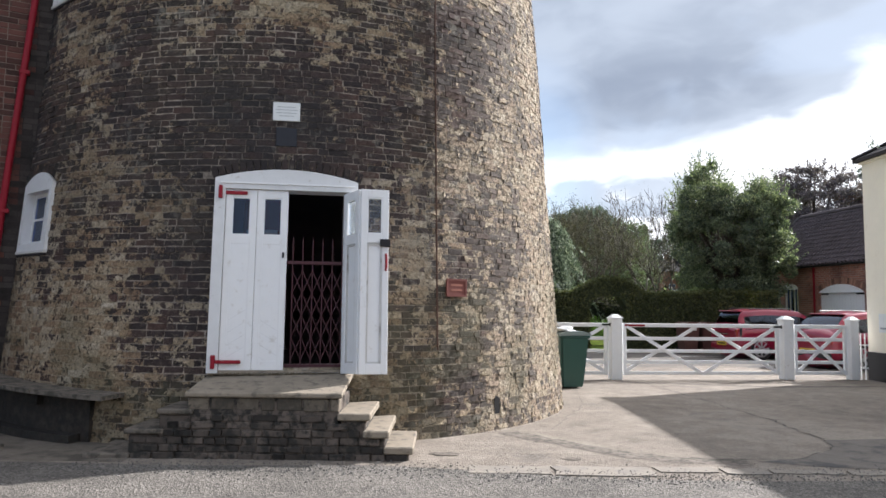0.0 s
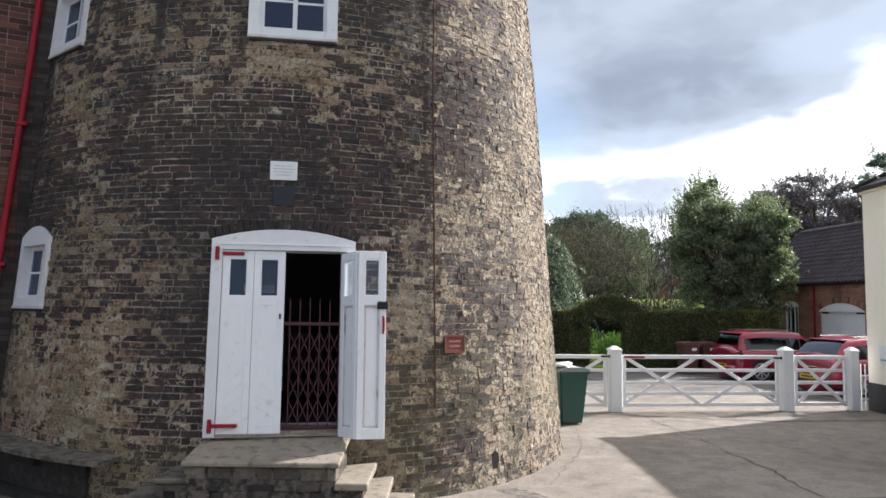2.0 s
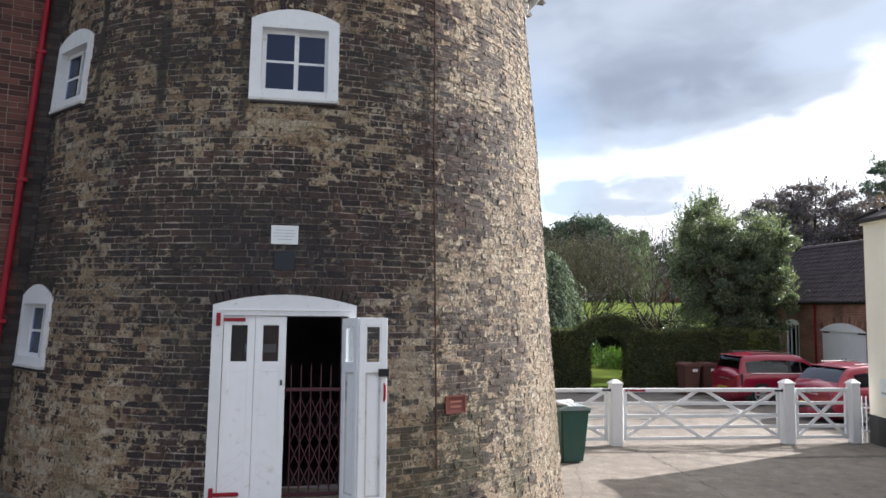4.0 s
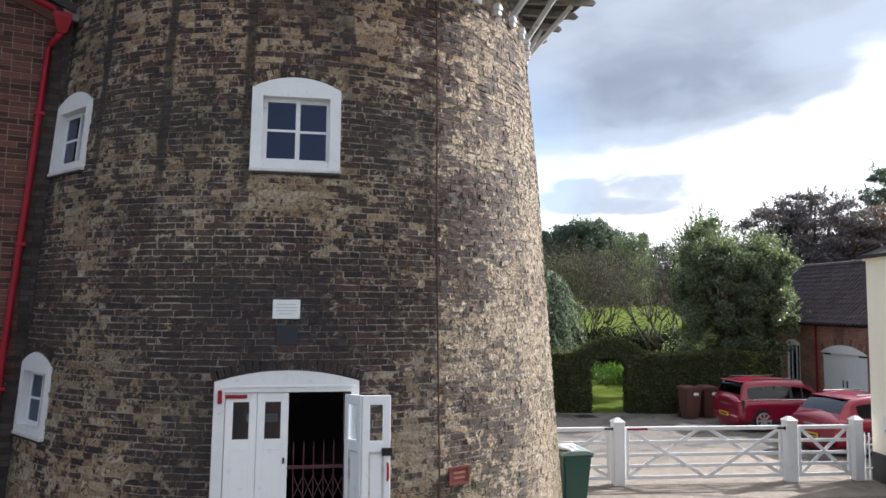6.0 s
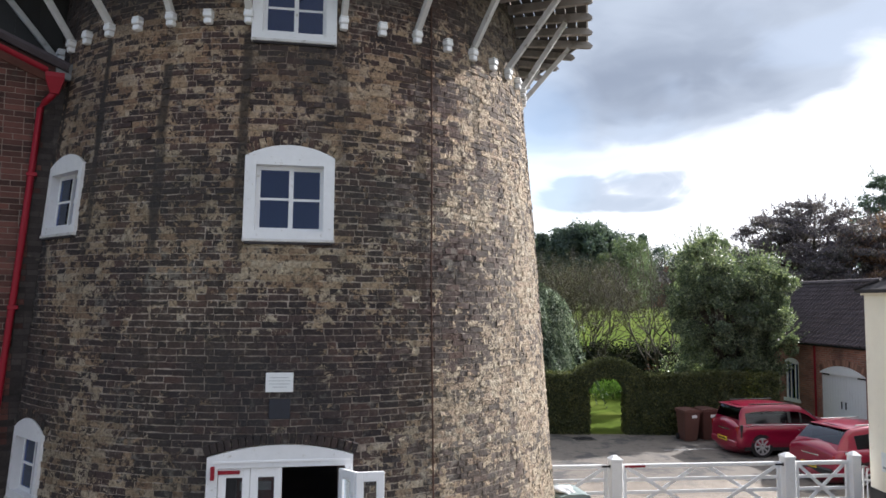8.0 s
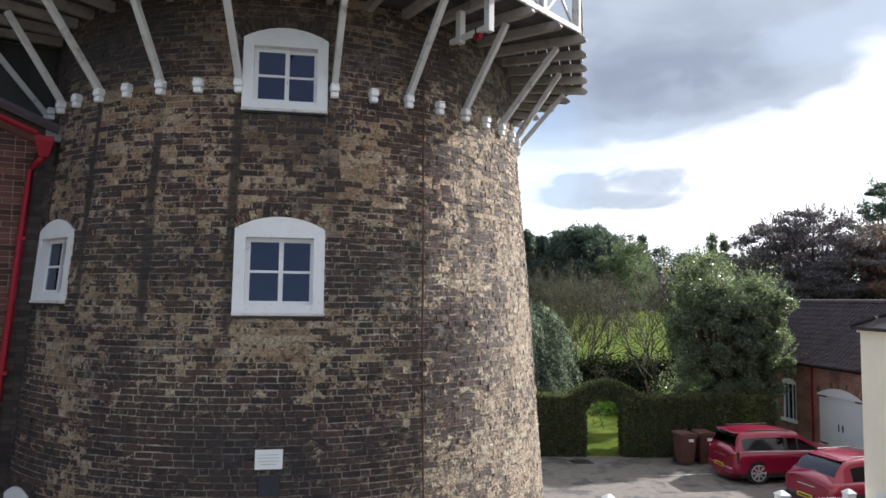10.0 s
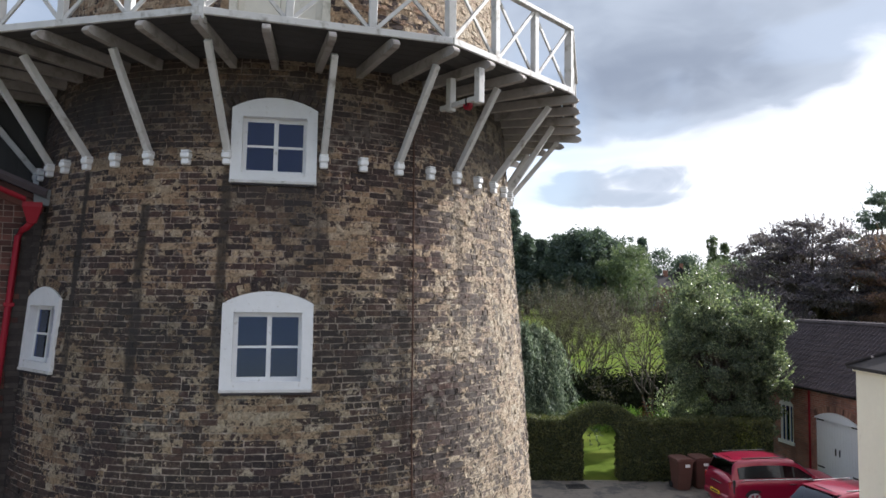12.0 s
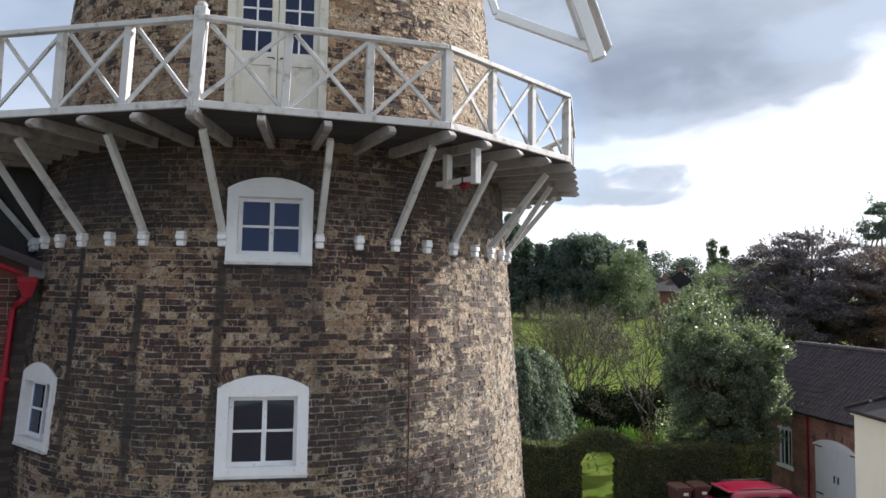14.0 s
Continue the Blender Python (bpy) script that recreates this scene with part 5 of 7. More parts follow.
# ---- steps up to the door ----
def steps():
    mfront = 6.93
    s = thing("entrance_steps", pose(-1.72, mfront, 0), "brick landing with stone treads down both sides", "steps")
    back = 7.95

    def slab(name, x0, x1, y0, y1, z0, z1, mat=STONE, label=""):
        part(name, a_box(x0 + 1.72, x1 + 1.72, y0 - mfront, y1 - mfront, z0, z1, bevel=0.012), mat, s, label)

    bm = bmesh.new()
    box(bm, -0.77, 0.755, -0.03, 1.12, 0.60, 0.648, bevel=0.012)
    for v in bm.verts:
        v.co.z += 0.16 * max(0.0, v.co.y)     # worn to a fall towards the road
    part("landing_slab", bm, STONE, s, "worn stone landing slab")
    # riser courses under the landing: stones on edge, then brickwork
    random.seed(5)
    x = -2.47
    while x < -1.0:
        wd = min(random.uniform(0.15, 0.27), -0.985 - x)
        j = random.uniform(-0.008, 0.008)
        if wd > 0.04:
            slab("stone", x, x + wd - 0.014, mfront + 0.012 + j, mfront + 0.2, 0.470 + j * 0.6, 0.596 + j * 0.3, OLD_STONE)
        x += wd
    treads = [(-0.98, -0.69, 0.46), (-0.73, -0.50, 0.30), (-0.53, -0.27, 0.145)]
    for x0, x1, z in treads:
        slab("tread", x0 - 0.03, x1 + random.uniform(-0.01, 0.01), mfront - 0.03 + random.uniform(-0.02, 0.02), back - 0.1 * (z < 0.3), z - 0.07, z, STONE, "worn stone tread")
    for x0, x1, z in ((-2.76, -2.44, 0.48), (-3.07, -2.72, 0.29)):
        slab("tread", x0, x1 + 0.03, mfront - 0.01, back, z - 0.05, z, MOSSY, "worn stone tread")
    slab("tread", -3.45, -3.0, mfront - 0.03, 7.6, 0.0, 0.06, MOSSY, "low worn stone at the foot")
    # core of the steps
    for x0, x1, z in ((-2.44, -1.0, 0.595), (-0.98, -0.74, 0.39), (-0.74, -0.55, 0.23), (-0.55, -0.32, 0.075), (-2.74, -2.44, 0.43), (-3.03, -2.74, 0.24)):
        slab("core", x0, x1, mfront + 0.022, back, 0.0, z - 0.004, PLINTH)

    def top_at(x):
        """Height of the brickwork under the stones."""
        for x1, z in ((-2.74, 0.235), (-2.46, 0.425), (-0.985, 0.468), (-0.73, 0.385), (-0.54, 0.225)):
            if x < x1:
                return z
        return 0.07

    # front brickwork, old and uneven
    for c in range(8):
        z0 = 0.004 + c * 0.0735
        x = -3.03 + (c % 2) * 0.1 + random.uniform(0, 0.05)
        while x < -0.34:
            wd = random.choice((0.215, 0.19, 0.105, 0.14)) * random.uniform(0.9, 1.06)
            x1 = min(x + wd, -0.32)
            if x1 - x > 0.04 and z0 + 0.062 < min(top_at(x + 0.01), top_at(x1 - 0.01)):
                bm = a_box(x + 1.72, x1 + 1.72, random.uniform(-0.014, 0.016), 0.06, z0 + random.uniform(-0.004, 0.004), z0 + random.uniform(0.054, 0.070), bevel=0.007)
                bmesh.ops.rotate(bm, verts=bm.verts[:], cent=(x + 1.72 + wd / 2, 0, z0), matrix=Matrix.Rotation(radians(random.uniform(-3.2, 3.2)), 3, "Y"))
                part("brick", bm, PLINTH, s)
            x = x1 + random.uniform(0.006, 0.016)


steps()


def plinth_ledge():
    """Low ledge that follows the tower foot beside the steps: a stone shelf over a dark recess, and a kerb in front."""
    p = thing("plinth_ledge", pose(AX, AY, 0), "low stone-topped ledge curving round the tower foot", "ledge")

    def arc(name, d0, d1, r0, r1, z0, z1, mat, n=10, drop=0.0, label=""):
        bm = bmesh.new()
        rings = []
        for k in range(n + 1):
            a = radians(d0 + (d1 - d0) * k / n)
            dz = drop * k / n
            rings.append([bm.verts.new((r * math.sin(a), -r * math.cos(a), z + dz)) for r, z in ((r0, z0), (r1, z0), (r1, z1), (r0, z1))])
        for u, v in zip(rings, rings[1:]):
            for i in range(4):
                bm.faces.new((u[i], u[(i + 1) % 4], v[(i + 1) % 4], v[i]))
        bm.faces.new(rings[0])
        bm.faces.new(rings[-1][::-1])
        bmesh.ops.recalc_face_normals(bm, faces=bm.faces[:])
        part(name, bm, mat, p, label)

    for k in range(4):
        arc("ledge_slab", -62 + 12.2 * k, -62 + 12.2 * (k + 1) - 0.25, 4.15, 4.62, 0.61 - 0.0275 * k, 0.655 - 0.0275 * k, MOSSY, 6, -0.0275, "worn dark ledge stone")
    arc("ledge_core", -62, -18.5, 4.1, 4.33, 0.0, 0.505, PLINTH, 16)
    arc("ledge_bed", -62, -28.0, 4.1, 4.40, 0.44, 0.575, PLINTH, 12, -0.07)
    arc("ledge_foot", -62, -20, 4.3, 4.48, 0.0, 0.10, PLINTH, 16)
    arc("kerb", -62, -24, 4.95, 5.10, 0.0, 0.07, MOSSY, 14, 0.0, "low worn kerb")


plinth_ledge()


# ---- red brick building beside the tower ----
def side_building():
    o = Vector((-5.40, 8.93, 0))
    d = Vector((0.88, 0.475, 0)).normalized()
    m = Matrix.Translation(o) @ Matrix.Rotation(math.atan2(d.y, d.x), 4, "Z")   # local x along the wall, local -y out of it
    b = thing("brick_annexe", m, "red brick annexe with a tiled roof against the mill", "building")
    low = 7.52

    def top_at(x):
        """The verge falls towards the tower."""
        return low + 0.40 * max(0.0, 0.35 - x)

    part("wall", prism(bmesh.new(), [(-7.0, 0), (1.3, 0), (1.3, low), (0.35, low), (-7.0, top_at(-7.0))], 0.0, 0.35), RED_MORTAR, b)
    part("end_wall", a_box(-7.0, -6.65, 0.35, 7.0, 0, 7.6), RED_MORTAR, b)
    rng = random.Random(3)
    singles = 0
    verts, faces, tarry = [], [], []
    for c in range(int(8.2 / COURSE)):
        z0 = c * COURSE + 0.005
        x = -1.6 + (0.11 if c % 2 else 0.0)
        k = 0
        while x < 0.9:
            L = 0.103 if (k + c) % 4 == 0 else 0.215
            k += 1
            y = -0.008 + rng.uniform(-0.004, 0.003)
            if z0 + 0.066 > top_at(x + L) - 0.01:
                x += L + 0.010
                continue
            sooty = x + 0.5 * L > 0.19 - (7.05 - z0) * 0.0757
            if not sooty and singles < 300 and c > 48 and x > -0.75:
                hang("brick", BRICK_DATA[L], b, "", Matrix.Translation((x, y, z0)))
                singles += 1
            else:
                n = len(verts)
                verts += [(x + a * L, y + bb * (0.03 - y), z0 + cc * 0.066) for a in (0, 1) for bb in (0, 1) for cc in (0, 1)]
                faces += [(n, n + 4, n + 5, n + 1), (n, n + 1, n + 3, n + 2), (n + 4, n + 6, n + 7, n + 5), (n + 1, n + 5, n + 7, n + 3), (n, n + 2, n + 6, n + 4)]
                tarry += [1 if sooty else 0] * 5
            x += L + 0.010
    tarry = np.array(tarry)
    for name, pick, mat, label in (("brickwork", 0, RED_BRICK, "red facing bricks"), ("sooty_brickwork", 1, SOOTY_BRICK, "soot-blackened bricks where the annexe meets the tower")):
        ob = hang(name, quads_mesh(name, np.array(verts), np.array(faces)[tarry == pick], mat), b, label)
        tagged(ob, "", "", "", "stuff")
    part("soot_bed", prism(bmesh.new(), [(0.19 - 7.05 * 0.0757, 0), (1.2, 0), (1.2, low - 0.2), (0.19, low - 0.2)], -0.003, 0.1), SOOTY_BRICK, b, "blackened joints")
    # sloping verge: a corbelled course, roof slab with tile ribs, and the gutter along it
    part("verge_course", a_beam((-7.0, -0.025, top_at(-7.0) - 0.13), (0.42, -0.025, low - 0.16), 0.05, 0.14), RED_BRICK, b)
    part("verge_course", a_beam((-7.0, -0.045, top_at(-7.0) - 0.02), (0.42, -0.045, low - 0.05), 0.09, 0.075), RED_BRICK, b)
    bm = bmesh.new()
    pts = [(-7.2, -0.16, top_at(-7.2) + 0.02), (0.45, -0.16, low - 0.02), (0.45, 4.0, low - 0.02), (-7.2, 4.0, top_at(-7.2) + 0.02)]
    lo = [bm.verts.new(p) for p in pts]
    hi = [bm.verts.new((p[0], p[1], p[2] + 0.07)) for p in pts]
    bm.faces.new(lo[::-1])
    bm.faces.new(hi)
    for i in range(4):
        bm.faces.new((lo[i], lo[(i + 1) % 4], hi[(i + 1) % 4], hi[i]))
    part("roof", bm, PANTILE, b, "brown clay tiled roof slope")
    bm = bmesh.new()
    for k in range(19):
        y = -0.14 + k * 0.225
        tube(bm, [(-7.2, y, top_at(-7.2) + 0.10), (0.45, y, low + 0.05)], [0.055, 0.055], 6)
    part("tile_ribbing", bm, PANTILE, b)
    # near-black boards added behind the roof to stand for the dark void there
    for k in range(59):
        x = -7.0 + k * 0.15
        if x < 1.75:
            part("board", a_box(x, x + 0.155, 0.95 + 0.008 * (k % 2), 1.0, 6.5, 8.95), VOID_BLACK, b, "black board added to fill the dark void under the gallery" if k == 0 else "")
    bm = bmesh.new()
    n = 9
    ends = ((-7.2, top_at(-7.2) - 0.03), (0.22, low - 0.03))
    ra, rb = ([[bm.verts.new((x, -0.22 - r * math.cos(math.pi * k / (n - 1)), z - r * math.sin(math.pi * k / (n - 1)))) for k in range(n)] for x, z in ends] for r in (0.065, 0.057))
    for k in range(n - 1):
        bm.faces.new((ra[0][k], ra[1][k], ra[1][k + 1], ra[0][k + 1]))
        bm.faces.new((rb[0][k], rb[0][k + 1], rb[1][k + 1], rb[1][k]))
    part("gutter", bm, REDPAINT, b, "red painted half-round gutter")
    top = low
    hop = bmesh.new()
    q = [[hop.verts.new((0.30 + sx * w, -0.25 + sy * w, z)) for sx, sy in ((-1, -1), (1, -1), (1, 1), (-1, 1))] for w, z in ((0.11, top - 0.10), (0.11, top - 0.16), (0.05, top - 0.36))]
    for u, v in zip(q, q[1:]):
        for i in range(4):
            hop.faces.new((u[i], v[i], v[(i + 1) % 4], u[(i + 1) % 4]))
    hop.faces.new(q[-1])
    part("hopper", hop, REDPAINT, b, "red painted rainwater hopper")
    pipe = bmesh.new()
    tube(pipe, [(0.30, -0.25, top - 0.34), (0.24, -0.20, top - 0.42), (0.19, -0.07, top - 0.44), (0.15, -0.06, top - 0.52), (0.02, -0.06, 5.3), (-0.17, -0.06, 3.0), (-0.37, -0.06, 0.05)], [0.042] * 7, 10)
    part("downpipe", pipe, REDPAINT, b, "red painted iron downpipe", smooth=True)
    for z in (6.1, 4.4, 2.6, 1.0):
        x = 0.16 - (7.05 - z) * 0.0757
        part("pipe_bracket", a_box(x - 0.06, x + 0.06, -0.105, 0.0, z, z + 0.05, bevel=0.006), REDPAINT, b)
    # lead flashing where the roof meets the tower
    part("flashing", a_box(0.30, 0.62, -0.12, 0.4, top - 0.12, top + 0.10, bevel=0.01), LEAD, b, "grey lead flashing against the tower")


BRICK_DATA = {}


def mesh_box(L):
    bm = a_box(0, L, 0, 0.036, 0, 0.066, bevel=0.003)
    me = bpy.data.meshes.new("brick")
    bm.to_mesh(me)
    bm.free()
    me.materials.append(RED_BRICK)
    return me


for _L in (0.103, 0.215):
    BRICK_DATA[_L] = mesh_box(_L)
side_building()


# ---- white gate across the yard ----
def gate_line(s):
    """A point s metres along the gate from its first post."""
    return Vector((3.61 + s * 0.9935, 14.98 + s * 0.1135, 0))


GATE_RZ = math.degrees(math.atan2(0.1135, 0.9935))


def gate_post(s, half=0.118, label="thick square white gate post with a low pointed cap"):
    p = gate_line(s)
    t = thing("gate_post", pose(p.x, p.y, 0.012, 0, 0, GATE_RZ), label, "gate post", "gate posts")
    part("post", a_box(-half, half, -half, half, 0, 1.27, bevel=0.012), WHITE, t)
    bm = bmesh.new()
    q = [bm.verts.new((x, y, 1.27)) for x, y in ((-half - 0.01, -half - 0.01), (half + 0.01, -half - 0.01), (half + 0.01, half + 0.01), (-half - 0.01, half + 0.01))]
    q2 = [bm.verts.new((v.co.x, v.co.y, 1.295)) for v in q]
    q3 = [bm.verts.new((v.co.x * 0.3, v.co.y * 0.3, 1.365)) for v in q]
    bm.faces.new(q[::-1])
    for a, b in ((q, q2), (q2, q3)):
        for i in range(4):
            bm.faces.new((a[i], a[(i + 1) % 4], b[(i + 1) % 4], b[i]))
    bm.faces.new(q3)
    part("cap", bm, WHITE, t)
    return t


def gate_leaf(s0, s1, cross, strap, label):
    """A five-barred gate with long diagonal braces."""
    p = gate_line(s0)
    L = s1 - s0
    g = thing("five_bar_gate", pose(p.x, p.y, 0.012, 0, 0, GATE_RZ), label, "gate", "white gates")
    for x in (0.035, L - 0.035):
        part("stile", a_box(x - 0.035, x + 0.035, -0.03, 0.03, 0.10, 1.17, bevel=0.006), WHITE, g)
    part("top_rail", a_box(0.0, L, -0.035, 0.035, 1.10, 1.18, bevel=0.008), WHITE, g)
    for z in (0.14, 0.37, 0.60, 0.86):
        part("rail", a_box(0.07, L - 0.07, -0.014, 0.014, z - 0.035, z + 0.035, bevel=0.004), WHITE, g)
    for k, (a, b) in enumerate(cross):
        y = -0.03 if k % 2 == 0 else 0.03
        part("brace", a_beam((a[0] * L, y, a[1]), (b[0] * L, y, b[1]), 0.024, 0.07, bevel=0.003), WHITE, g)
    if strap is not None:
        part("strap_hinge", a_box(strap * L - 0.04, strap * L + 0.40, -0.042, -0.034, 1.115, 1.155, bevel=0.002), REDPAINT, g, "red painted strap hinge")
    return g


gate_post(0.0)
gate_post(3.82)
gate_post(5.36, 0.10)
lo, hi = 0.12, 1.12
gate_leaf(0.17, 3.65, (((0.02, hi), (0.50, lo)), ((0.01, 0.16), (0.47, hi)), ((0.50, lo), (0.98, hi)), ((0.53, hi), (0.99, 0.16))), 0.02, "white five-barred gate with crossed diagonal braces")
gate_leaf(4.0, 5.22, (((0.04, hi), (0.96, lo)), ((0.04, lo), (0.96, hi))), None, "small white wicket gate with a crossed brace")
gate_leaf(-3.65, -0.17, (((0.02, hi), (0.50, lo)), ((0.01, 0.16), (0.47, hi)), ((0.50, lo), (0.98, hi)), ((0.53, hi), (0.99, 0.16))), None, "white five-barred gate half hidden behind the mill")


def gate_latch(s, z):
    p = gate_line(s)
    k = thing("gate_latch", pose(p.x, p.y, z, 0, 0, GATE_RZ), "black iron gate latch on the white gate", "latch", "gate latches")
    part("bar", a_box(-0.10, 0.10, -0.055, -0.036, -0.018, 0.018, bevel=0.004), IRON, k)
    part("keeper", a_box(0.06, 0.09, -0.062, -0.030, -0.035, 0.035, bevel=0.004), IRON, k)


gate_latch(-0.20, 1.16)
gate_latch(3.62, 1.14)


def side_rail():
    p = gate_line(5.56)
    r = thing("wall_hurdle", pose(p.x, p.y, 0.012, 0, 0, GATE_RZ), "narrow white iron hurdle between post and house", "railing")
    for x in (0.0, 0.10, 0.20):
        part("bar", cylinder(bmesh.new(), (x, 0, 0), (x, 0, 1.0), 0.014, 8), WHITE, r)
    for z in (0.25, 0.75):
        part("rail", a_box(-0.02, 0.26, -0.012, 0.012, z - 0.015, z + 0.015), WHITE, r)


side_rail()


def wheelie_bin(m, body_mat, lid_mat, label, sticker=False):
    """Two-wheeled refuse bin: tapered ribbed body, overhanging lid, handle bar, wheels."""
    b = thing("wheelie_bin", m, label, "wheelie bin", "wheelie bins")
    bm = bmesh.new()
    q = []
    for z, wx, wy, cy in ((0.03, 0.21, 0.24, 0.03), (0.30, 0.235, 0.27, 0.015), (0.94, 0.275, 0.335, 0.0)):
        q.append([bm.verts.new((sx * wx, cy + sy * wy, z)) for sx, sy in ((-1, -1), (1, -1), (1, 1), (-1, 1))])
    bm.faces.new(q[0][::-1])
    for u, v in zip(q, q[1:]):
        for i in range(4):
            bm.faces.new((u[i], u[(i + 1) % 4], v[(i + 1) % 4], v[i]))
    bm.faces.new(q[-1])
    bmesh.ops.bevel(bm, geom=[e for e in bm.edges if abs(e.verts[0].co.z - e.verts[1].co.z) > 0.1], offset=0.03, segments=2, affect="EDGES")
    part("body", bm, body_mat, b)
    part("rim", a_box(-0.295, 0.295, -0.355, 0.36, 0.93, 0.975, bevel=0.012), body_mat, b)
    bm = bmesh.new()
    prism(bm, [(-0.30, 0.978), (0.30, 0.978), (0.29, 1.02), (0.16, 1.055), (-0.16, 1.055), (-0.29, 1.02)], -0.37, 0.36)
    part("lid", bm, lid_mat, b)
    part("handle", cylinder(bmesh.new(), (-0.2, 0.42, 1.0), (0.2, 0.42, 1.0), 0.016, 8), body_mat, b)
    for s in (-1, 1):
        w = part("wheel", cylinder(bmesh.new(), (s * 0.20, 0.27, 0.11), (s * 0.26, 0.27, 0.11), 0.10, 16), TYRE, b)
    if sticker:
        part("sticker", a_box(-0.02, 0.14, -0.352, -0.30, 0.78, 0.87), PAPER, b, "small white sticker")
    return b


wheelie_bin(pose(2.36, 13.45, 0.012, 0, 0, 12), GREEN_BIN, LID_BIN, "dark green wheelie bin with a grey-green lid by the tower")
def bin_bag():
    """A crumpled white sack left on the lid."""
    bm = bmesh.new()
    bmesh.ops.create_icosphere(bm, subdivisions=3, radius=1.0)
    for v in bm.verts:
        k = 1 + 0.45 * noise.noise(v.co * 1.7) + 0.22 * noise.noise(v.co * 5.0)
        v.co = Vector((v.co.x * 0.19 * k, v.co.y * 0.22 * k, max(-0.005, v.co.z * 0.085 * k)))
    solid("plastic_sack", bm, material("white_plastic_film", (0.62, 0.64, 0.64), 0.35, grain=0.1, scale=18, bump=0.3), "crumpled white plastic sack lying on the green bin", "plastic sack", m=pose(2.27, 13.36, 1.072, 0, 0, 20), smooth=True)


bin_bag()
wheelie_bin(pose(8.18, 23.85, 0.018, 0, 0, 8), BROWN_BIN, BROWN_BIN, "brown wheelie bin with a white sticker by the hedge", True)
wheelie_bin(pose(8.88, 24.05, 0.018, 0, 0, 4), BROWN_BIN, BROWN_BIN, "brown wheelie bin with a white sticker by the hedge", True)


# ---- cream rendered house ----
def cream_house():
    h = thing("cream_house", pose(9.31, 15.64, 0), "cream rendered house with black plinth and dark roof", "house")
    D, W, H = 13.5, 7.0, 4.86
    part("wall", a_box(0, W, -D, 0, 0.62, H, bevel=0.01), CREAM, h)
    part("plinth", a_box(-0.015, W, -D, 0.015, 0.0, 0.62, bevel=0.006), BLACK_PLINTH, h, "black painted plinth")
    part("eaves_board", a_box(-0.05, W, -D, 0.05, H - 0.10, H, bevel=0.006), CREAM, h)
    bm = bmesh.new()
    e, z0, z1 = 0.13, H + 0.02, H + 2.0
    a = [bm.verts.new(p) for p in ((-e, -D - e, z0), (W + e, -D - e, z0), (W + e, e, z0), (-e, e, z0))]
    r = [bm.verts.new(p) for p in ((W / 2, -D + W / 2, z1), (W / 2, -W / 2, z1))]
    b2 = [bm.verts.new((v.co.x, v.co.y, z0 - 0.07)) for v in a]
    bm.faces.new(b2[::-1])
    for i in range(4):
        bm.faces.new((b2[i], b2[(i + 1) % 4], a[(i + 1) % 4], a[i]))
    bm.faces.new((a[0], a[1], r[0]))
    bm.faces.new((a[1], a[2], r[1], r[0]))
    bm.faces.new((a[2], a[3], r[1]))
    bm.faces.new((a[3], a[0], r[0], r[1]))
    roof = part("roof", bm, SLATE, h, "dark hipped slate roof")
    # rows of slates along the near hip, seen edge on
    bm = bmesh.new()
    for k in range(9):
        t = k / 9
        beam(bm, (-e + t * (W / 2 + e), e - t * (W / 2 + e), z0 + t * (z1 - z0) + 0.02), (-e + (t + 0.1) * (W / 2 + e), e - (t + 0.1) * (W / 2 + e), z0 + (t + 0.1) * (z1 - z0) + 0.02), 0.16, 0.05)
    part("hip_tiles", bm, SLATE, h)
    part("small_sign", a_box(-0.02, 0.0, -0.75, -0.45, 1.05, 1.45, bevel=0.004), PAPER, h, "small pale sign with a text line")
    part("text_line", a_box(-0.024, -0.02, -0.70, -0.50, 1.12, 1.16), INK, h)


cream_house()


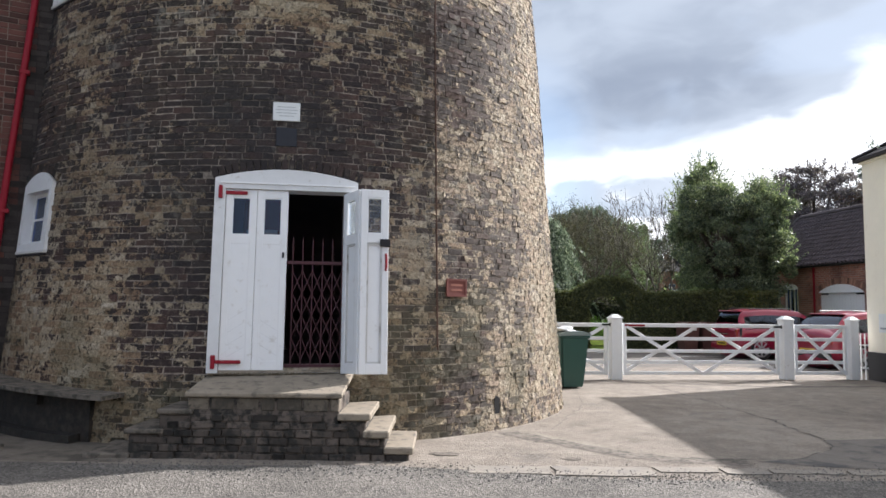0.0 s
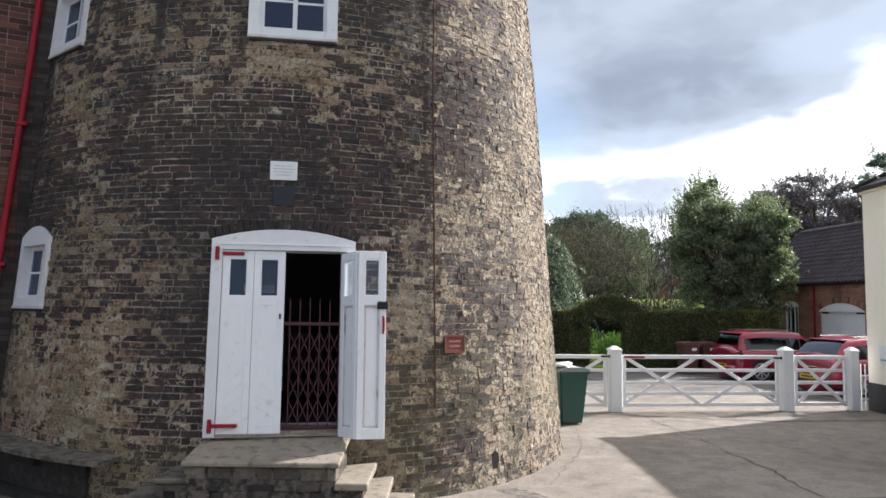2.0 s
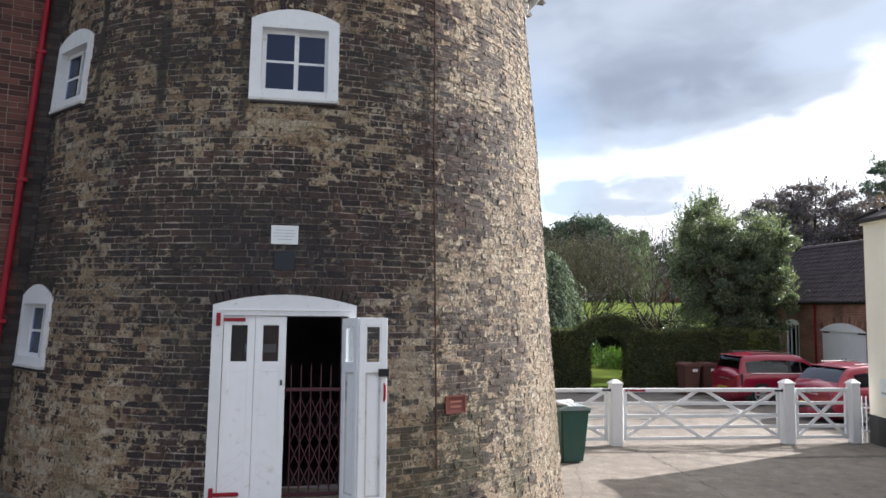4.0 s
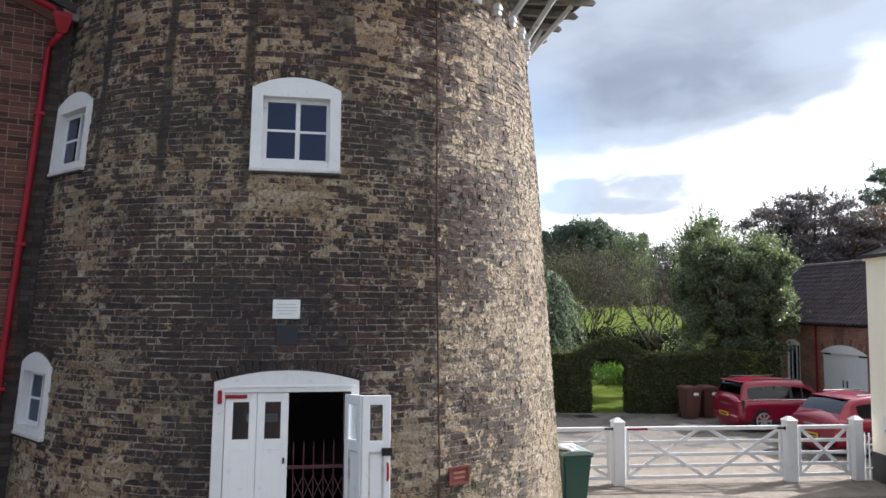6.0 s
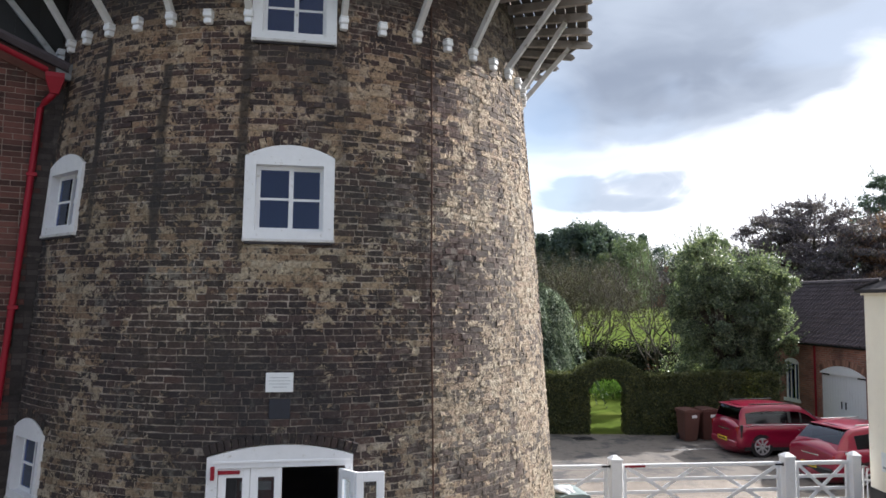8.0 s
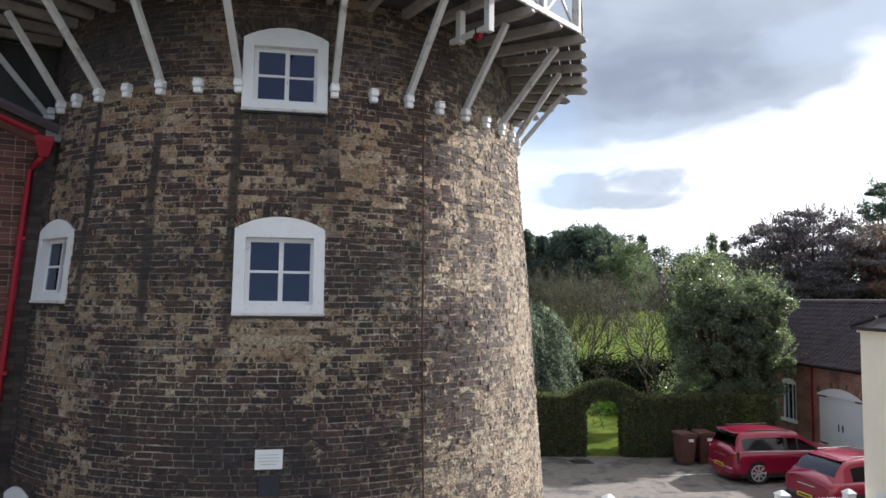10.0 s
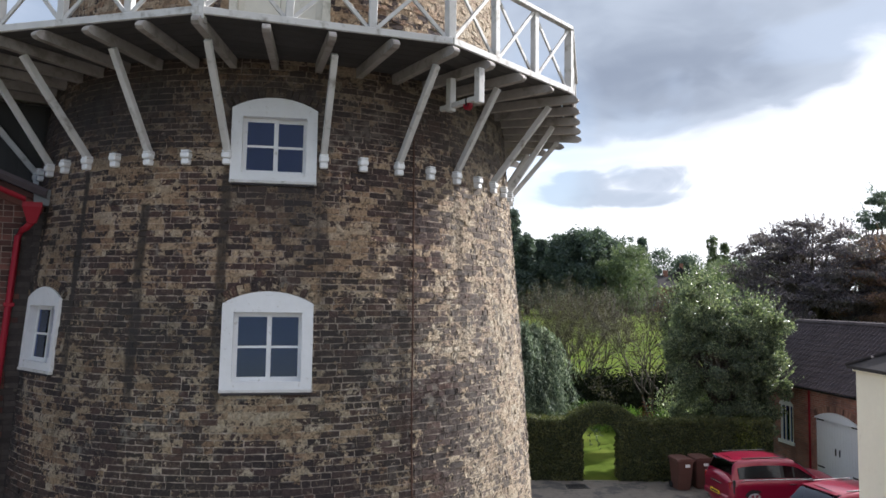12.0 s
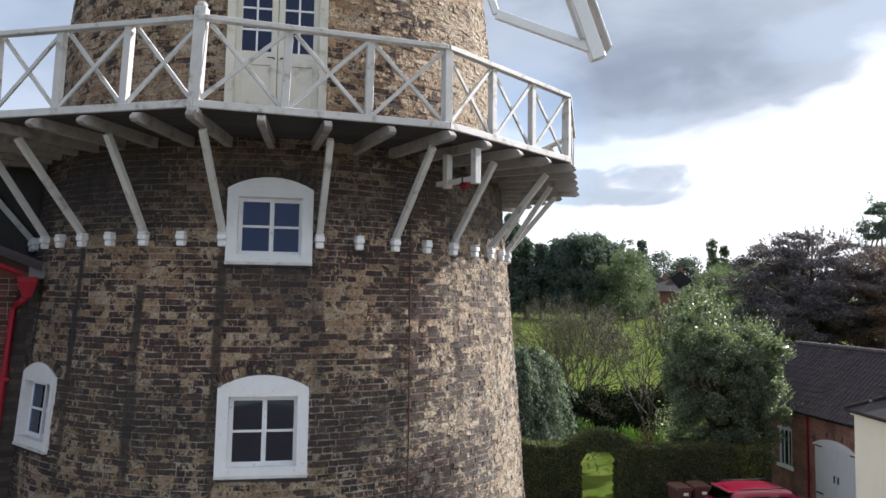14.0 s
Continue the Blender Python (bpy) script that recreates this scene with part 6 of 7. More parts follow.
# ---- brick garage with pantiles ----
def garage():
    X, Y0, Y1, EV, RX, RZ = 13.06, 16.5, 29.56, 3.17, 15.26, 5.42
    g = thing("brick_garage", pose(X, Y1, 0, 0, 0, 8), "red brick outbuilding with dark pantile roof and white doors", "garage")
    L = Y1 - Y0
    brick = bpy.data.materials["red_brick"]
    m = bpy.data.materials.new("outbuilding_brick")
    m.use_nodes = True
    t = Tree(m.node_tree)
    x, y, z = t.split(t.add("ShaderNodeNewGeometry").outputs["Position"])
    bt = t.add("ShaderNodeTexBrick")
    t.join(t.vec(t.math("ADD", x, y), z, 0.0), bt.inputs["Vector"])
    for k, v in (("Color1", (0.33, 0.135, 0.092, 1)), ("Color2", (0.22, 0.098, 0.074, 1)), ("Mortar", (0.30, 0.235, 0.195, 1))):
        bt.inputs[k].default_value = v
    bt.inputs["Scale"].default_value, bt.inputs["Brick Width"].default_value, bt.inputs["Row Height"].default_value, bt.inputs["Mortar Size"].default_value = 1.0, 0.225, 0.075, 0.008
    b = m.node_tree.nodes["Principled BSDF"]
    t.join(t.mix(1.0, bt.outputs[0], t.ramp(t.noise(t.vec(x, y, z), 1.5, 5.0), [(0.3, 0.65), (0.7, 1.25)]), "MULTIPLY"), b.inputs["Base Color"])
    b.inputs["Roughness"].default_value = 0.9
    # openings along the wall, measured from the far end: window, then the wide doors
    win, door = (1.88, 2.68), (3.95, 6.15)
    segs = [(0, win[0], 0, EV), (win[0], win[1], 0, 0.95), (win[0], win[1], 2.36, EV), (win[1], door[0], 0, EV), (door[0], door[1], 2.16, EV), (door[1], L, 0, EV)]
    for a, c, z0, z1 in segs:
        part("wall_panel", a_box(0, 0.3, -c, -a, z0, z1), m, g)
    part("gable_wall", prism(bmesh.new(), [(0, 0), (2 * (RX - X), 0), (2 * (RX - X), EV), (RX - X, RZ - 0.05), (0, EV)], -0.3, 0.0), m, g)
    part("back_wall", a_box(2 * (RX - X) - 0.3, 2 * (RX - X), -L, 0, 0, EV), m, g)
    part("end_wall", prism(bmesh.new(), [(0, 0), (2 * (RX - X), 0), (2 * (RX - X), EV), (RX - X, RZ - 0.05), (0, EV)], -L, -L + 0.3), m, g)
    # window: white frame with slender uprights
    wd = part("window_frame", bmesh.new(), WHITE, g, "white arched window with upright bars")
    bm = bmesh.new()
    for y in (win[0] + 0.04, win[1] - 0.04):
        box(bm, 0.02, 0.12, -y - 0.04, -y + 0.04, 0.95, 2.36)
    arc = [(0.42 * math.cos(math.pi * k / 12), 2.30 + 0.21 * math.sin(math.pi * k / 12)) for k in range(13)]
    prism(bm, arc, -0.03, 0.05)
    head = Matrix.Translation((0, -(win[0] + win[1]) / 2, 0)) @ Matrix.Rotation(radians(90), 4, "Z")
    bmesh.ops.transform(bm, matrix=head, verts=[v for v in bm.verts if v.co.z > 2.29 and v.co.y > -1.0])
    box(bm, -0.06, 0.14, -win[1] - 0.08, -win[0] + 0.08, 0.86, 0.98)
    for k in range(1, 3):
        y = win[0] + (win[1] - win[0]) * k / 3
        box(bm, 0.03, 0.10, -y - 0.018, -y + 0.018, 0.95, 2.32)
    bm.to_mesh(wd.data)
    bm.free()
    part("pane", a_box(0.06, 0.07, -win[1], -win[0], 0.95, 2.36), GLASS, wd)
    part("dark_room", a_box(0.30, 0.34, -win[1] - 0.3, -win[0] + 0.3, 0.6, 2.9), DARK, g)
    # doors under a shallow arch of bricks on edge
    mid = (door[0] + door[1]) / 2
    hw = (door[1] - door[0]) / 2
    for s in (-1, 1):
        y0, y1 = (door[0], mid - 0.005) if s < 0 else (mid + 0.005, door[1])
        dr = part("garage_door", a_box(0.03, 0.08, -y1, -y0, 0.03, 2.16, bevel=0.004), WHITE, g, "white boarded garage door leaf")
        for k in range(1, 8):
            y = y0 + (y1 - y0) * k / 8
            part("board_joint", a_box(0.0285, 0.031, -y - 0.0015, -y + 0.0015, 0.08, 2.12), WEATHERED, dr)
        yh = door[0] + 0.04 if s < 0 else door[1] - 0.04
        for z in (2.09, 0.45):
            part("strap_hinge", a_box(0.015, 0.03, -yh - (0.36 if s < 0 else 0), -yh + (0 if s < 0 else 0.36), z - 0.025, z + 0.025), IRON, dr)
        part("handle", a_box(0.0, 0.03, -mid - s * 0.10 - 0.02, -mid - s * 0.10 + 0.02, 0.98, 1.22, bevel=0.004), IRON, dr)
    rise, n = 0.27, 15
    rad = (hw * hw + rise * rise) / (2 * rise)
    half = math.asin(hw / rad)
    head = [(math.sin(-half + 2 * half * k / 12) * rad, 2.16 - rad + rise + math.cos(-half + 2 * half * k / 12) * rad - 0.0) for k in range(13)]
    bm = bmesh.new()
    prism(bm, [(-hw, 2.13)] + head + [(hw, 2.13)], -0.035, 0.06)
    part("door_head", bm, WHITE, g, "", Matrix.Translation((0, -mid, 0)) @ Matrix.Rotation(radians(90), 4, "Z"))
    for k in range(n * 2):
        a = -half + (k + 0.5) * half / n
        bm = a_box(-half * rad / n / 2 + 0.005, half * rad / n / 2 - 0.005, -0.012, 0.05, rad + 0.01, rad + 0.23)
        part("arch_brick", bm, GARAGE_BRICK, g, "", Matrix.Translation((0, -mid, 2.16 - rad + rise)) @ Matrix.Rotation(radians(-90), 4, "Z") @ Matrix.Rotation(a, 4, "Y"))
    # downpipe between window and doors
    part("downpipe", cylinder(bmesh.new(), (-0.05, -3.68, 0.1), (-0.05, -3.68, EV - 0.1), 0.04, 8), REDPAINT, g, "red painted downpipe")
    part("gutter", cylinder(bmesh.new(), (-0.22, 0.1, EV - 0.06), (-0.22, -L, EV - 0.07), 0.035, 8), IRON, g)
    # roof slopes as rows of S-shaped tiles
    slope = math.hypot(RX - X + 0.25, RZ - EV)
    ang = math.atan2(RZ - EV, RX - X + 0.25)
    rows, cols, sub = 13, int((L + 0.3) / 0.20), 6
    verts, faces = [], []
    for side in (0, 1):
        for r in range(rows):
            d0, d1 = slope * r / rows, slope * (r + 1) / rows + 0.05
            for c in range(cols if side == 0 else 0):
                for k in range(sub):
                    n0 = len(verts)
                    for dd, lift in ((d0, 0.042), (d1, 0.0)):
                        for u in (k / sub, (k + 1) / sub):
                            w = 0.062 * math.sin(2 * math.pi * u)
                            xx = -0.25 + dd * math.cos(ang) - (w + lift) * math.sin(ang)
                            zz = EV - 0.03 + dd * math.sin(ang) + (w + lift) * math.cos(ang)
                            verts.append((xx, 0.15 - (c + u) * 0.20, zz))
                    faces.append((n0, n0 + 1, n0 + 3, n0 + 2))
    ob = hang("tile_field", quads_mesh("pantiles", np.array(verts), np.array(faces), PANTILE), g, "dark weathered clay pantiles")
    tagged(ob, kind="stuff")
    bm = bmesh.new()
    q = [bm.verts.new(p) for p in ((RX - X, 0.15, RZ - 0.03), (RX - X, -L, RZ - 0.03), (2 * (RX - X) + 0.25, -L, EV - 0.05), (2 * (RX - X) + 0.25, 0.15, EV - 0.05), (-0.2, 0.15, EV - 0.10), (-0.2, -L, EV - 0.10))]
    bm.faces.new((q[0], q[1], q[2], q[3]))
    bm.faces.new((q[4], q[5], q[1], q[0]))
    part("roof_boarding", bm, SLATE, g)
    for k in range(int(L / 0.45)):
        part("ridge_tile", cylinder(bmesh.new(), (RX - X, 0.15 - k * 0.45, RZ + 0.0), (RX - X, 0.15 - k * 0.45 - 0.44, RZ + 0.012), 0.115, 8), PANTILE, g)
    bm = bmesh.new()
    beam(bm, (-0.25, 0.16, EV + 0.02), (RX - X, 0.16, RZ + 0.06), 0.14, 0.10)
    part("verge", bm, SLATE, g, "dark mortared verge")


garage()


# ---- cars ----
def car(m, L, W, H, style, label):
    """Small estate or hatchback. Local +x is its front."""
    c = thing("car", m, label, "car", "parked cars")
    hl, hw = L / 2, W / 2
    belt = 0.61 * H
    # lower body: sections from tail to nose
    prof = [(-hl, 0.42, belt - 0.16, 0.80), (-hl + 0.06, 0.26, belt - 0.04, 0.92), (-hl + 0.35, 0.20, belt, 0.985), (-0.4 * hl, 0.19, belt + 0.01, 1.0), (0.15 * hl, 0.19, belt, 1.0), (0.48 * hl, 0.20, belt - 0.03, 0.985), (0.80 * hl, 0.22, belt - 0.14, 0.94), (hl - 0.08, 0.25, belt - 0.28, 0.84), (hl, 0.36, belt - 0.40, 0.72)]
    bm = bmesh.new()
    rings = []
    for x, z0, z1, f in prof:
        w = hw * f
        pts = [(-w * 0.90, z0), (w * 0.90, z0), (w, z0 + 0.12), (w, z0 + 0.55 * (z1 - z0)), (w * 0.965, z1 - 0.05), (w * 0.90, z1), (-w * 0.90, z1), (-w * 0.965, z1 - 0.05), (-w, z0 + 0.55 * (z1 - z0)), (-w, z0 + 0.12)]
        rings.append([bm.verts.new((x, y, z)) for y, z in pts])
    for a, b in zip(rings, rings[1:]):
        for i in range(len(a)):
            j = (i + 1) % len(a)
            bm.faces.new((a[i], b[i], b[j], a[j]))
    bm.faces.new(rings[0])
    bm.faces.new(rings[-1][::-1])
    bmesh.ops.recalc_face_normals(bm, faces=bm.faces[:])
    for _ in range(2):
        bmesh.ops.subdivide_edges(bm, edges=bm.edges[:], cuts=1, use_grid_fill=True, smooth=0.6)
    part("body", bm, CAR_RED, c, smooth=True)
    # cabin: sections along a smooth roof line, from the foot of the tailgate to the foot of the windscreen
    estate = style == "estate"
    tail = -hl + (0.08 if estate else 0.12)
    rear_top = -hl + (0.26 if estate else 0.62)
    front_top, front = 0.12 * hl, 0.50 * hl
    foot = belt - 0.03
    line = [(tail, foot), (tail + 0.25 * (rear_top - tail), foot + 0.30 * (H - foot)), (tail + 0.80 * (rear_top - tail), foot + 0.80 * (H - foot)), (rear_top + 0.10, H - 0.055), (rear_top + 0.5, H - 0.012), (0.5 * (rear_top + front_top), H), (front_top - 0.15, H - 0.03), (front_top + 0.12, H - 0.10), (front_top + 0.62 * (front - front_top), foot + 0.42 * (H - foot)), (front, foot)]
    for _ in range(2):      # round off the corners
        line = [line[0]] + [(p[0] * (1 - w) + q[0] * w, p[1] * (1 - w) + q[1] * w) for p, q in zip(line, line[1:]) for w in (0.25, 0.75)] + [line[-1]]
    fine = []
    for p, q in zip(line, line[1:]):
        n = max(1, int(math.hypot(q[0] - p[0], q[1] - p[1]) / 0.045))
        fine += [(p[0] + (q[0] - p[0]) * k / n, p[1] + (q[1] - p[1]) * k / n) for k in range(n)]
    line = fine + [line[-1]]

    def section(x, z):
        """One half of a section, from the waist up to the middle of the roof."""
        up = z - foot
        end = min(1.0, (front - x) / 0.5, (x - tail) / 0.35)
        narrow = 1.0 - 0.07 * (1.0 - max(0.0, end))
        wb, wr = 0.915 * hw * narrow, (0.915 - 0.165 * up / (H - foot)) * hw * narrow
        rc = min(0.14, 0.45 * up)
        half = [(wb + (wr - wb) * f, foot + up * f * (1 - rc / max(up, 1e-6) * 0.9)) for f in (0.0, 0.13, 0.50, 0.86, 1.0)]
        yc, zc = half[-1]
        half += [(yc - rc * (1 - math.cos(a)), zc + rc * 0.9 * math.sin(a)) for a in (0.55, 1.1)]
        half += [(yc - rc, z - 0.006), (0.5 * (yc - rc), z + 0.006 * min(1, up * 5)), (0.0, z + 0.012 * min(1, up * 5))]
        return half

    grid = []
    for x, z in line:
        h = section(x, z)
        grid.append([(x, y, zz) for y, zz in h] + [(x, -y, zz) for y, zz in h[-2::-1]])
    m_pts = len(grid[0])
    pillars = ((-0.13 * hl, -0.09 * hl), (0.06 * hl, 0.09 * hl)) if estate else ((-0.20 * hl, -0.16 * hl), (0.03 * hl, 0.06 * hl))
    rear_pillar = tail + (0.24 if estate else 0.62)
    patches = {}
    for u in range(len(line) - 1):
        xm, zm = 0.5 * (line[u][0] + line[u + 1][0]), 0.5 * (line[u][1] + line[u + 1][1])
        rise = (zm - foot) / (H - foot)
        for v in range(m_pts - 1):
            k = min(v, m_pts - 2 - v)
            kind = "cabin"
            if k in (1, 2) and rise > 0.86 and rear_pillar < xm < front - 0.2 or k in (1, 2) and 0.30 < rise <= 0.86 and 0 < xm < front - 0.10:
                kind = "surround" if any(a < xm < b for a, b in pillars) else "side_window"
            elif k >= 5 and xm > front_top and 0.10 < rise < 0.93:
                kind = "windscreen"
            elif k >= 6 and xm < rear_top + 0.1 and 0.26 < rise < 0.90:
                kind = "rear_window"
            bay = 0
            if kind in ("side_window", "surround"):
                bay = (v > m_pts // 2, sum(xm > 0.5 * (a + b) if kind == "side_window" else xm > b for a, b in pillars))
            patches.setdefault((kind, bay), []).append((u, v))
    looks = {"cabin": (CAR_RED, "red roof and pillars"), "side_window": (CAR_GLASS, "dark side window"), "surround": (CAR_BLACK, "black door pillar"), "windscreen": (CAR_GLASS, "dark windscreen"), "rear_window": (CAR_GLASS, "dark tailgate glass")}
    for (kind, bay), cells in patches.items():
        bm = bmesh.new()
        vs = {}
        for u, v in cells:
            ring = ((u, v), (u + 1, v), (u + 1, v + 1), (u, v + 1))
            for q in ring:
                if q not in vs:
                    vs[q] = bm.verts.new(grid[q[0]][q[1]])
            bm.faces.new([vs[q] for q in ring])
        bmesh.ops.recalc_face_normals(bm, faces=bm.faces[:])
        part(kind, bm, looks[kind][0], c, looks[kind][1], smooth=True)
    part("cabin_floor", a_box(tail + 0.1, front - 0.1, -0.8 * hw, 0.8 * hw, foot - 0.02, foot + 0.01), CAR_BLACK, c)
    for s in (-1, 1):
        part("side_trim", a_box(-hl * 0.86, hl * 0.5, s * hw * 0.940 - 0.008, s * hw * 0.940 + 0.008, belt - 0.045, belt - 0.018), CHROME, c, "bright waistline trim")
        part("sill", a_box(-hl * 0.9, hl * 0.9, s * hw * 0.97 - 0.02, s * hw * 0.97 + 0.02, 0.19, 0.30), CAR_BLACK, c)
        part("roof_rail", a_beam((rear_top + 0.25, s * hw * 0.64, H - 0.005), (front_top - 0.2, s * hw * 0.64, H + 0.005), 0.03, 0.03), CHROME if not estate else CAR_BLACK, c)
        part("mirror", a_box(front - 0.32, front - 0.16, s * (hw + 0.08) - 0.09, s * (hw + 0.08) + 0.09, belt - 0.0, belt + 0.13, bevel=0.04), CAR_RED, c)
        part("door_handle", a_box(-0.02 * hl, 0.09 * hl, s * (hw + 0.004) - 0.01, s * (hw + 0.004) + 0.01, belt - 0.15, belt - 0.12), CHROME, c)
        zt = belt - 0.28
        part("tail_lamp", a_box(-hl + 0.01, -hl + 0.12, s * hw * 0.82 - 0.06, s * hw * 0.82 + 0.06, zt, zt + (0.26 if estate else 0.17), bevel=0.02), LAMP_RED, c, "red tail lamp")
        part("head_lamp", a_box(hl - 0.30, hl - 0.10, s * hw * 0.66 - 0.09, s * hw * 0.66 + 0.09, belt - 0.38, belt - 0.22, bevel=0.03), CHROME, c)
        if estate:
            part("corner_pillar", a_box(-hl + 0.09, -hl + 0.17, s * hw * 0.925 - 0.03, s * hw * 0.925 + 0.03, 0.45, belt + 0.02, bevel=0.02), CAR_BLACK, c)
    if estate:
        for s in (-1, 1):
            part("waist_trim", a_beam((tail + 0.35, s * hw * 0.945, belt + 0.012), (front - 0.10, s * hw * 0.945, belt + 0.004), 0.03, 0.022), CHROME, c, "thin chrome strip under the windows")
    part("spoiler", a_box(rear_top - 0.10, rear_top + 0.16, -hw * 0.64, hw * 0.64, H - 0.10, H - 0.065, bevel=0.012), CAR_RED, c)
    # tailgate details
    part("bumper", a_box(-hl - 0.05, -hl + 0.12, -hw * 0.84, hw * 0.84, 0.26, 0.46, bevel=0.04), CAR_RED if style == "estate" else CAR_BLACK, c)
    part("number_plate", a_box(-hl - 0.066, -hl - 0.05, -0.26, 0.26, 0.40, 0.51), PLATE, c, "yellow plate with a dark bar")
    part("plate_bar", a_box(-hl - 0.07, -hl - 0.066, -0.20, 0.20, 0.435, 0.475), CAR_BLACK, c)
    part("tailgate_bar", a_box(-hl - 0.012, -hl + 0.02, -0.30, 0.30, belt - 0.20, belt - 0.17), CHROME, c)
    for sx in (-1, 1):
        for sy in (-1, 1):
            x, y, r = (-0.62 if sx < 0 else 0.64) * hl, sy * (hw - 0.085), 0.31
            arch = bmesh.new()
            tube(arch, [(x, y - 0.06, 0.33), (x, y + sy * 0.092 + 0.0, 0.33)] if sy > 0 else [(x, y + 0.06, 0.33), (x, y - 0.092, 0.33)], [r + 0.04, r + 0.038], 24)
            part("wheel_arch", arch, CAR_BLACK, c)
            wh = part("wheel", bmesh.new(), TYRE, c, "black tyre on a bright alloy rim")
            bm = bmesh.new()
            n = 28
            sec = [(r - 0.10, -0.09), (r - 0.02, -0.10), (r, -0.06), (r, 0.06), (r - 0.02, 0.10), (r - 0.10, 0.09)]
            vs = [[bm.verts.new((x + rr * math.cos(2 * math.pi * k / n), y + dy, 0.32 + rr * math.sin(2 * math.pi * k / n))) for rr, dy in sec] for k in range(n)]
            for k in range(n):
                a, b = vs[k], vs[(k + 1) % n]
                for i in range(len(sec)):
                    j = (i + 1) % len(sec)
                    bm.faces.new((a[i], a[j], b[j], b[i]))
            bm.to_mesh(wh.data)
            bm.free()
            bm = bmesh.new()
            yo = y + sy * 0.096
            ro = r - 0.075
            tube(bm, [(x, yo - 0.02 * sy, 0.32), (x, yo, 0.32)], [0.06, 0.05], 12)
            for k in range(8):
                a = 2 * math.pi * k / 8
                beam(bm, (x + 0.04 * math.cos(a), yo, 0.32 + 0.04 * math.sin(a)), (x + ro * math.cos(a), yo, 0.32 + ro * math.sin(a)), 0.05, 0.05)
            part("rim", bm, ALLOY, wh, "bright alloy rim")
            bm = bmesh.new()
            ring = [[bm.verts.new((x + rr * math.cos(2 * math.pi * k / n), yo + 0.004 * sy, 0.32 + rr * math.sin(2 * math.pi * k / n))) for rr in (ro - 0.03, ro + 0.012)] for k in range(n)]
            for k in range(n):
                bm.faces.new((ring[k][0], ring[k][1], ring[(k + 1) % n][1], ring[(k + 1) % n][0]))
            part("rim_edge", bm, ALLOY, wh)
    return c


car(pose(10.56, 22.30, 0.02, 0, 0, 8), 3.85, 1.68, 1.52, "estate", "red compact estate car parked beside the hedge")
car(pose(11.45, 19.0, 0.02, 0, 0, 14), 4.05, 1.76, 1.48, "hatch", "red hatchback with silver roof rails parked on the yard")
crack("bay_line", [(6.9, 22.2), (8.2, 22.45), (9.6, 22.55)], 0.045, WEATHERED, 0.027, "worn white painted parking line")


def drain_cover(x, y, rz):
    d = thing("drain_cover", pose(x, y, 0.016, 0, 0, rz), "dark iron drain cover set in the tarmac", "drain cover", "drain covers")
    part("rim", ring_prism(bmesh.new(), [(-0.36, -0.26), (0.36, -0.26), (0.36, 0.26), (-0.36, 0.26)], [(-0.31, -0.21), (0.31, -0.21), (0.31, 0.21), (-0.31, 0.21)], -0.012, 0.0), IRON, d, "", pose(0, 0, 0, -90))
    part("lid", a_box(-0.305, 0.305, -0.205, 0.205, 0.0, 0.009, bevel=0.003), TYRE, d)
    for k in range(5):
        part("ridge", a_box(-0.26, 0.26, -0.16 + 0.08 * k - 0.012, -0.16 + 0.08 * k + 0.012, 0.009, 0.012), IRON, d)


drain_cover(4.75, 24.0, 6)


# ---- plants ----
def leaf_mesh(name, centres, size, mat, rng, aspect=0.5, droop=None, spread=1.0):
    """One small folded diamond for each centre, at random turns."""
    n = len(centres)
    c = np.asarray(centres, float)
    a = rng.normal(size=(n, 3))
    if droop is not None:
        a = a * 0.35 + np.asarray(droop)
    a /= np.linalg.norm(a, axis=1)[:, None]
    b = rng.normal(size=(n, 3))
    b -= (b * a).sum(1)[:, None] * a
    b /= np.linalg.norm(b, axis=1)[:, None]
    s = size * rng.uniform(0.6, 1.35, n)[:, None]
    v = np.stack([c - a * s * 0.5, c + b * s * aspect * 0.5, c + a * s * 0.5, c - b * s * aspect * 0.5], 1).reshape(-1, 3)
    f = np.arange(4 * n).reshape(n, 4)
    return quads_mesh(name, v, f, mat)


def blob_points(rng, blobs, per, shell=0.55):
    """Leaf places in clumps: each blob is (x, y, z, rx, ry, rz)."""
    out = []
    for x, y, z, rx, ry, rz in blobs:
        d = rng.normal(size=(per, 3))
        d /= np.linalg.norm(d, axis=1)[:, None]
        r = shell + (1 - shell) * rng.rand(per) ** 0.7
        r *= rng.uniform(0.85, 1.12, per)
        out.append(np.array([x, y, z]) + d * r[:, None] * np.array([rx, ry, rz]))
    return np.concatenate(out)


def crown_blobs(rng, centre, radii, n, size, low=-0.75, square=2.0, flat=0.75):
    """Clump centres over and inside an uneven crown; square makes it fuller at the shoulders, flat lays the clumps in tiers."""
    out = []
    while len(out) < n:
        d = rng.normal(size=3)
        d /= np.linalg.norm(d)
        if d[2] < low:
            continue
        r = 0.45 + 0.55 * rng.rand() ** 0.5
        k = 1 + 0.26 * noise.noise(Vector(d * 2.3) + Vector(centre)) + 0.14 * noise.noise(Vector(d * 6.1) + Vector(centre))
        k /= float((np.abs(d) ** square).sum() ** (1 / square))
        p = np.array(centre) + d * r * k * np.array(radii)
        s = size * rng.uniform(0.65, 1.3)
        out.append((*p, s, s, s * flat))
    return out


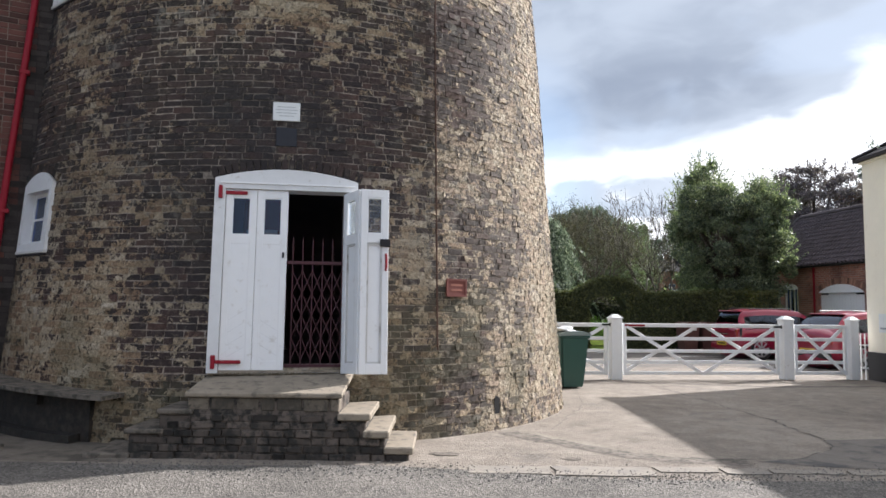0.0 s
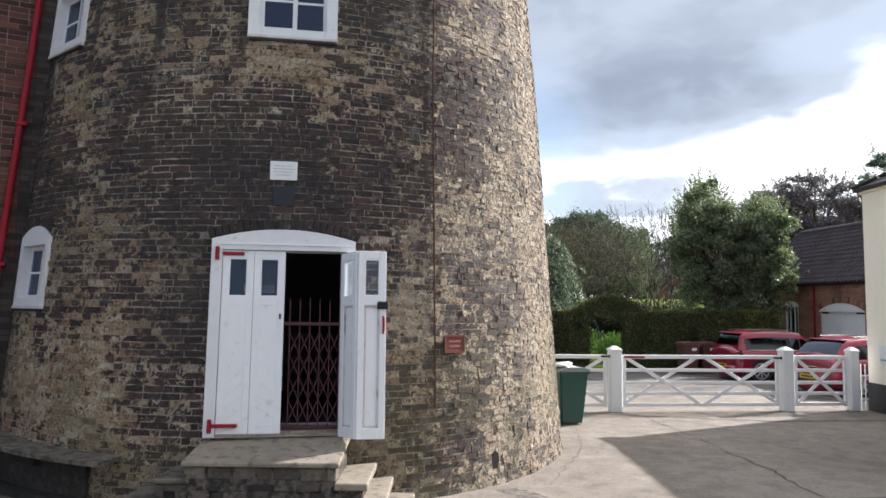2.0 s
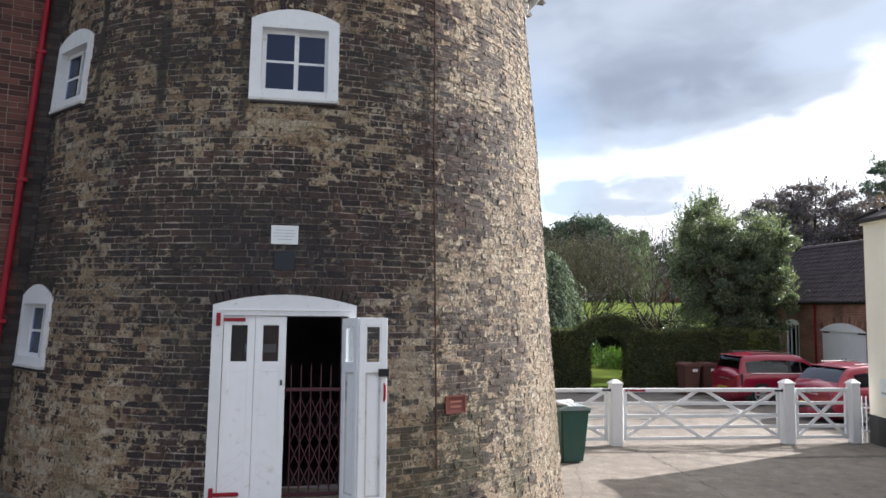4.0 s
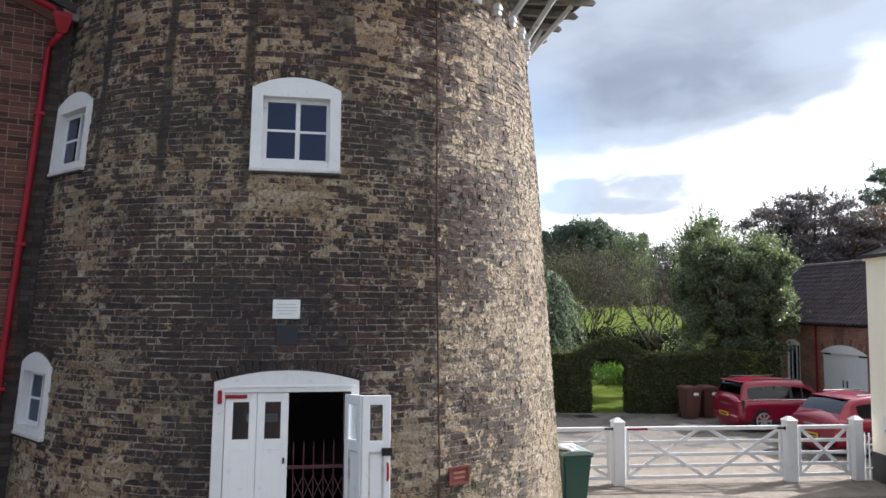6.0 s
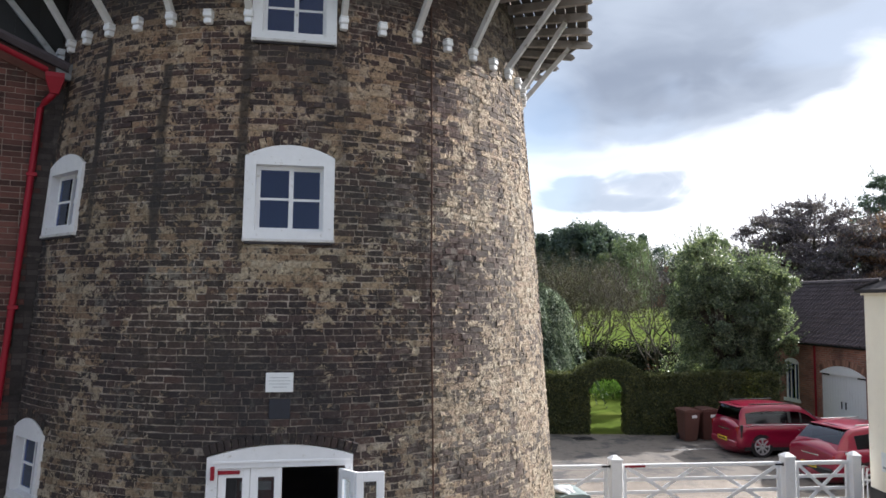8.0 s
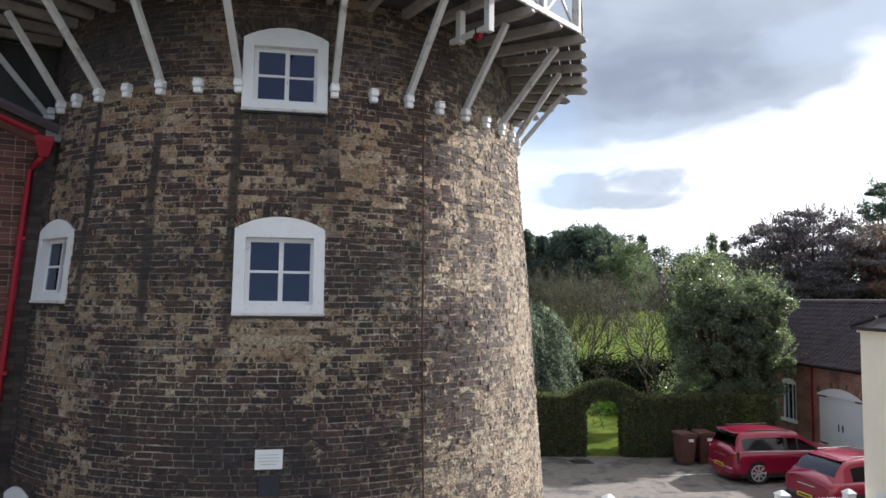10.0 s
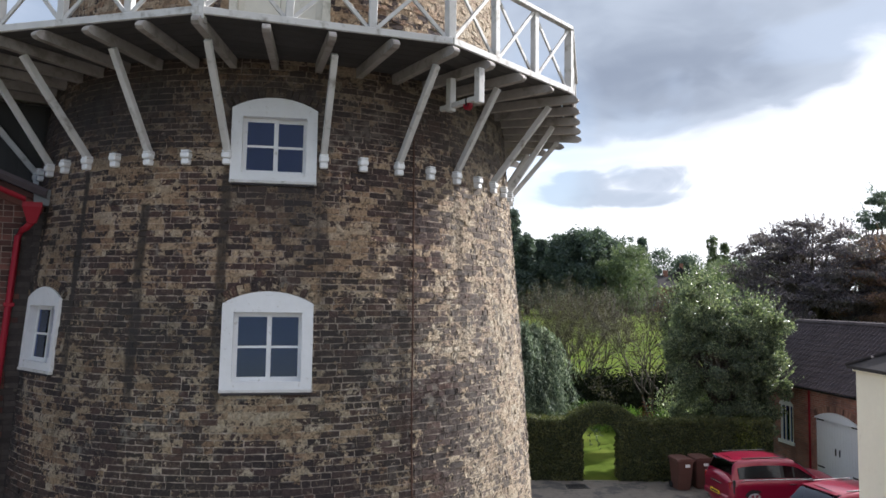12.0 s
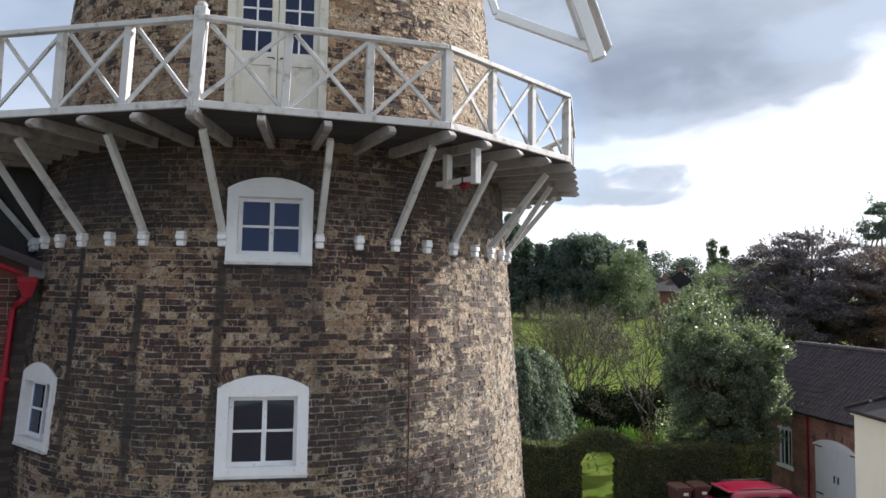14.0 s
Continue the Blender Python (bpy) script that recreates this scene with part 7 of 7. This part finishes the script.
def limbs(base, blobs, rng, trunk_h, r0, seg=7, every=3):
    """Tapered trunk with limbs that reach into the clumps."""
    bm = bmesh.new()
    b = Vector(base)
    top = b + Vector((rng.uniform(-0.1, 0.1) * trunk_h, rng.uniform(-0.1, 0.1) * trunk_h, trunk_h))
    tube(bm, [b - Vector((0, 0, 0.1)), b.lerp(top, 0.15), b.lerp(top, 0.6) + Vector((0.05, 0, 0)), top], [r0 * 1.35, r0, r0 * 0.8, r0 * 0.6], seg + 2)
    for i, q in enumerate(blobs):
        if i % every:
            continue
        t = Vector(q[:3])
        s = b.lerp(top, rng.uniform(0.45, 1.0))
        mid = s.lerp(t, 0.5) + Vector((rng.normal() * 0.08, rng.normal() * 0.08, 0.12)) * (t - s).length
        tube(bm, [s, s.lerp(mid, 0.5), mid, t], [r0 * 0.42, r0 * 0.33, r0 * 0.22, r0 * 0.07], seg)
    return bm


def leafy_tree(name, base, centre, radii, n_blobs, blob, per, leaf, mat, label, category="tree", seed=1, r0=0.2, aspect=0.5, low=-0.75, shell=0.4, spires=0, group="", square=2.0, flat=0.75, shoot=(3.5, 8.0), lobes=()):
    rng = np.random.RandomState(seed)
    t = thing(name, pose(*base), label, category, group)
    c = [centre[i] - base[i] for i in range(3)]
    blobs = crown_blobs(rng, c, radii, n_blobs, blob, low, square, flat)
    masses = [(c, radii)]
    for at, size, n in lobes:
        masses.append(([at[i] - base[i] for i in range(3)], size))
        blobs += crown_blobs(rng, *masses[-1], n, blob * 0.85, low, 2.4, flat)
    part("trunk", limbs((0, 0, 0), blobs, rng, c[2] * 0.75, r0), BARK, t, "bark-covered trunk and limbs", smooth=True)
    pts = [blob_points(rng, blobs, per, shell)]
    for k in range(spires):
        # young shoots that stand out of the crown
        d = rng.normal(size=3)
        d[2] = abs(d[2]) * 1.1
        d /= np.linalg.norm(d)
        mid, size = masses[k % len(masses)]
        p = np.array(mid) + d * np.array(size) * rng.uniform(0.86, 1.05)
        d = d + np.array([0, 0, 0.9])
        d /= np.linalg.norm(d)
        u = np.arange(18)[:, None] / 17
        pts.append(p + d * u * leaf * rng.uniform(*shoot) + rng.normal(size=(18, 3)) * leaf * 0.55 * (1.1 - u))
    pts = np.concatenate(pts)
    hang("crown", leaf_mesh("crown", pts, leaf, mat, rng, aspect), t, "mass of separate leaves")
    return t


leafy_tree("holly_tree", (11.0, 27.0, 0), (10.65, 26.7, 3.45), (1.80, 1.6, 2.15), 230, 0.36, 420, 0.085, L_HOLLY, "broad dark evergreen tree with glossy leaves behind the hedge", seed=3, r0=0.16, spires=520, low=-1.0, square=4.0, shoot=(3.5, 10.0), lobes=[((9.75, 26.6, 5.55), (0.75, 0.9, 1.4), 60), ((11.9, 26.4, 4.75), (0.85, 0.9, 1.45), 70), ((11.85, 26.2, 3.0), (0.9, 0.9, 1.3), 40)])
leafy_tree("garden_tree", (12.3, 32.0, 0), (11.75, 32.0, 5.5), (1.4, 1.3, 1.8), 70, 0.38, 240, 0.11, L_HOLLY, "taller green tree behind the evergreen", seed=5, r0=0.14, spires=140)
leafy_tree("copper_beech", (27.9, 53, 1.3), (27.8, 53, 7.0), (5.5, 5.2, 5.2), 300, 0.95, 340, 0.17, L_COPPER, "large dark copper beech behind the outbuilding", seed=7, r0=0.5, spires=260, square=2.3, flat=0.38, shoot=(2.0, 5.0))
leafy_tree("copper_beech", (33.5, 50, 1.1), (33.3, 50, 6.0), (4.8, 4.5, 5.2), 190, 0.8, 320, 0.18, L_COPPER_RED, "reddish copper-leaved tree beside the large beech", seed=8, r0=0.4, spires=220, flat=0.4)
leafy_tree("tall_conifer", (38.5, 60, 2.0), (38.8, 60, 9.6), (3.4, 3.2, 6.4), 160, 0.80, 240, 0.20, L_FAR, "tall dark pine at the edge of the garden", seed=9, r0=0.4, spires=120, flat=0.45)


def weeping_tree():
    """Silver-leaved weeping tree: shoots arch out and hang to the hedge."""
    rng = np.random.RandomState(21)
    bx, by = 3.5, 28.6
    t = thing("weeping_tree", pose(bx, by, 0), "silver-green weeping tree with hanging shoots", "tree")
    bm = bmesh.new()
    tube(bm, [(0, 0, 0), (0.05, 0, 1.6), (0, 0.05, 3.2), (0.02, 0, 4.7)], [0.16, 0.13, 0.10, 0.04], 9)
    pts, dirs = [], []
    sprays = []
    for _ in range(110):
        z = rng.uniform(1.5, 4.9)
        sprays.append((rng.uniform(0, 2 * math.pi), rng.uniform(0.55, 1.05) * 2.25 * math.sqrt(max(0.04, 1 - (z / 5.15) ** 2.2)), z))
    for k in range(1320):
        a, reach, z0 = sprays[k % 110]
        a, reach, z0 = a + rng.normal() * 0.06, reach * rng.uniform(0.7, 1.2), z0 + rng.normal() * 0.10
        zt = z0 + rng.uniform(0.15, 0.5)
        end = max(0.6, zt - rng.uniform(0.7, 2.0))
        n = 46
        for j in range(n):
            u = j / (n - 1)
            r = reach * (1 - (1 - min(1, u * 1.6)) ** 2) * (0.75 + 0.55 * u)
            z = z0 + (zt - z0) * math.sin(min(1, u * 2.2) * math.pi / 2) - (zt - end) * max(0, u - 0.25) ** 1.5 / 0.65
            pts.append((r * math.cos(a) + rng.normal() * 0.025, r * math.sin(a) + rng.normal() * 0.025, z + rng.normal() * 0.02))
        if k % 12 == 0:
            q = [(r * math.cos(a), r * math.sin(a), z) for r, z in ((0.0, z0 - 0.3), (reach * 0.5, zt - 0.15), (reach * 0.85, zt - 0.4))]
            tube(bm, q, [0.035, 0.022, 0.01], 5)
    part("trunk", bm, BARK, t, "slender trunk and arching limbs", smooth=True)
    hang("crown", leaf_mesh("crown", pts, 0.17, L_SILVER, rng, 0.20, (0.1, 0, -0.45)), t, "curtain of narrow silver leaves")


weeping_tree()


def twiggy_tree(base, height, spread, label, seed, leaves, mat, stems=7):
    """Thin-leaved tree: many stems that fork into fine upright twigs, with sparse leaves."""
    rng = np.random.RandomState(seed)
    t = thing("thin_tree", pose(*base), label, "tree", "thin trees")
    bm = bmesh.new()
    tips = []

    def grow(p, d, length, r, depth):
        q = p + d * length
        mid = p.lerp(q, 0.5) + Vector(rng.normal(size=3) * length * 0.06)
        tube(bm, [p, mid, q], [r, r * 0.8, r * 0.6], 4 if depth > 2 else 7)
        if depth >= 3:
            tips.append((p, q))
        if depth >= 7:
            return
        for _ in range(3 if depth < 3 else 2):
            nd = (d + Vector(rng.normal(size=3)) * 0.40 + Vector((0, 0, 0.16))).normalized()
            grow(q, nd, length * rng.uniform(0.70, 0.95), max(r * 0.62, 0.010), depth + 1)

    for k in range(stems):
        a = 2 * math.pi * k / stems + rng.uniform(-0.3, 0.3)
        d = Vector((math.cos(a) * spread, math.sin(a) * spread, 1)).normalized()
        grow(Vector((0, 0, height * 0.02)), d, height * 0.17, 0.052 * height / 7, 1)
    tube(bm, [(0, 0, -0.1), (0, 0, height * 0.05)], [0.022 * height, 0.016 * height], 9)
    part("trunk", bm, TWIG, t, "grey forking stems", smooth=True)
    pts = []
    for a, b in tips:
        for _ in range(leaves):
            u = rng.uniform(0.0, 1.15)
            pts.append(np.array(a.lerp(b, u)) + rng.normal(size=3) * 0.16)
    hang("crown", leaf_mesh("crown", pts, 0.065, mat, rng, 0.45), t, "thin scattered leaves")


twiggy_tree((7.4, 38.9, 0.2), 9.3, 0.55, "round thin-leaved tree on the meadow edge", 31, 12, L_OLIVE, 10)
twiggy_tree((9.9, 33, 0.05), 9.4, 0.36, "sparse half-bare tree on the meadow edge", 33, 2, L_OLIVE, 3)
twiggy_tree((17.0, 52, 0.9), 8.0, 0.35, "sparse half-bare tree on the meadow edge", 35, 1, L_OLIVE, 4)


# ---- hedge with an arch cut through it ----
def hedge_top(x):
    """Clipped top: level, with a hump over the archway."""
    hump = max(0, 1 - ((x - 5.8) / 1.3) ** 2)
    return 2.06 + 0.55 * hump ** 1.2 + 0.03 * math.sin(x * 2.1) + 0.22 * max(0.0, min(1.0, (3.6 - x) / 0.8)) + 0.10 * min(1.0, max(0.0, (x - 7) / 3))


def hedge():
    x0, x1, y0, y1 = 1.2, 11.7, 24.75, 25.6
    ax0, ax1, atop = 5.08, 6.42, 1.93
    h = thing("hedge", pose(0, 0, 0), "clipped dark hedge with an archway cut through it", "hedge")
    bm = bmesh.new()

    def block(a, b, zlow):
        n = max(2, int((b - a) / 0.25))
        r = []
        for k in range(n + 1):
            x = a + (b - a) * k / n
            z = hedge_top(x) - 0.06
            zl = zlow(x)
            r.append([bm.verts.new(p) for p in ((x, y0 + 0.08, zl), (x, y0 + 0.08, z - 0.15), (x, y0 + 0.25, z), (x, y1 - 0.25, z), (x, y1 - 0.08, z - 0.15), (x, y1 - 0.08, zl))])
        for u, v in zip(r, r[1:]):
            for i in range(6):
                bm.faces.new((u[i], v[i], v[(i + 1) % 6], u[(i + 1) % 6]))
        bm.faces.new(r[0])
        bm.faces.new(r[-1][::-1])

    def arch(x):
        u = (x - (ax0 + ax1) / 2) / ((ax1 - ax0) / 2)
        return 1.50 + (atop - 1.50) * math.sqrt(max(0, 1 - u ** 4))

    block(x0, ax0, lambda x: 0.0)
    block(ax0, ax1, arch)
    block(ax1, x1, lambda x: 0.0)
    bmesh.ops.recalc_face_normals(bm, faces=bm.faces[:])
    # The dark core puts the shade between the leaves into a solid block.
    part("inner_growth", bm, HEDGE_CORE, h, "dark solid core standing for the shade inside the hedge")
    rng = np.random.RandomState(40)
    pts = []
    while len(pts) < 60000:
        x = rng.uniform(x0, x1)
        s = rng.rand()
        top = hedge_top(x)
        if s < 0.55:
            p = (x, y0 + rng.normal() * 0.05 + 0.05, rng.uniform(0, top - 0.05))
        elif s < 0.88:
            p = (x, rng.uniform(y0 + 0.02, y1), top + rng.normal() * 0.045 - 0.05)
        elif s < 0.94:
            p = (rng.choice((ax0, ax1)) + rng.normal() * 0.04, rng.uniform(y0, y1), rng.uniform(0, 1.4))
        else:
            p = (x, y1 - 0.05 + rng.normal() * 0.05, rng.uniform(0, top))
        if ax0 + 0.06 < p[0] < ax1 - 0.06 and p[2] < arch(p[0]) - 0.05:
            continue
        pts.append(p)
    ob = hang("foliage", leaf_mesh("foliage", pts, 0.075, L_HEDGE, rng, 0.55), h, "small clipped hedge leaves")
    tagged(ob, kind="stuff")


hedge()


def shrub_row(name, label, category, boxes, n, size, mat, seed, aspect=0.4, upright=0.0, group=""):
    """Border plants as loose leafy mounds."""
    rng = np.random.RandomState(seed)
    for k, (x, y, r, hgt) in enumerate(boxes):
        t = thing(name, pose(x, y, ground_height(x, y)), label, category, group)
        d = rng.normal(size=(n, 3))
        d /= np.linalg.norm(d, axis=1)[:, None]
        d[:, 2] = np.abs(d[:, 2])
        rr = 0.35 + 0.65 * rng.rand(n) ** 0.6
        p = d * rr[:, None] * np.array([r, r, hgt]) * rng.uniform(0.85, 1.15, (n, 1))
        hang("leaves", leaf_mesh("leaves", p, size, mat, rng, aspect, (0, 0, upright) if upright else None), t, "loose leaves")
        bm = bmesh.new()
        for j in range(5):
            a = rng.uniform(0, 6.28)
            tube(bm, [(0, 0, -0.02), (math.cos(a) * r * 0.4, math.sin(a) * r * 0.4, hgt * 0.6)], [0.02, 0.008], 5)
        part("stems", bm, TWIG, t, "thin stems")


shrub_row("border_plant", "bright green leafy border plant behind the hedge", "plant", [(8.2, 34.4, 0.9, 1.0), (9.2, 33.8, 1.0, 1.2), (10.2, 32.6, 0.9, 1.3), (7.3, 36.2, 0.9, 1.1), (6.4, 36.4, 0.9, 0.9)], 1500, 0.17, L_FLOWER, 51, 0.25, 1.2, "border plants")
shrub_row("variegated_shrub", "yellow-green variegated shrub at the end of the hedge", "shrub", [(10.75, 24.85, 0.6, 2.25)], 3000, 0.075, leaf_material("variegated_leaf", (0.06, 0.075, 0.02), (0.13, 0.14, 0.035), (0.25, 0.24, 0.07), 0.5, 0.35), 56, 0.5)
shrub_row("flowering_shrub", "dark red-leaved shrub in the garden border", "shrub", [(8.7, 29.6, 0.55, 2.2)], 900, 0.10, leaf_material("red_leaf", (0.05, 0.015, 0.012), (0.10, 0.03, 0.02), (0.20, 0.09, 0.05)), 52)
shrub_row("garden_shrub", "grey-green shrub in the garden border", "shrub", [(9.9, 29.2, 0.8, 1.9), (10.8, 33.0, 1.3, 2.4)], 2200, 0.12, L_HOLLY, 53)
# Near-black leaves: the low hedge's shade is put into their colour.
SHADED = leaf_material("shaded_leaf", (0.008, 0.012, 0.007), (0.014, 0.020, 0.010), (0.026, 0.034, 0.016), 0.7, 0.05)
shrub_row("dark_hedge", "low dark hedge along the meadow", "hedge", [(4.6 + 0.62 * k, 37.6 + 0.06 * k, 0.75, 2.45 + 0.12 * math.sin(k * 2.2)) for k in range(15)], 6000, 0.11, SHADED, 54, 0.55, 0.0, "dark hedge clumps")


# ---- the wooded distance ----
def wood(name, label, trees, mat, seed, per=60, leaf=0.7, blobs=36):
    rng = np.random.RandomState(seed)
    for x, y, hgt, r, taper in trees:
        z = ground_height(x, y)
        t = thing(name, pose(x, y, z), label, "tree", name + " group")
        bl = []
        for k in range(blobs):
            u = 0.12 + 0.86 * rng.rand()
            rr = r * (1 - u) ** 0.6 if taper == 1 else r * math.sqrt(max(0.05, 1 - ((u - 0.55) / 0.5) ** 2))
            a = rng.uniform(0, 6.28)
            q = rr * rng.uniform(0.3, 1.0)
            s = r * (0.30 if taper else 0.34) * rng.uniform(0.7, 1.2)
            bl.append((q * math.cos(a), q * math.sin(a), hgt * u, s, s, s * (1.0 if not taper else 0.8)))
        bl.append((0, 0, hgt * 0.93, r * 0.22, r * 0.22, r * 0.5))
        bm = bmesh.new()
        tube(bm, [(0, 0, -0.3), (0, 0, hgt * 0.9)], [0.025 * hgt, 0.006 * hgt], 7)
        part("trunk", bm, BARK, t)
        hang("crown", leaf_mesh("crown", blob_points(rng, bl, per, 0.3), leaf, mat, rng, 0.6), t)


wood("dark_conifer", "tall dark conifer at the far side of the meadow", [(10.7, 110, 16.4, 3.0, 1), (6.0, 112, 17.0, 4.4, 1), (3.0, 110, 18.0, 4.4, 1), (13.2, 111, 12.6, 2.8, 1), (15.8, 113, 11.8, 2.8, 1)], L_FAR, 61, 170, 0.38, 100)
wood("far_broadleaf", "broad dark green tree at the far side of the meadow", [(14.2, 116, 10.8, 3.6, 0), (18.8, 110, 12.2, 3.6, 0), (22.2, 109, 12.9, 3.9, 0), (25.8, 112, 11.9, 3.7, 0), (29.0, 116, 10.2, 3.2, 0)], L_FAR, 62, 190, 0.38, 100)
wood("far_light_tree", "pale green tree beyond the meadow", [(27.0, 104, 10.0, 3.6, 0), (30.5, 112, 8.5, 3.4, 0), (24.5, 106, 8.0, 3.0, 0), (46, 122, 8.0, 3.8, 0), (50, 126, 9.0, 3.6, 0), (56, 128, 10.0, 4.0, 0), (33.5, 118, 6.0, 2.6, 0), (40, 112, 5.0, 2.6, 0), (44.5, 112, 5.0, 2.4, 0)], L_FAR2, 63, 90, 0.34, 80)
wood("skyline_tree", "dark tree on the skyline", [(38.5, 150, 15.5, 3.0, 0), (44.0, 156, 15.5, 3.4, 1), (41.0, 160, 12.0, 4.0, 0), (50, 160, 13.0, 4.0, 0), (56, 162, 12.0, 4.2, 0), (62, 158, 11.0, 4.0, 0), (34, 146, 11, 3.8, 0), (68, 160, 11.5, 4.4, 0), (75, 158, 11, 4.4, 0), (30, 138, 12, 4.0, 0)], L_FAR, 64, 70, 0.45, 80)
wood("poplar", "slender pale poplar on the skyline", [(58.0, 152, 16.0, 1.5, 0), (60.6, 152, 14.5, 1.2, 0)], L_FAR2, 65, 40, 0.34, 170)


def far_wood_line():
    """Closed belt of woodland that rings the place."""
    rng = np.random.RandomState(70)
    bl = []
    for k in range(420):
        a = rng.uniform(0, 2 * math.pi)
        d = rng.uniform(190, 240)
        x, y = d * math.cos(a), d * math.sin(a)
        s = rng.uniform(3.5, 6)
        bl.append((x, y, ground_height(x, y) + rng.uniform(1, 7), s, s, s))
    ob = new("far_wood", leaf_mesh("far_wood", blob_points(rng, bl, 200, 0.3), 0.9, L_FAR, rng, 0.7))
    tagged(ob, "belt of dark woodland round the horizon", "woodland", "", "stuff")


far_wood_line()


def far_house(x, y, w, d, eave, ridge, rz, wall, label):
    z = ground_height(x, y)
    h = thing("far_house", pose(x, y, z, 0, 0, rz), label, "house", "houses beyond the meadow")
    part("wall", a_box(-w / 2, w / 2, -d / 2, d / 2, -0.5, eave), wall, h)
    part("roof", prism(bmesh.new(), [(-d / 2 - 0.4, eave - 0.1), (d / 2 + 0.4, eave - 0.1), (0, ridge)], -w / 2 - 0.3, w / 2 + 0.3), SLATE, h, "", Matrix.Rotation(radians(90), 4, "Z"))
    for sx in (-0.28, 0.25):
        for zz in (1.0, 3.4):
            if zz + 1.2 < eave:
                wn = part("window", a_box(sx * w - 0.6, sx * w + 0.6, -d / 2 - 0.06, -d / 2, zz, zz + 1.2), WHITE, h)
                part("pane", a_box(sx * w - 0.5, sx * w + 0.5, -d / 2 - 0.08, -d / 2 - 0.06, zz + 0.1, zz + 1.1), GLASS, wn)
    part("chimney", a_box(w * 0.3, w * 0.3 + 0.7, -0.35, 0.35, ridge - 1.2, ridge + 1.0), HOUSE_BRICK, h)


far_house(40.0, 134, 6.5, 7, 4.6, 6.8, 8, HOUSE_BRICK, "red brick house with grey roof beyond the meadow")
far_house(46.5, 138, 7, 7, 5.2, 8.4, 70, CREAM, "pale rendered house with grey roof beyond the meadow")
far_house(52.0, 134, 8, 7, 3.6, 6.0, 5, HOUSE_BRICK, "red brick house with grey roof beyond the meadow")


# unseen wall across the road, behind the viewer, added for window reflections and bounce
solid("wall_south", a_box(-45, 45, -22.4, -22, 0, 6.5), PALE_CONC, "plain grey unseen wall added for the windows to reflect", "wall", "", "structure")


# ---- single bricks of the tower ----
def single_bricks():
    me = None
    for deg, z, out in SINGLE_BRICKS:
        if me is None:
            bm = a_box(-0.108, 0.108, 0, 0.03, -0.033, 0.033, bevel=0.003)
            me = bpy.data.meshes.new("brick")
            bm.to_mesh(me)
            bm.free()
            me.materials.append(BRICK)
        hang("brick", me, tower, "", TO_TOWER @ wall_frame(deg, z, out, -3.8))


single_bricks()
